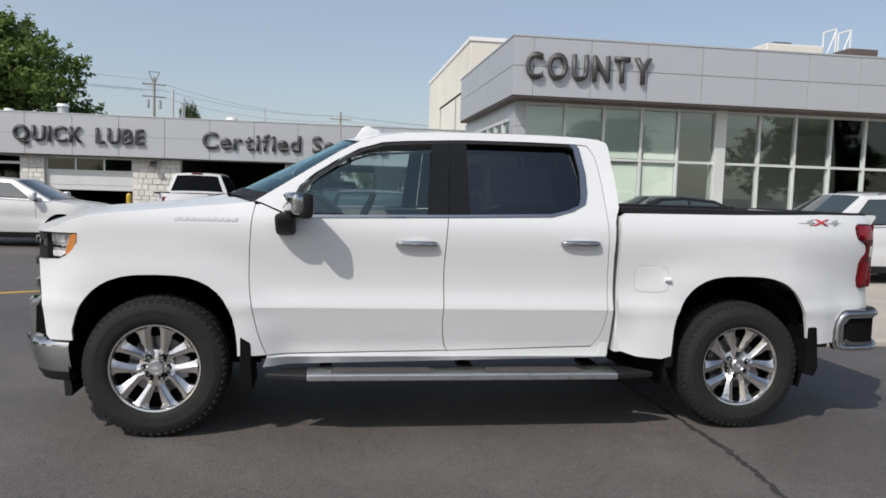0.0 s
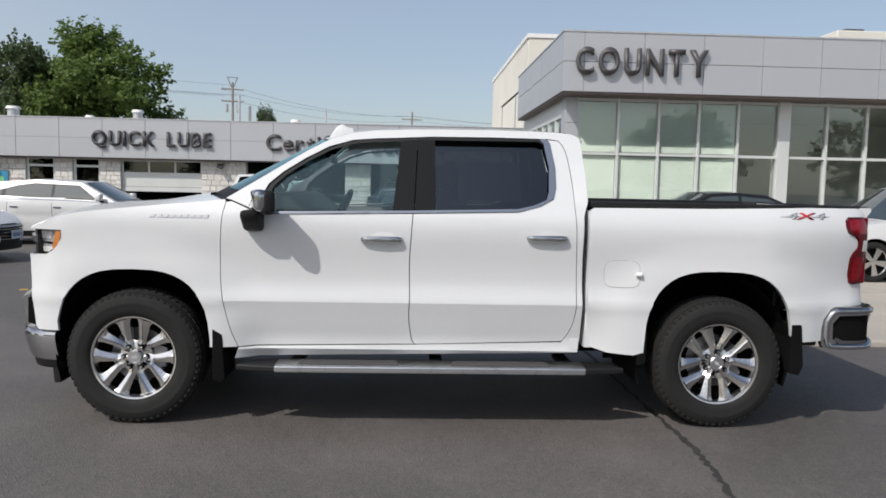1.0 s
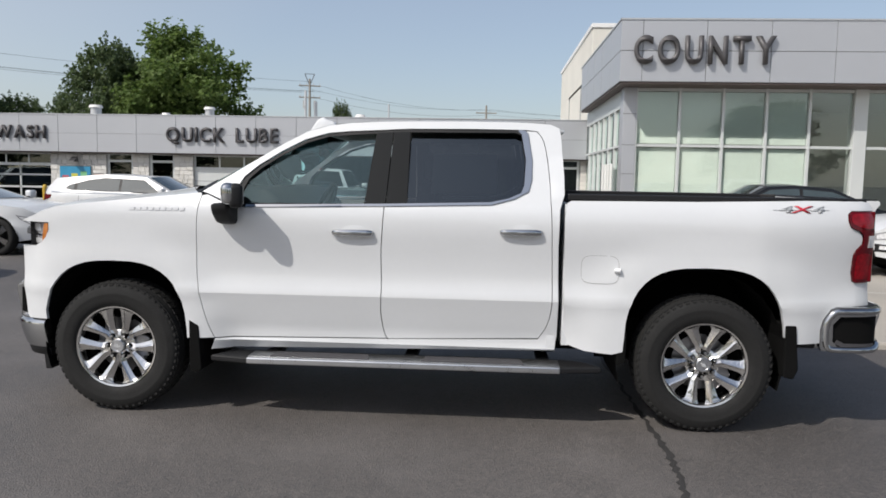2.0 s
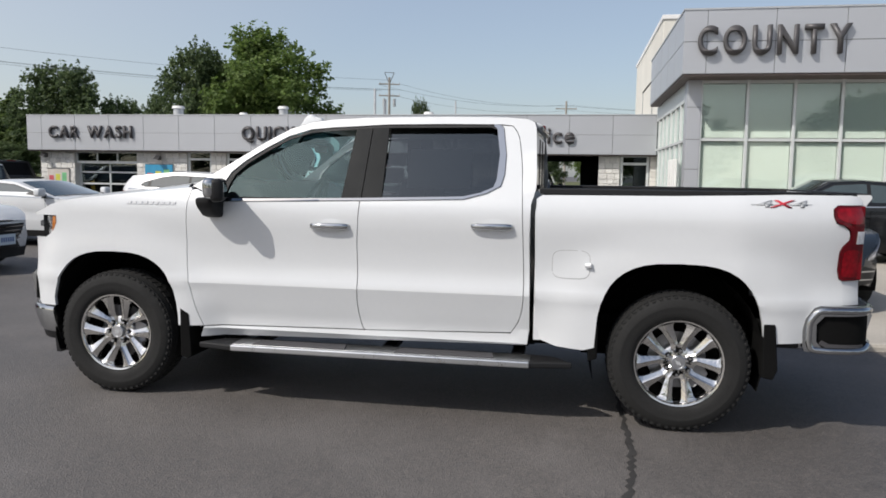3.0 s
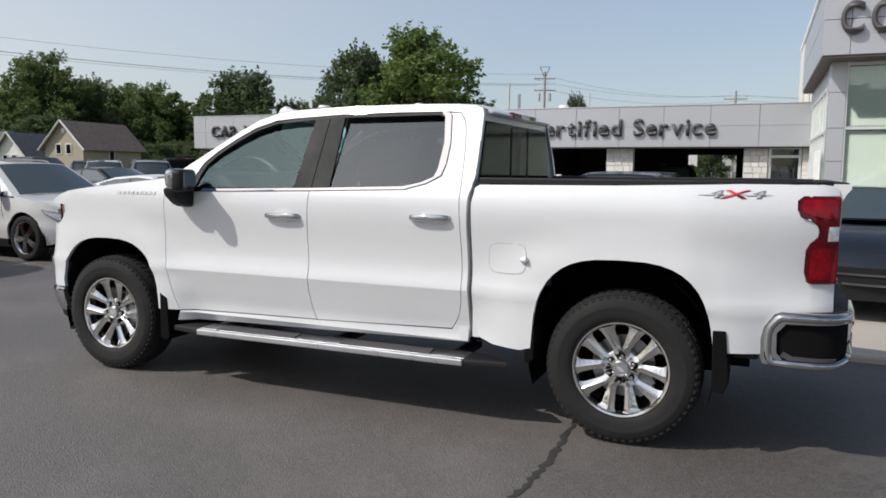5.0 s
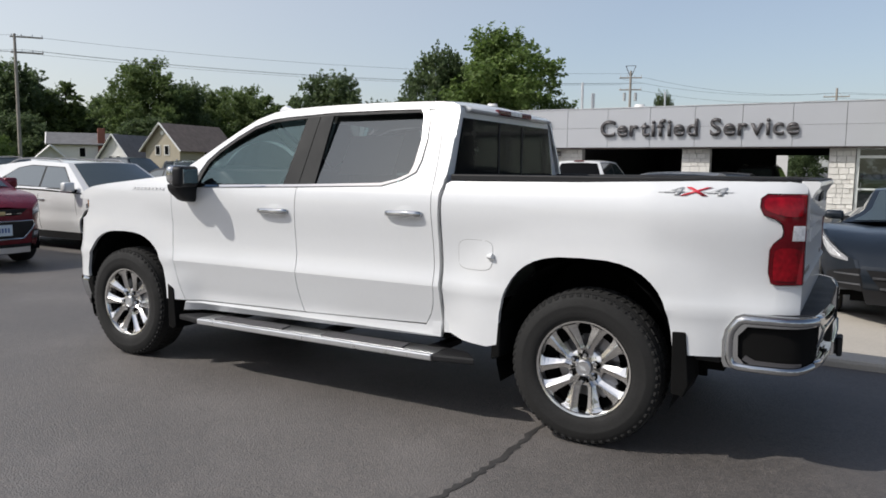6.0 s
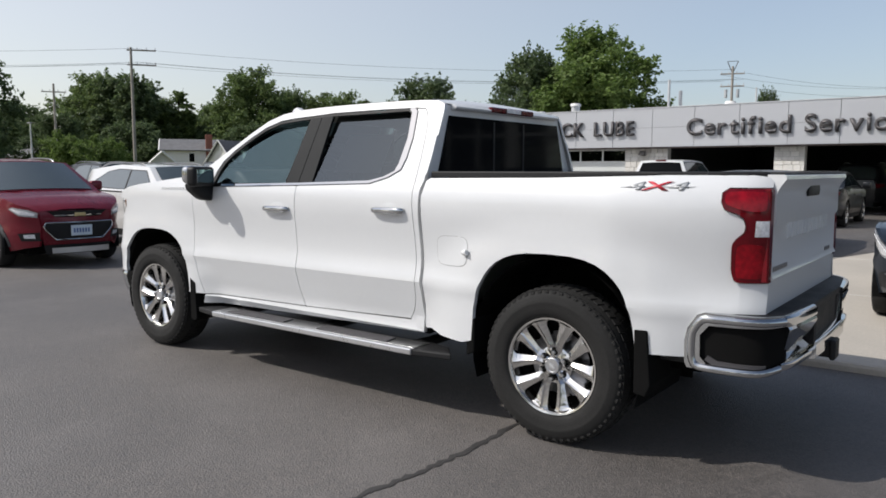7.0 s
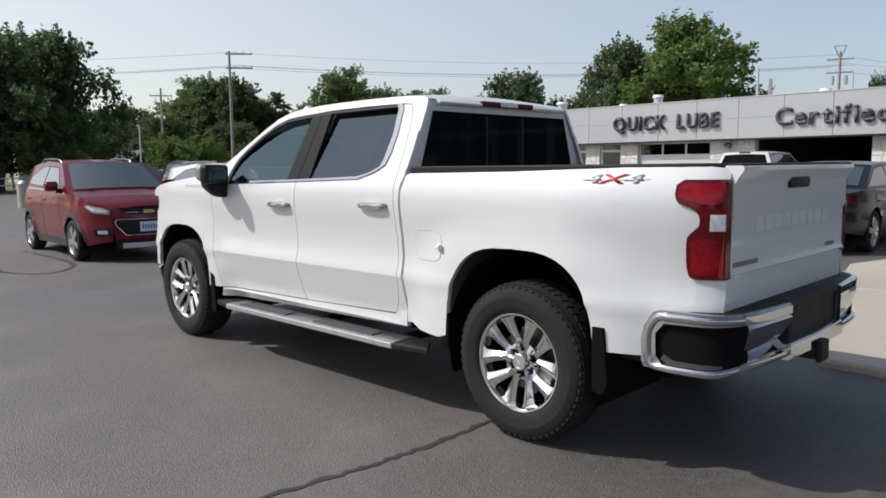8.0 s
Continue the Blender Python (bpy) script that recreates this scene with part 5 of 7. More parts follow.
# paper price sheet hanging behind the far rear window
part("window_sheet", skin([(2.06, 1.45), (2.47, 1.45), (2.47, 1.70), (2.06, 1.70)], lambda x, z: truck_side(x, z) - 0.022 - 0.11 * (z - 1.36), -1, 0.002, 0, 0.2, 0.1), M["trim_white"], truck, "pale paper price sheet behind the dark window")
part("cab_floor", box(0.62, -0.88, 0.46, 2.86, 0.88, 0.52), M["dark"], truck)
part("firewall", box(0.60, -0.88, 0.5, 0.64, 0.88, 1.36), M["dark"], truck)
for s in (-1, 1):
    part("door_card", box(0.66, min(s * 0.85, s * 0.88), 0.52, 2.80, max(s * 0.85, s * 0.88), 1.345), M["seat"], truck)

# cargo bed
for s in (-1, 1):
    part("bed_wall", box(2.93, min(s * 0.76, s * 0.79), 1.08, 4.66, max(s * 0.76, s * 0.79), 1.43), M["black_plastic"], truck, "dark inner bed wall")
    part("rail_cap", prism([(2.91, s * 0.77), (4.66, s * 0.77), (4.77, s * 0.70)] + [(x, s * (truck_side(x, 1.45) + 0.004)) for x in (4.77, 4.7, 4.6, 4.45, 4.3, 4.1, 3.6, 2.91)], 1.425, 1.462, "z", bevel=0.008), M["black_plastic"], truck, "black bed rail cap")
part("bed_floor", box(2.92, -0.79, 1.05, 4.74, 0.79, 1.08), M["black_plastic"], truck)
part("bed_front", box(2.893, -0.955, 0.52, 2.935, 0.955, 1.40), W, truck, "white front wall of the cargo bed")
# tailgate
gate_poly = [(4.795, 0.788), (4.795, 0.955), (4.812, 0.965), (4.80, 0.99), (4.798, 1.20), (4.812, 1.225), (4.81, 1.36), (4.826, 1.395), (4.85, 1.428), (4.848, 1.445), (4.838, 1.45), (4.76, 1.45), (4.75, 0.788)]
gate = part("tailgate", prism(gate_poly, -0.772, 0.772, "y"), W, truck, "white tailgate", auto=35)
for s in (-1, 1):
    part("gate_post", box(4.68, s * 0.70, 0.785, 4.79, s * 0.768, 1.43), W, truck)
part("gate_cap", box(4.755, -0.76, 1.449, 4.838, 0.76, 1.458, 0.003), M["black_plastic"], gate, "black tailgate cap")
part("gate_handle", prism([(-0.14, 1.335), (0.12, 1.335), (0.14, 1.36), (0.12, 1.395), (-0.12, 1.395), (-0.15, 1.37)], 4.80, 4.824, "x", bevel=0.006), M["black_plastic"], gate, "black tailgate handle", auto=40)
for i in range(9):
    y0 = -0.50 + i * 0.112
    part("raised_bar", box(4.79, y0, 1.135, 4.8065, y0 + 0.088, 1.255, 0.004), W, gate)
for i in range(9):
    y0 = -0.74 + i * 0.031
    part("name_bar", box(4.79, y0, 0.995, 4.805, y0 + 0.024, 1.018, 0.002), M["steel"], gate)
for y0 in (0.48, 0.53, 0.58):
    part("name_bar", box(4.79, y0, 0.995, 4.805, y0 + 0.036, 1.018, 0.002), M["steel"], gate)

# rear bumper
plan = [(4.50, -0.925), (4.60, -0.928), (4.72, -0.915), (4.81, -0.875), (4.865, -0.80), (4.895, -0.70), (4.92, -0.36)]
plan = smooth_poly(plan, 4)

def bumper_side(x, z):
    """Half width of the rear bumper's wrapped corners."""
    return lerp(x, (4.44, 4.60, 4.72, 4.78, 4.81, 4.84, 4.865, 4.885, 4.895), (0.925, 0.932, 0.92, 0.90, 0.882, 0.845, 0.80, 0.745, 0.70)) + 0.012


hoop = [(4.888, 0.800), (4.556, 0.804), (4.522, 0.790), (4.477, 0.722), (4.464, 0.66), (4.467, 0.556), (4.480, 0.530), (4.80, 0.528), (4.868, 0.548),
        (4.862, 0.566), (4.80, 0.550), (4.578, 0.552), (4.541, 0.592), (4.538, 0.694), (4.580, 0.744), (4.888, 0.750)]
hole = [(4.890, 0.755), (4.575, 0.749), (4.532, 0.697), (4.535, 0.588), (4.575, 0.546), (4.80, 0.545), (4.872, 0.560)]
bar = [(0.0, 0.748), (0.012, 0.752), (0.014, 0.768), (0.012, 0.79), (0.0, 0.80), (-0.04, 0.80), (-0.04, 0.748)]
bumper = part("rear_bumper", sweep(plan[17:], bar), M["chrome"], truck, "chrome rear bumper with black step corners", auto=40)
for sgn in (1, -1):
    way = (lambda line: line) if sgn > 0 else (lambda line: [(x, -y) for x, y in line][::-1])
    if sgn < 0:
        part("upper_bar", sweep(way(plan[17:]), bar), M["chrome"], bumper, auto=40)
    part("lower_bar", sweep(way(plan[16:]), [(0.0, 0.545), (0.010, 0.548), (0.012, 0.556), (0.010, 0.574), (0.0, 0.58), (-0.04, 0.58), (-0.04, 0.545)]), M["chrome"], bumper, auto=40)
    part("end_piece", skin(hoop, bumper_side, -sgn, 0.035, 0, 0.03, 0.03), M["chrome"], bumper, "chrome frame round the corner step")
    ring = smooth_poly([(4.872, 0.775), (4.80, 0.776), (4.70, 0.777), (4.60, 0.776), (4.555, 0.772), (4.525, 0.745), (4.502, 0.70), (4.498, 0.63), (4.503, 0.575), (4.525, 0.545), (4.58, 0.540), (4.70, 0.539), (4.80, 0.540), (4.862, 0.556)], 4)
    part("rolled_rim", pipe([(x, -sgn * (bumper_side(x, z) - 0.004), z) for x, z in ring], 0.020, 14), M["chrome"], bumper, auto=60)
    part("rear_panel", sweep(way(plan[-7:]), [(-0.03, 0.575), (-0.02, 0.583), (0.014, 0.735), (0.004, 0.75), (-0.04, 0.75), (-0.06, 0.575)]), M["chrome"], bumper, auto=40)
    c = part("corner_step", skin(hole, bumper_side, -sgn, 0.04, 0, 0.03, 0.04, -0.022), M["dark"], bumper, "black corner step insert")
    part("step_tread", skin([(4.56, 0.575), (4.60, 0.556), (4.82, 0.556), (4.82, 0.572), (4.62, 0.576), (4.575, 0.598)], bumper_side, -sgn, 0.02, 0, 0.03, 0.04, -0.012), M["tread_pad"], c)
part("centre_bar", sweep([(4.925, -0.38), (4.935, 0), (4.925, 0.38)], [(0.0, 0.525), (0.016, 0.535), (0.014, 0.60), (0.0, 0.61), (-0.05, 0.61), (-0.05, 0.525)]), M["chrome"], bumper, auto=40)
pad_plan = [(4.62, -0.90), (4.73, -0.89), (4.81, -0.845), (4.87, -0.77), (4.91, -0.4), (4.915, 0.4), (4.87, 0.77), (4.81, 0.845), (4.73, 0.89), (4.62, 0.90)]
part("step_pad", prism(pad_plan, 0.765, 0.803, "z", bevel=0.01), M["black_plastic"], bumper, "black plastic step pad", auto=40)
part("plate_recess", box(4.84, -0.36, 0.60, 4.90, 0.36, 0.80, 0.01), M["black_plastic"], bumper, "black licence plate recess")
for sgn in (-1, 1):
    part("recess_cheek", prism([(4.84, sgn * 0.36), (4.93, sgn * 0.36), (4.925, sgn * 0.38), (4.84, sgn * 0.38)], 0.60, 0.795, "z"), M["black_plastic"], bumper)
hitch = part("hitch_receiver", box(4.80, -0.045, 0.465, 4.965, 0.045, 0.555, 0.008), M["black_plastic"], truck, "black tow hitch receiver")
part("collar", box(4.945, -0.06, 0.455, 4.975, 0.06, 0.565, 0.008), M["black_plastic"], hitch)
part("crossbar", box(4.74, -0.16, 0.47, 4.80, 0.16, 0.53, 0.01), M["dark"], hitch)
for sgn in (-1, 1):
    part("rear_valance", box(4.33, sgn * 0.82, 0.535, 4.46, sgn * 0.90, 0.585, 0.01), M["black_plastic"], truck)

# front end
nose = [(-0.44, -0.955), (-0.56, -0.925), (-0.655, -0.86), (-0.71, -0.76), (-0.80, -0.55), (-0.86, 0.0), (-0.80, 0.55), (-0.71, 0.76), (-0.655, 0.86), (-0.56, 0.925), (-0.44, 0.955)]
nose = [(x, y) for x, y in smooth_poly(nose, 4)][::-1]
fb = part("front_bumper", sweep(nose, [(-0.035, 0.385), (-0.012, 0.41), (0.012, 0.49), (0.022, 0.545), (0.02, 0.568), (0.004, 0.585), (-0.04, 0.585), (-0.06, 0.385)]), M["chrome"], truck, "chrome front bumper", auto=40)
for sgn in (-1, 1):
    horn = smooth_poly([(-0.685, sgn * 0.80), (-0.71, sgn * 0.755), (-0.75, sgn * 0.66)], 4)
    horn = horn if sgn > 0 else horn[::-1]
    slot = prism([(-0.66, 0.62), (-0.595, 0.60), (-0.612, 0.84), (-0.655, 0.80)], sgn * 0.78, sgn * 0.866, "y")
    part("bumper_slot", slot, M["dark"], fb, "black air slot behind the bumper corner")
    face = [(-0.698, 0.57), (-0.70, 0.765), (-0.685, 0.795), (-0.618, 0.853), (-0.598, 0.85), (-0.632, 0.80), (-0.652, 0.76), (-0.652, 0.665), (-0.62, 0.61), (-0.595, 0.585), (-0.60, 0.57)]
    corner = prism(face, sgn * 0.77, sgn * 0.872, "y", bevel=0.008)
    for v in corner.verts:
        v.co.y -= sgn * 0.28 * max(0.0, 0.80 - v.co.z) * (abs(v.co.y) > 0.82)
    part("bumper_corner", corner, M["chrome"], fb, "chrome bumper corner")
    part("bumper_horn", sweep(horn, [(0.0, 0.57), (0.02, 0.575), (0.018, 0.79), (0.0, 0.81), (-0.05, 0.81), (-0.05, 0.57)]), M["chrome"], fb, auto=40)
part("lower_valance", sweep(nose, [(-0.05, 0.335), (-0.04, 0.345), (-0.03, 0.386), (-0.07, 0.386), (-0.07, 0.335)]), M["black_plastic"], truck, "black lower air dam", auto=40)
for sgn in (-1, 1):
    part("deflector", prism([(-0.50, 0.36), (-0.44, 0.36), (-0.45, 0.24), (-0.49, 0.24)], sgn * 0.70, sgn * 0.90, "y", bevel=0.005), M["black_plastic"], truck)
grille_plan = smooth_poly([(-0.60, 0.84), (-0.68, 0.70), (-0.76, 0.5), (-0.81, 0), (-0.76, -0.5), (-0.68, -0.70), (-0.60, -0.84)], 4)
grille = part("grille", sweep(grille_plan, [(0.0, 0.585), (0.0, 1.22), (-0.06, 1.22), (-0.06, 0.585)]), M["black_plastic"], truck, "black grille with chrome bars", auto=40)
for z in (0.72, 0.86, 1.0, 1.13):
    part("grille_bar", sweep(grille_plan, [(0.0, z), (0.02, z + 0.005), (0.02, z + 0.04), (0.0, z + 0.045), (-0.02, z + 0.045), (-0.02, z)]), M["chrome"] if z in (0.86, 1.13) else M["gloss_black"], grille, auto=40)

# underbody and frame
part("frame_rail", box(-0.6, -0.52, 0.40, 4.42, -0.42, 0.52), M["dark"], truck)
part("frame_rail", box(-0.6, 0.42, 0.40, 4.42, 0.52, 0.52), M["dark"], truck)
part("underbody", box(-0.55, -0.50, 0.52, 4.72, 0.50, 0.62), M["dark"], truck)
part("rear_axle", tube((3.745, -0.75, HUB), (3.745, 0.75, HUB), 0.055, None, 12), M["dark"], truck)
part("front_axle", tube((0, -0.75, HUB), (0, 0.75, HUB), 0.04, None, 12), M["dark"], truck)
part("fuel_tank", box(1.9, -0.42, 0.36, 2.9, -0.05, 0.52, 0.03), M["dark"], truck)
part("exhaust", tube((1.2, 0.25, 0.40), (4.2, 0.62, 0.45), 0.04, None, 10), M["steel"], truck)


def revolve(profile, n=48):
    """Turns a profile of (radius, y) about the y axis."""
    own = bmesh.new()
    rings = [[own.verts.new((r * math.cos(2 * math.pi * i / n), y, r * math.sin(2 * math.pi * i / n))) for i in range(n)] for r, y in profile]
    for a, b in zip(rings, rings[1:]):
        for i in range(n):
            own.faces.new((a[i], b[i], b[(i + 1) % n], a[(i + 1) % n]))
    bmesh.ops.recalc_face_normals(own, faces=own.faces)
    return own


def truck_wheel(parent, x, s, turn):
    """Five pairs of ridged bright spokes on a wide all-terrain tyre; s is the side that faces out."""
    hold = part("wheel", revolve([(0.268, s * -0.006), (0.264, s * 0.002), (0.254, s * -0.001), (0.246, s * -0.014), (0.240, s * -0.06), (0.236, s * -0.20), (0.262, s * -0.215)], 64), M["alloy"], parent, "bright ten-spoke alloy wheel", auto=40)
    hold.location = (x, s * 0.985, HUB)
    hold.rotation_euler = (0, radians(turn), 0)
    tyre = revolve([(0.262, s * -0.225), (0.30, s * -0.258), (0.375, s * -0.266), (0.406, s * -0.246), (0.4195, s * -0.20), (0.4225, s * -0.12), (0.4195, s * -0.045), (0.409, s * -0.016), (0.397, s * 0.000), (0.378, s * 0.012), (0.352, s * 0.018), (0.345, s * 0.020), (0.340, s * 0.0185), (0.318, s * 0.018), (0.290, s * 0.013), (0.270, s * 0.002), (0.266, s * -0.008)], 88)
    ty = part("tyre", tyre, M["rubber"], hold, "black all-terrain tyre", smooth=True)
    tread = bmesh.new()
    for i in range(58):
        for k, (ya, yb, off) in enumerate(((-0.236, -0.185, 0), (-0.18, -0.125, 0.5), (-0.12, -0.065, 0), (-0.06, -0.012, 0.5))):
            a = 2 * math.pi * (i + off) / 58
            b = box(-0.0175, min(s * ya, s * yb), 0.400, 0.0165, max(s * ya, s * yb), 0.4255 - (0.0115 if k == 3 or k == 0 else 0))
            bmesh.ops.transform(b, matrix=Matrix.Rotation(a, 4, "Y") @ Matrix.Rotation(0.18 * (1 if k % 2 else -1), 4, "Z"), verts=b.verts)
            tread = merge(tread, b)
        a = 2 * math.pi * (i + 0.5) / 58
        b = box(-0.013, min(s * -0.012, s * 0.0035), 0.386, 0.010, max(s * -0.012, s * 0.0035), 0.406, 0.003)
        bmesh.ops.transform(b, matrix=Matrix.Rotation(a, 4, "Y"), verts=b.verts)
        tread = merge(tread, b)
    part("tread_block", tread, M["rubber"], ty)
    part("barrel", revolve([(0.240, s * -0.10), (0.20, s * -0.15), (0.0, s * -0.155)], 40), M["dark"], hold)
    part("brake_disc", revolve([(0.17, s * -0.125), (0.175, s * -0.115), (0.0, s * -0.114)], 40), M["steel"], hold)
    cal = prism([(0.09, -0.09), (0.18, -0.07), (0.19, 0.05), (0.10, 0.09)], s * -0.12, s * -0.07, "y", bevel=0.008)
    part("caliper", cal, M["steel"], hold)
    for i in range(5):
        mid = math.pi / 2 + 2 * math.pi * i / 5
        c, e = Vector((math.cos(mid), 0, math.sin(mid))), Vector((-math.sin(mid), 0, math.cos(mid)))
        for d in (-1, 1):
            b = bmesh.new()
            rows = []
            # radius, edge by the narrow opening, edge by the wide one (an angle), ridge, height
            for r, vi, ao, ridge, up in ((0.050, 0.002, 36.0, 0.60, -0.034), (0.088, 0.008, 36.0, 0.62, -0.030), (0.112, 0.022, 35.5, 0.62, -0.026), (0.13, 0.0250, 32.0, 0.58, -0.022), (0.165, 0.0268, 29.0, 0.52, -0.016), (0.20, 0.0275, 26.8, 0.48, -0.010), (0.222, 0.0272, 26.0, 0.45, -0.006), (0.238, 0.0235, 27.2, 0.44, -0.003), (0.247, 0.017, 30.0, 0.43, -0.0015), (0.256, 0.004, 35.0, 0.42, -0.001)):
                inner = c * math.sqrt(r * r - vi * vi) + e * d * vi
                ang = mid + d * radians(ao)
                outer = Vector((math.cos(ang), 0, math.sin(ang))) * r
                top = inner.lerp(outer, ridge)
                low = Vector((0, s * (up - 0.055), 0))
                edge = Vector((0, s * (up - 0.016), 0))
                rows.append([b.verts.new(q) for q in (inner + low, inner + edge, inner.lerp(outer, ridge * 0.72) + Vector((0, s * (up - 0.007), 0)), top + Vector((0, s * up, 0)), top.lerp(outer, 0.25) + Vector((0, s * (up - 0.004), 0)), outer + edge, outer + low)])
            for q, r_ in zip(rows, rows[1:]):
                for k in range(6):
                    b.faces.new((q[k], r_[k], r_[k + 1], q[k + 1]))
            b.faces.new(rows[0])
            b.faces.new(rows[-1][::-1])
            bmesh.ops.recalc_face_normals(b, faces=b.faces)
            part("spoke", b, M["alloy"], hold)
    part("hub", revolve([(0.104, s * -0.09), (0.102, s * -0.052), (0.092, s * -0.046), (0.0, s * -0.044)], 30), M["alloy"], hold, auto=40)
    part("centre_cap", revolve([(0.046, s * -0.034), (0.044, s * -0.018), (0.040, s * -0.014), (0.034, s * -0.014), (0.032, s * -0.016), (0.0, s * -0.015)], 24), M["brushed"], hold, "round centre cap", auto=20)
    part("cap_mark", prism([(-0.022, -0.004), (-0.018, 0.006), (-0.006, 0.006), (-0.004, 0.011), (0.008, 0.011), (0.008, 0.005), (0.022, 0.004), (0.018, -0.006), (0.006, -0.006), (0.004, -0.011), (-0.008, -0.011), (-0.008, -0.005)], s * -0.016, s * -0.0125, "y"), M["badge_grey"], hold)
    for i in range(6):
        a = 2 * math.pi * i / 6
        p = Vector((0.074 * math.cos(a), 0, 0.074 * math.sin(a)))
        part("lug_pocket", tube(p + Vector((0, s * -0.05, 0)), p + Vector((0, s * -0.0285, 0)), 0.0155, None, 14), M["dark"], hold)
        part("lug_nut", tube(p + Vector((0, s * -0.034, 0)), p + Vector((0, s * -0.010, 0)), 0.0125, 0.010, 6), M["chrome"], hold)
    return hold


for x, s, turn in ((0.04, -1, 0), (3.768, -1, 36), (0.04, 1, 0), (3.768, 1, 20)):
    truck_wheel(truck, x, s, turn)

# ---------------- other cars ----------------
M["emblem"] = surf("pale_gold_emblem", (0.62, 0.50, 0.26), 0.3, 0.6, 0.05, 8, 90)
M["cladding"] = surf("grey_cladding", (0.06, 0.06, 0.062), 0.6, 0, 0.15, 5, 90, 0.001)
M["car_glass"] = surf("dark_car_window", (0.05, 0.066, 0.066), 0.03, 0, 0.1, 3, 30, 0, 1.0, 0, 1.0)


def small_wheel(parent, x, s, yo, r, spokes, turn=0):
    rr = r * 0.70
    hold = part("wheel", revolve([(rr, 0.0), (rr * 0.96, -s * 0.012), (rr * 0.90, -s * 0.05), (rr * 0.88, -s * 0.17)], 32), M["alloy"], parent, "bright alloy wheel", auto=50)
    hold.location = (x, s * yo, r)
    hold.rotation_euler = (0, radians(turn), 0)
    part("tyre", revolve([(rr, -s * 0.2), (r * 0.9, -s * 0.215), (r * 0.985, -s * 0.19), (r, -s * 0.1), (r * 0.985, -s * 0.015), (r * 0.92, s * 0.004), (r * 0.8, s * 0.006), (rr, -s * 0.006)], 40), M["rubber"], hold, "black tyre", smooth=True)
    part("brake_disc", revolve([(rr * 0.9, -s * 0.07), (rr * 0.6, -s * 0.08), (0.0, -s * 0.085)], 24), M["dark"], hold)
    for i in range(spokes):
        a = 2 * math.pi * i / spokes
        b = prism([(0.02, -0.028), (rr * 0.95, -0.055), (rr * 0.95, 0.055), (0.02, 0.028)], -s * 0.035, -s * 0.008, "y")
        bmesh.ops.transform(b, matrix=Matrix.Rotation(a, 4, "Y"), verts=b.verts)
        part("spoke", b, M["alloy"], hold)
    part("hub", revolve([(0.06, -s * 0.04), (0.055, -s * 0.006), (0.0, -s * 0.003)], 16), M["alloy"], hold)


STYLES = {
    # hood: front lip, its height, cowl; roof: windscreen top, high point, rear; tail: base of the rear glass
    "suv": dict(lip=0.80, cowl=(1.18, 1.02), top=(1.98, -0.05), rear=(0.42, -0.10), tail=(0.10, 1.10), belt=(1.01, 1.08), deck=0.0),
    "tall": dict(lip=0.91, cowl=(1.08, 1.12), top=(1.86, -0.05), rear=(0.42, -0.10), tail=(0.10, 1.17), belt=(1.09, 1.17), deck=0.0),
    "sedan": dict(lip=0.72, cowl=(1.35, 0.99), top=(2.2, -0.03), rear=(1.45, -0.05), tail=(0.62, 1.04), belt=(0.97, 1.03), deck=0.98),
    "sport": dict(lip=0.62, cowl=(1.55, 0.88), top=(2.35, -0.02), rear=(1.6, -0.03), tail=(0.5, 0.98), belt=(0.86, 0.96), deck=0.95),
    "pickup": dict(lip=0.98, cowl=(1.35, 1.18), top=(2.05, -0.04), rear=(2.02, -0.03), tail=(1.92, 1.16), belt=(1.15, 1.18), deck=1.14),
}


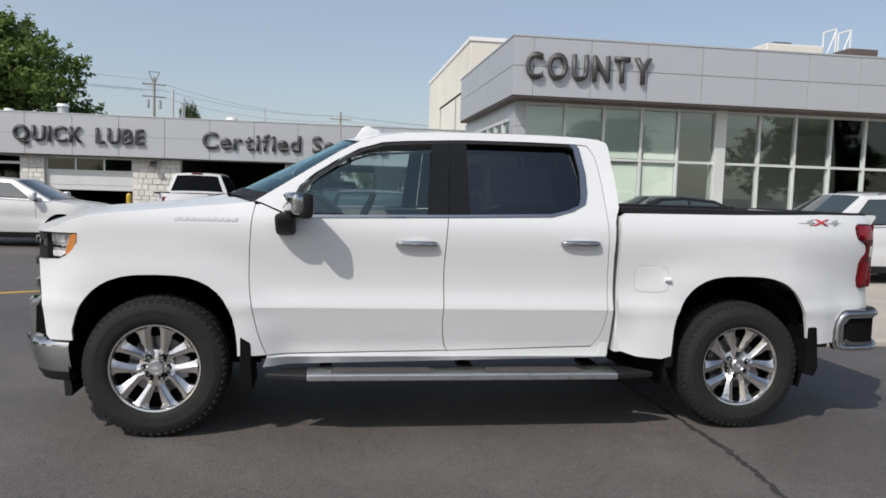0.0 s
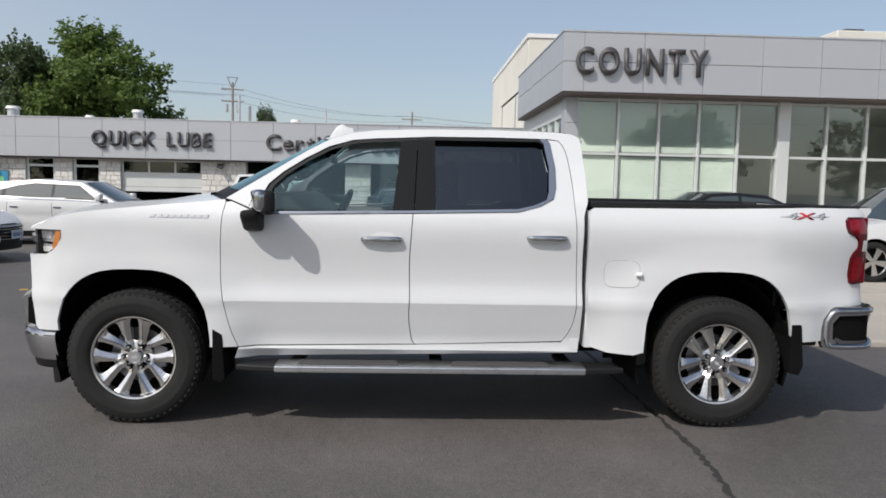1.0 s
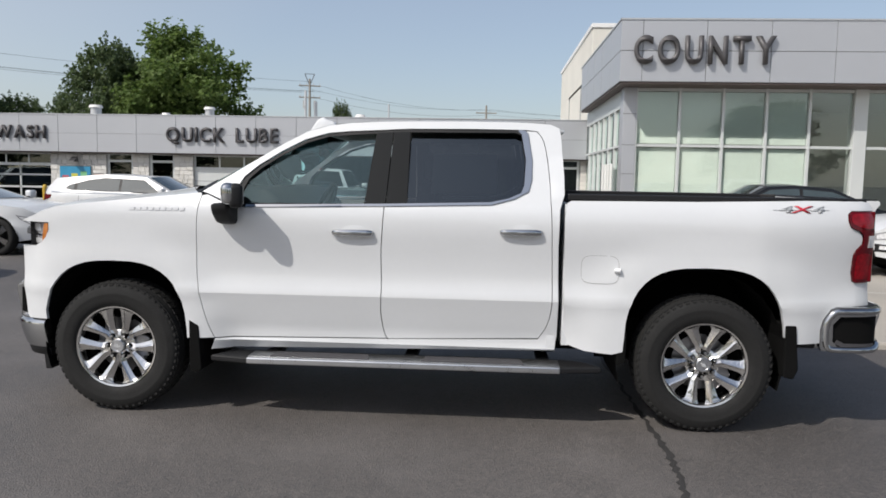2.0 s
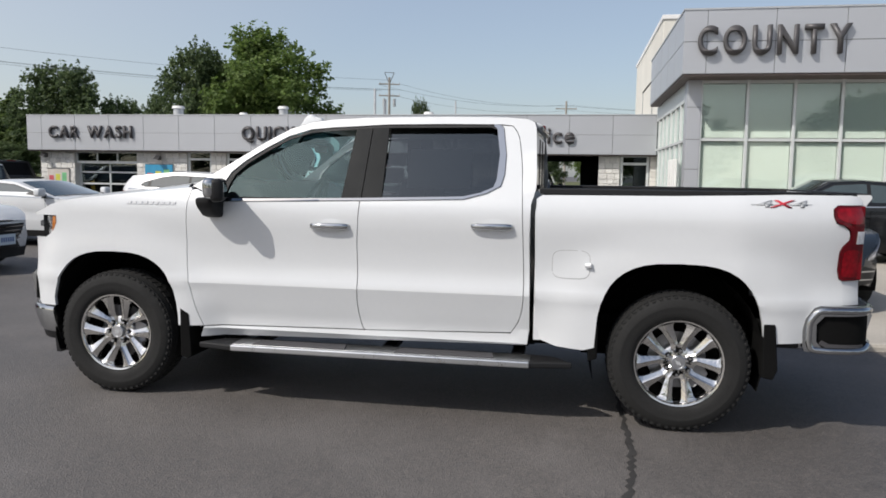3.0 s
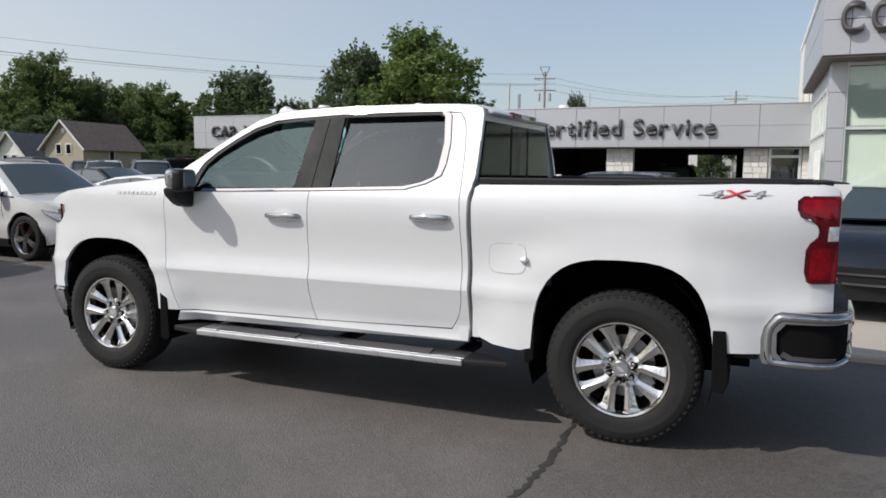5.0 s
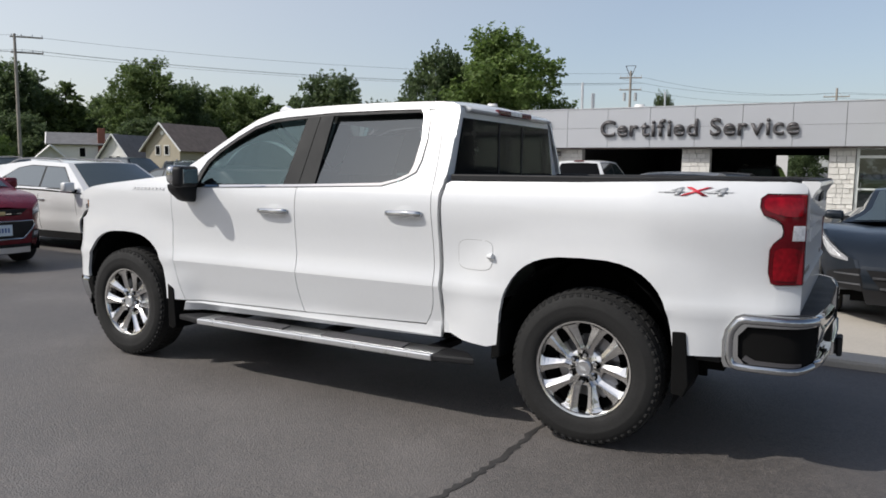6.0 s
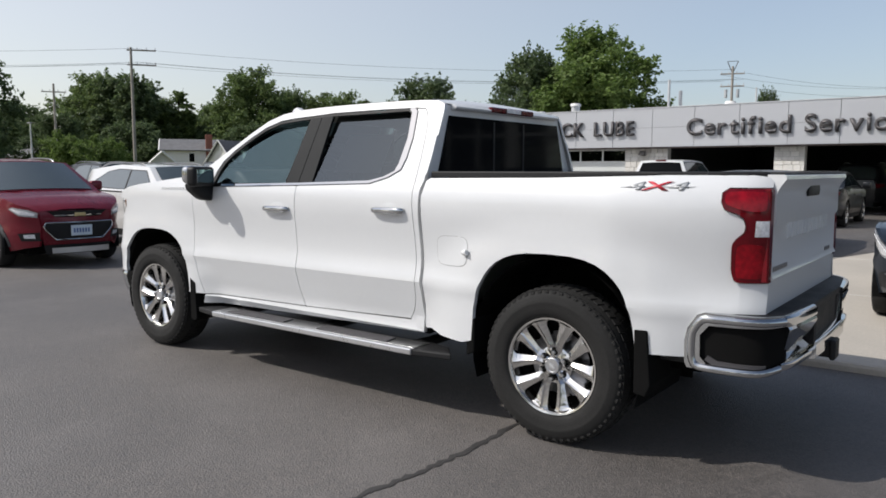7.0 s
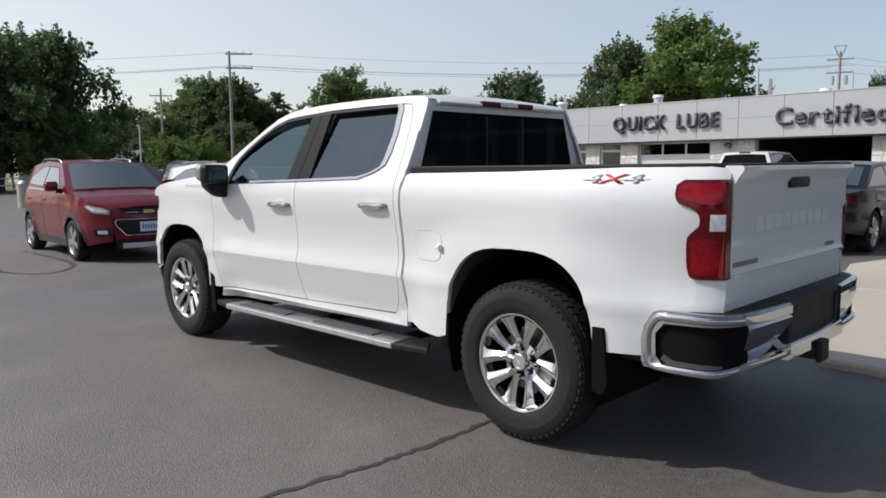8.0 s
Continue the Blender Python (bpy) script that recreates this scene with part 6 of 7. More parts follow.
def car(label, category, x, y, head, paint, style="suv", L=4.65, W=1.84, H=1.66, wb=2.72, r=0.345, spokes=5, group="parked cars", plate=True, rails=True, z=0.0, bars=4, name="car", chrome_grille=True, mouth=False, cladding=False):
    st = STYLES[style]
    c = thing(name, x, y, z, head, label, category, group)
    F, B = L / 2, -L / 2
    fa, ra = F - 0.93 * L / 4.65, F - 0.93 * L / 4.65 - wb
    cowl = (F - st["cowl"][0], st["cowl"][1])
    top = (F - st["top"][0], H + st["top"][1])
    rear = (B + st["rear"][0], H + st["rear"][1])
    if style == "pickup":
        rear = (top[0] - 1.75, H - 0.03)
        tail = (rear[0] - 0.12, st["tail"][1])
    else:
        tail = (B + st["tail"][0], st["tail"][1])
    belt0, belt1 = st["belt"]
    mid = ((top[0] + rear[0]) / 2 + 0.1, H)
    deck = st["deck"]

    def side(px, pz):
        v = W / 2 + lerp(pz, (0.2, 0.35, 0.55, 0.62, 0.8, 0.95, 1.1, 1.2), (-0.09, -0.05, -0.012, -0.03, 0.0, -0.005, -0.035, -0.06))
        if pz > belt1:
            v = W / 2 - 0.045 - 0.42 * (pz - belt1)
        if style == "sport" and pz > 0.80:
            # the cabin stands well in from the fenders
            v -= 1.9 * (min(pz, belt1) - 0.80) * min(1.0, max(0.0, (F - 0.95 - px) / 0.45))
        e = max(0.0, abs(px) - (F - 0.75))
        v -= 0.52 * e * e + (0.35 * max(0.0, abs(px) - (F - 0.22))) ** 1.0
        for ax in (fa, ra):
            d = math.hypot(px - ax, pz - r) / (r + 0.05)
            if pz < 0.95 and d < 1.35:
                v += 0.022 * max(0.0, 1 - max(0.0, d - 1) / 0.35)
        return v

    def ring(cx, up):
        out = [(cx + (r + 0.055) * math.cos(a), r + (r + 0.055) * math.sin(a)) for a in span(-0.15, math.pi + 0.15, 16)]
        return out
    hood = [(F - 0.02, st["lip"] - 0.06), (F - 0.10, st["lip"]), (F - 0.45, st["lip"] + 0.6 * (cowl[1] - st["lip"])), cowl]
    if style == "sport":
        # high fender crowns over the wheels
        hood = [(F - 0.02, 0.50), (F - 0.08, 0.62), (F - 0.28, 0.765), (F - 0.55, 0.865), (F - 0.90, 0.90), cowl]
    if style == "pickup":
        line_top = [(tail[0], belt1), (B + 0.02, belt1 + 0.0)]
        shut = [(B + 0.02, 0.42)]
    else:
        line_top = [(0.0, (belt0 + belt1) / 2 + 0.02), tail] + ([(B + 0.25, deck + 0.01), (B + 0.03, deck - 0.03)] if deck else []) + [(B + 0.02, 0.80)]
        shut = [(B + 0.05, 0.38)]
    base = 0.24
    for s in (-1, 1):
        poly = [(fa + r + 0.05, base + 0.02), (F - 0.06, base + 0.10), (F - 0.01, 0.5)] + hood + line_top + shut + [(ra - r - 0.05, base + 0.06)] + ring(ra, 0)[::-1] + [(ra + r + 0.05, base), (fa - r - 0.05, base)] + ring(fa, 0)[::-1]
        part("body_side", skin(poly, side, s, 0.03, 0, 0.16, 0.08), paint, c)
        # glasshouse
        if style == "pickup":
            green = [cowl, top, mid, rear, tail]
        else:
            green = [cowl, top, mid, rear, tail, (0.0, (belt0 + belt1) / 2 + 0.02)]
        part("cab_frame", skin(green, side, s, 0.03, 0, 0.3, 0.1), paint, c)
        pane = green
        if style in ("suv", "tall"):
            pane = [(cowl[0] - 0.22, belt0 - 0.01), (top[0] - 0.02, H - 0.07), (mid[0], H - 0.035), (rear[0] + 0.85, H - 0.085), (rear[0] + 0.36, belt1 + 0.20), (rear[0] + 0.22, belt1 + 0.06), (rear[0] + 0.45, belt1 - 0.005), (0.0, (belt0 + belt1) / 2 - 0.01)]
        part("window_surround", skin(inset_poly(pane, 0.045), side, s, 0.01, 0, 0.3, 0.1, 0.003), M["gloss_black"], c, "black window surround")
        inner = inset_poly(pane, 0.06)
        xb = (cowl[0] + top[0]) / 2 - 1.0
        def cut(poly2, xa, xb2):
            b = skin(poly2, side, s, 0.01, 0, 0.3, 0.1, 0.006)
            for px, no in ((xa, -1), (xb2, 1)):
                if px is not None:
                    bmesh.ops.bisect_plane(b, geom=b.verts[:] + b.edges[:] + b.faces[:], dist=1e-5, plane_co=(px, 0, 0), plane_no=(no, 0, 0), clear_outer=True)
            return b
        part("side_window", cut(inner, xb + 0.03, None), M["car_glass"], c, "dark side window")
        if style in ("suv", "tall"):
            xc = ra - 0.02
            part("side_window", cut(inner, xc + 0.03, xb - 0.03), M["car_glass"], c, "dark side window")
            part("side_window", cut(inner, None, xc - 0.05), M["car_glass"], c, "dark side window")
        else:
            part("side_window", cut(inner, None, xb - 0.03), M["car_glass"], c, "dark side window")
        trim = [(F - 1.15, belt0 - 0.015), (0.0, (belt0 + belt1) / 2 - 0.012), (tail[0] + 0.25, belt1 - 0.02), (tail[0] + 0.25, belt1), (0.0, (belt0 + belt1) / 2 + 0.01), (F - 1.15, belt0 + 0.005)]
        part("belt_trim", skin(trim, side, s, 0.008, 0, 0.3, 0.2, 0.006), M["chrome"], c)
        # sills, lamps, handles, seams, mirrors
        sill = [(ra + r + 0.05, 0.20), (fa - r - 0.05, 0.20), (fa - r - 0.05, 0.33), (ra + r + 0.05, 0.33)]
        part("sill", skin(sill, side, s, 0.05, 0, 0.3, 0.1, 0.008), M["cladding"] if cladding else M["black_plastic"], c)
        hl = [(F - 0.02, st["lip"] - 0.20), (F - 0.32, st["lip"] - 0.15), (F - 0.50, st["lip"] - 0.04), (F - 0.55, st["lip"] + 0.03), (F - 0.12, st["lip"] - 0.05), (F - 0.015, st["lip"] - 0.09)]
        if style == "sport":
            hl = [(F - 0.12, 0.60), (F - 0.34, 0.62), (F - 0.50, 0.70), (F - 0.60, 0.845), (F - 0.46, 0.81), (F - 0.26, 0.72), (F - 0.125, 0.63)]
        if mouth:
            hl = [(F - 0.03, st["lip"] - 0.145), (F - 0.20, st["lip"] - 0.12), (F - 0.36, st["lip"] - 0.02), (F - 0.30, st["lip"] + 0.005), (F - 0.12, st["lip"] - 0.03), (F - 0.02, st["lip"] - 0.075)]
        lamp = part("headlight", skin(hl, side, s, 0.04, 0, 0.08, 0.05, 0.008), M["lamp_cell"], c, "clear swept headlight")
        part("reflector", skin(inset_poly(hl, 0.022), side, s, 0.01, 0, 0.06, 0.04, 0.012), M["clear_lens"], lamp)
        if style == "sport":
            # the inlet's black also stands for the shade low on the nose
            inlet = part("side_inlet", skin([(F - 0.02, 0.33), (F - 0.42, 0.34), (F - 0.40, 0.46), (F - 0.02, 0.545)], side, s, 0.03, 0, 0.08, 0.05, 0.006), M["gloss_black"], c, "black corner air inlet")
            for za in (0.385, 0.475):
                part("bright_blade", skin([(F - 0.02, za), (F - 0.24, za - 0.01), (F - 0.24, za + 0.004), (F - 0.02, za + 0.018)], side, s, 0.012, 0, 0.08, 0.05, 0.014), M["chrome"], inlet)
        else:
            fog = [(F - 0.03, 0.42), (F - 0.22, 0.42), (F - 0.25, 0.53), (F - 0.02, 0.55)]
            fg = part("fog_lamp", skin(fog, side, s, 0.03, 0, 0.08, 0.05, 0.006), M["black_plastic"], c)
            part("lens", skin([(F - 0.07, 0.46), (F - 0.18, 0.46), (F - 0.18, 0.515), (F - 0.07, 0.52)], side, s, 0.02, 0, 0.08, 0.05, 0.011), M["clear_lens"], fg)
        tz = deck - 0.02 if deck and style != "pickup" else 1.02
        tl = [(B + 0.015, tz - 0.16), (B + 0.30, tz - 0.10), (B + 0.34, tz - 0.02), (B + 0.015, tz)]
        if style == "pickup":
            tl = [(B + 0.015, 0.75), (B + 0.12, 0.75), (B + 0.12, 1.08), (B + 0.015, 1.08)]
        part("tail_lamp", skin(tl, side, s, 0.04, 0, 0.08, 0.05, 0.01), M["red_lens"], c, "red tail lamp")
        for hx in (xb + 0.12, xb - 0.85):
            hz = belt0 - 0.13
            yy = side(hx, hz)
            part("handle", box(hx - 0.09, min(s * yy, s * (yy + 0.028)), hz - 0.012, hx + 0.09, max(s * yy, s * (yy + 0.028)), hz + 0.012, 0.006), M["chrome"] if style == "suv" else paint, c)
        for sx in (xb, F - 1.45, xb - 1.0):
            part("door_seam", skin([(sx - 0.004, 0.36), (sx + 0.004, 0.36), (sx + 0.004, belt0 - 0.03), (sx - 0.004, belt0 - 0.03)], side, s, 0.002, 0, 0.3, 0.08, 0.0015), M["dark"], c)
        mx, mz = F - (2.05 if style == "sport" else 1.48), belt0 + 0.03
        my = side(mx, mz) - (0.02 if style == "sport" else 0.0)
        mtop = 0.10 if style == "sport" else 0.16
        mr = part("door_mirror", box(mx - 0.06, min(s * (my + 0.03), s * (my + 0.23)), mz, mx + 0.08, max(s * (my + 0.03), s * (my + 0.23)), mz + mtop, 0.035, seg=2), paint, c, auto=60)
        part("mirror_arm", box(mx - 0.02, min(s * (my - 0.03), s * (my + 0.06)), mz - 0.03, mx + 0.05, max(s * (my - 0.03), s * (my + 0.06)), mz + 0.04, 0.01), M["black_plastic"], mr)
        if rails and style in ("suv", "tall"):
            pts = smooth_poly([(top[0] - 0.30, H - 0.035), (top[0] - 0.5, H + 0.02), (mid[0] - 0.4, H + 0.035), (rear[0] + 0.55, H + 0.0), (rear[0] + 0.35, H - 0.06)], 4)
            part("roof_rail", pipe([(p[0], s * (side(p[0], H) - 0.06), p[1]) for p in pts], 0.016), M["steel"], c)
        if cladding:
            for ax in (fa, ra):
                lip = [(ax + (r + 0.05) * math.cos(a), r + (r + 0.05) * math.sin(a)) for a in span(0.0, math.pi, 14)]
                lip += [(ax + (r + 0.105) * math.cos(a), r + (r + 0.105) * math.sin(a)) for a in span(math.pi, 0.0, 14)]
                part("arch_trim", skin(lip, side, s, 0.02, 0, 0.12, 0.08, 0.007), M["cladding"], c, "grey plastic arch trim")
        for ax in (fa, ra):
            small_wheel(c, ax, s, W / 2 - 0.015, r, spokes, 20 * ax)
            well = net(span(-0.3, math.pi + 0.3, 14), [W / 2 - 0.35, W / 2 - 0.03], lambda a, d: (ax + (r + 0.07) * math.cos(a), s * d, r + (r + 0.07) * math.sin(a)))
            part("wheel_liner", well, M["dark"], c)
            part("wheel_liner", box(ax - r - 0.08, min(s * (W / 2 - 0.36), s * (W / 2 - 0.34)), 0.2, ax + r + 0.08, max(s * (W / 2 - 0.36), s * (W / 2 - 0.34)), 2 * r + 0.1), M["dark"], c)
    part("underbody", box(B + 0.3, -W / 2 + 0.3, 0.2, F - 0.3, W / 2 - 0.3, 0.5), M["dark"], c)
    # hood, roof, screens, ends
    hx_, hz_ = [p[0] for p in hood][::-1], [p[1] for p in hood][::-1]

    def hood_pt(px, v):
        zz = lerp(px, hx_, hz_)
        return (px + 0.05 * (1 - v * v) * (px > F - 0.5), v * side(px, zz), zz + (-0.03 if style == "sport" else 0.035) * (1 - abs(v) ** 2.5) - 0.01 * math.exp(-((abs(v) - 0.6) / 0.1) ** 2))
    part("hood", net(span(cowl[0], F - 0.02, 12), span(-1, 1, 14), hood_pt), paint, c, smooth=True)

    def strip(p, q, bow, over):
        def f(u, v):
            px, pz = p[0] + (q[0] - p[0]) * u, p[1] + (q[1] - p[1]) * u
            return (px + bow * (1 - v * v), v * (side(px, pz) - 0.0), pz + over * (1 - abs(v) ** 2.5))
        return f
    part("screen_frame", net(span(0, 1, 5), span(-1, 1, 12), strip(cowl, top, 0.10, 0.03)), paint, c, smooth=True)
    lift = lambda g: (lambda u, v: tuple(Vector(g(u, v)) + Vector((0.006, 0, 0.006))))
    part("windscreen", net(span(0.03, 0.96, 5), span(-0.88, 0.88, 12), lift(strip(cowl, top, 0.10, 0.03))), M["car_glass"], c, "dark raked windscreen", smooth=True)

    def roof_pt(u, v):
        px = top[0] + (rear[0] - top[0]) * u
        pz = lerp(px, (rear[0], mid[0], top[0]), (rear[1], mid[1], top[1]))
        return (px + 0.10 * (1 - v * v) * (1 - u), v * side(px, pz), pz + 0.03 * (1 - abs(v) ** 2.5))
    part("roof", net(span(0, 1, 8), span(-1, 1, 12), roof_pt), paint, c, smooth=True)
    part("screen_frame", net(span(0, 1, 4), span(-1, 1, 12), strip(rear, tail, -0.04, 0.03)), paint, c, smooth=True)
    sink = lambda g: (lambda u, v: tuple(Vector(g(u, v)) + Vector((-0.007, 0, 0.005))))
    part("rear_screen", net(span(0.12, 0.90, 4), span(-0.86, 0.86, 12), sink(strip(rear, tail, -0.04, 0.03))), M["rear_glass"] if style == "pickup" else M["car_glass"], c, "dark rear window", smooth=True)
    if deck:
        ends = [tail, (B + 0.03, deck - 0.03)]
        if style == "pickup":
            part("bed", box(B + 0.05, -W / 2 + 0.12, 0.6, tail[0], W / 2 - 0.12, 0.8), M["black_plastic"], c)
            for s in (-1, 1):
                part("bed_rail", box(B + 0.05, min(s * (W / 2 - 0.16), s * (W / 2 - 0.045)), belt1 - 0.02, tail[0], max(s * (W / 2 - 0.16), s * (W / 2 - 0.045)), belt1 + 0.025, 0.01), M["black_plastic"], c)
            part("cab_back", prism([(-W / 2 + 0.08, 0.5), (W / 2 - 0.08, 0.5), (W / 2 - 0.08, tail[1]), (-W / 2 + 0.08, tail[1])], tail[0] - 0.03, tail[0] + 0.02, "x"), paint, c)
            part("brake_lamp", box(rear[0] - 0.06, -0.16, H - 0.035, rear[0] + 0.01, 0.16, H + 0.01, 0.006), M["red_lens"], c, "red high brake lamp")
        else:
            part("boot_lid", net(span(0, 1, 4), span(-1, 1, 12), strip(tail, (B + 0.03, deck - 0.03), -0.03, 0.025)), paint, c, smooth=True)
    for fr, z0, z1 in ((1, 0.30, st["lip"] - 0.05), (-1, 0.36, belt1 if style == "pickup" else (deck - 0.03 if deck else 1.15))):
        ex = F - 0.01 if fr > 0 else B + 0.03

        def end_pt(w, v):
            w1 = side(ex, w)
            return (ex + fr * (0.07 * (1 - v * v) + 0.025 * math.sin(min(1, max(0, (w - z0) / (z1 - z0))) * math.pi)), v * w1, w)
        part("front_fascia" if fr > 0 else "rear_fascia", net(span(z0, z1, 6), span(-1, 1, 12), end_pt), paint, c, smooth=True)

        def low_pt(w, v):
            q = end_pt(w, v)
            return (q[0] + fr * 0.012, q[1] * 1.02, w)
        part("lower_lip", net(span(0.22, 0.36, 2), span(-1, 1, 10), low_pt), M["black_plastic"], c, "black lower bumper", smooth=True)
    # sport: black grille drawn nearly full width, painting in the shade under the lamps
    gw = side(F - 0.01, 0.6) * (0.93 if style == "sport" else 0.86)
    gz1 = st["lip"] - (0.05 if mouth else 0.08)
    gz0 = gz1 - (0.09 if mouth else 0.19 if style == "sport" else 0.24)
    gr = part("grille", net(span(gz0, gz1, 3), span(-1, 1, 10), lambda w, v: (F + 0.045 + 0.07 * (1 - v * v), v * gw * (0.75 + 0.25 * (w - gz0) / (gz1 - gz0)), w)), M["gloss_black"], c, "black grille with bright bars")
    for i in range(bars):
        zz = gz0 + (gz1 - gz0) * (i + 0.15) / bars
        g2 = sweep([(F + 0.05 + 0.07 * (1 - v * v), v * gw * (0.75 + 0.25 * (zz - gz0) / (gz1 - gz0))) for v in span(-1, 1, 8)], [(0.0, zz), (0.012, zz + 0.004), (0.012, zz + 0.018), (0.0, zz + 0.022), (-0.01, zz + 0.022), (-0.01, zz)])
        part("grille_bar", g2, M["chrome"] if chrome_grille else M["steel"], gr)
    if mouth:
        # wide lower mouth with a bright rim, over a silver skid plate
        bulge = lambda v: F + 0.075 + 0.07 * (1 - v * v)
        shape = lambda w: gw * lerp(w, (0.44, 0.58, 0.64, 0.69), (0.80, 1.10, 1.17, 1.10))
        mo = part("mouth", net(span(0.44, 0.69, 6), span(-1, 1, 10), lambda w, v: (bulge(v), v * shape(w), w)), M["black_plastic"], c, "wide black lower grille")
        edge = [(bulge(v) + 0.008, v * shape(0.44), 0.44) for v in span(-1, 1, 8)] + [(bulge(1) + 0.008, shape(w), w) for w in span(0.44, 0.69, 6)[1:-1]] + [(bulge(v) + 0.008, v * shape(0.69), 0.69) for v in span(1, -1, 8)] + [(bulge(1) + 0.008, -shape(w), w) for w in span(0.69, 0.44, 6)[1:]]
        part("mouth_rim", pipe(edge, 0.012), M["chrome"], mo)
        part("skid_plate", net(span(0.24, 0.32, 2), span(-0.8, 0.8, 8), lambda w, v: (bulge(v) + 0.01, v * gw * 1.2, w)), M["brushed"], c, "silver skid plate")
        part("emblem", box(F + 0.115, -0.08, gz1 - 0.085, F + 0.14, 0.08, gz1 - 0.03, 0.008), M["emblem"], gr, "pale gold emblem bar")
    elif style != "pickup":
        intake = net(span(0.36, 0.47, 2), span(-1, 1, 10), lambda w, v: (F + 0.035 + 0.07 * (1 - v * v), v * gw * 0.8, w))
        part("air_intake", intake, M["black_plastic"], c)
    if plate:
        for ex, dx, pz in ((F + 0.15, 0.01, 0.49 if mouth else 0.42), (B - 0.075, -0.01, 0.72)):
            pl = part("number_plate", box(min(ex, ex + dx), -0.155, pz, max(ex, ex + dx), 0.155, pz + 0.155, 0.002), M["plate"], c, "pale number plate")
            for i in range(6):
                part("plate_bar", box(min(ex + dx, ex + dx * 1.3), -0.12 + i * 0.042, pz + 0.045, max(ex + dx, ex + dx * 1.3), -0.095 + i * 0.042, pz + 0.11), M["ink"], pl)
    return c


car("dark red compact crossover parked on asphalt", "car", -7.68, 1.26, -3, M["red_paint"], "tall", L=4.25, W=1.78, H=1.63, wb=2.55, r=0.335, bars=1, mouth=True, cladding=True)
car("white crossover with roof rails parked beside the red one", "car", -7.6, 4.1, -2, M["pearl_paint"], L=4.75, W=1.84, H=1.57, wb=2.86, r=0.36, plate=True)
car("white sedan parked in the row of cars", "car", -8.0, 8.3, 0, M["white_paint"], "sedan", L=4.7, W=1.82, H=1.30, wb=2.75)
car("white crossover standing before the quick lube bays", "car", -6.2, 12.6, 0, M["pearl_paint"], L=4.65, W=1.84, H=1.50, rails=False)
car("white pickup parked facing the service bay", "pickup truck", -3.15, 19.6, 90, M["white_paint"], "pickup", L=5.5, W=1.94, H=1.80, wb=3.4, r=0.38, rails=False, name="parked_pickup")
car("black sedan parked on the concrete apron", "car", 7.8, 9.4, 180, M["black_paint"], "sedan", L=4.8, W=1.85, H=1.46, wb=2.8, z=0.07)
car("white crossover parked on the concrete apron", "car", 10.95, 7.4, 180, M["white_paint"], L=4.65, W=1.85, H=1.64, z=0.07)
car("dark blue-grey sports car on the concrete apron", "car", 5.6, 5.3, 270, M["navy_paint"], "sport", L=4.5, W=1.88, H=1.24, wb=2.71, r=0.34, z=0.07, plate=False, name="sports_car", chrome_grille=False, bars=2)
car("black sedan standing before the service bay", "car", 1.85, 10.8, 90, M["black_paint"], "sedan", L=4.8, W=1.85, H=1.46, wb=2.8)
far = [(-28.6, 24.2, 138, "black_paint", "suv"), (-18.8, 18.6, 138, "navy_paint", "suv"), (-21.6, 18.9, 138, "grey_paint", "suv"), (-21.3, 23.1, 138, "black_paint", "pickup"), (-13.6, 11.9, 0, "black_paint", "sedan"), (-23.5, 14.0, 0, "silver_paint", "suv"),
       (-21.5, 10.5, 0, "black_paint", "suv"), (-27.0, 19.8, 0, "navy_paint", "pickup"), (-33, 10.6, 0, "silver_paint", "sedan"), (-35, 13.8, 0, "grey_paint", "suv"), (-37.5, 17.0, 0, "silver_paint", "sedan"), (-40, 20.4, 0, "pearl_paint", "suv"),
       (-33.0, 24, 0, "black_paint", "suv"), (1.4, 18.8, 90, "black_paint", "sedan"), (1.3, 28.0, 90, "black_paint", "suv")]
words = {"black_paint": "black", "navy_paint": "dark blue", "grey_paint": "dark grey", "silver_paint": "silver", "pearl_paint": "white"}
kinds = {"suv": "crossover", "sedan": "sedan", "pickup": "pickup truck"}
built = {}
for x, y, head, col, style in far:
    if (col, style) in built:
        copy_thing(built[col, style], pose(x, y, 0, 0, 0, head))
        continue
    k = dict(L=5.6, W=1.98, H=1.88, wb=3.6, r=0.39) if style == "pickup" else dict(H=1.74, L=4.8, W=1.9) if style == "suv" else dict(H=1.45)
    built[col, style] = car(f"{words[col]} {kinds[style]} parked in the far row", "pickup truck" if style == "pickup" else "car", x, y, head, M[col], style, group="far parked cars", rails=style == "suv", **k)

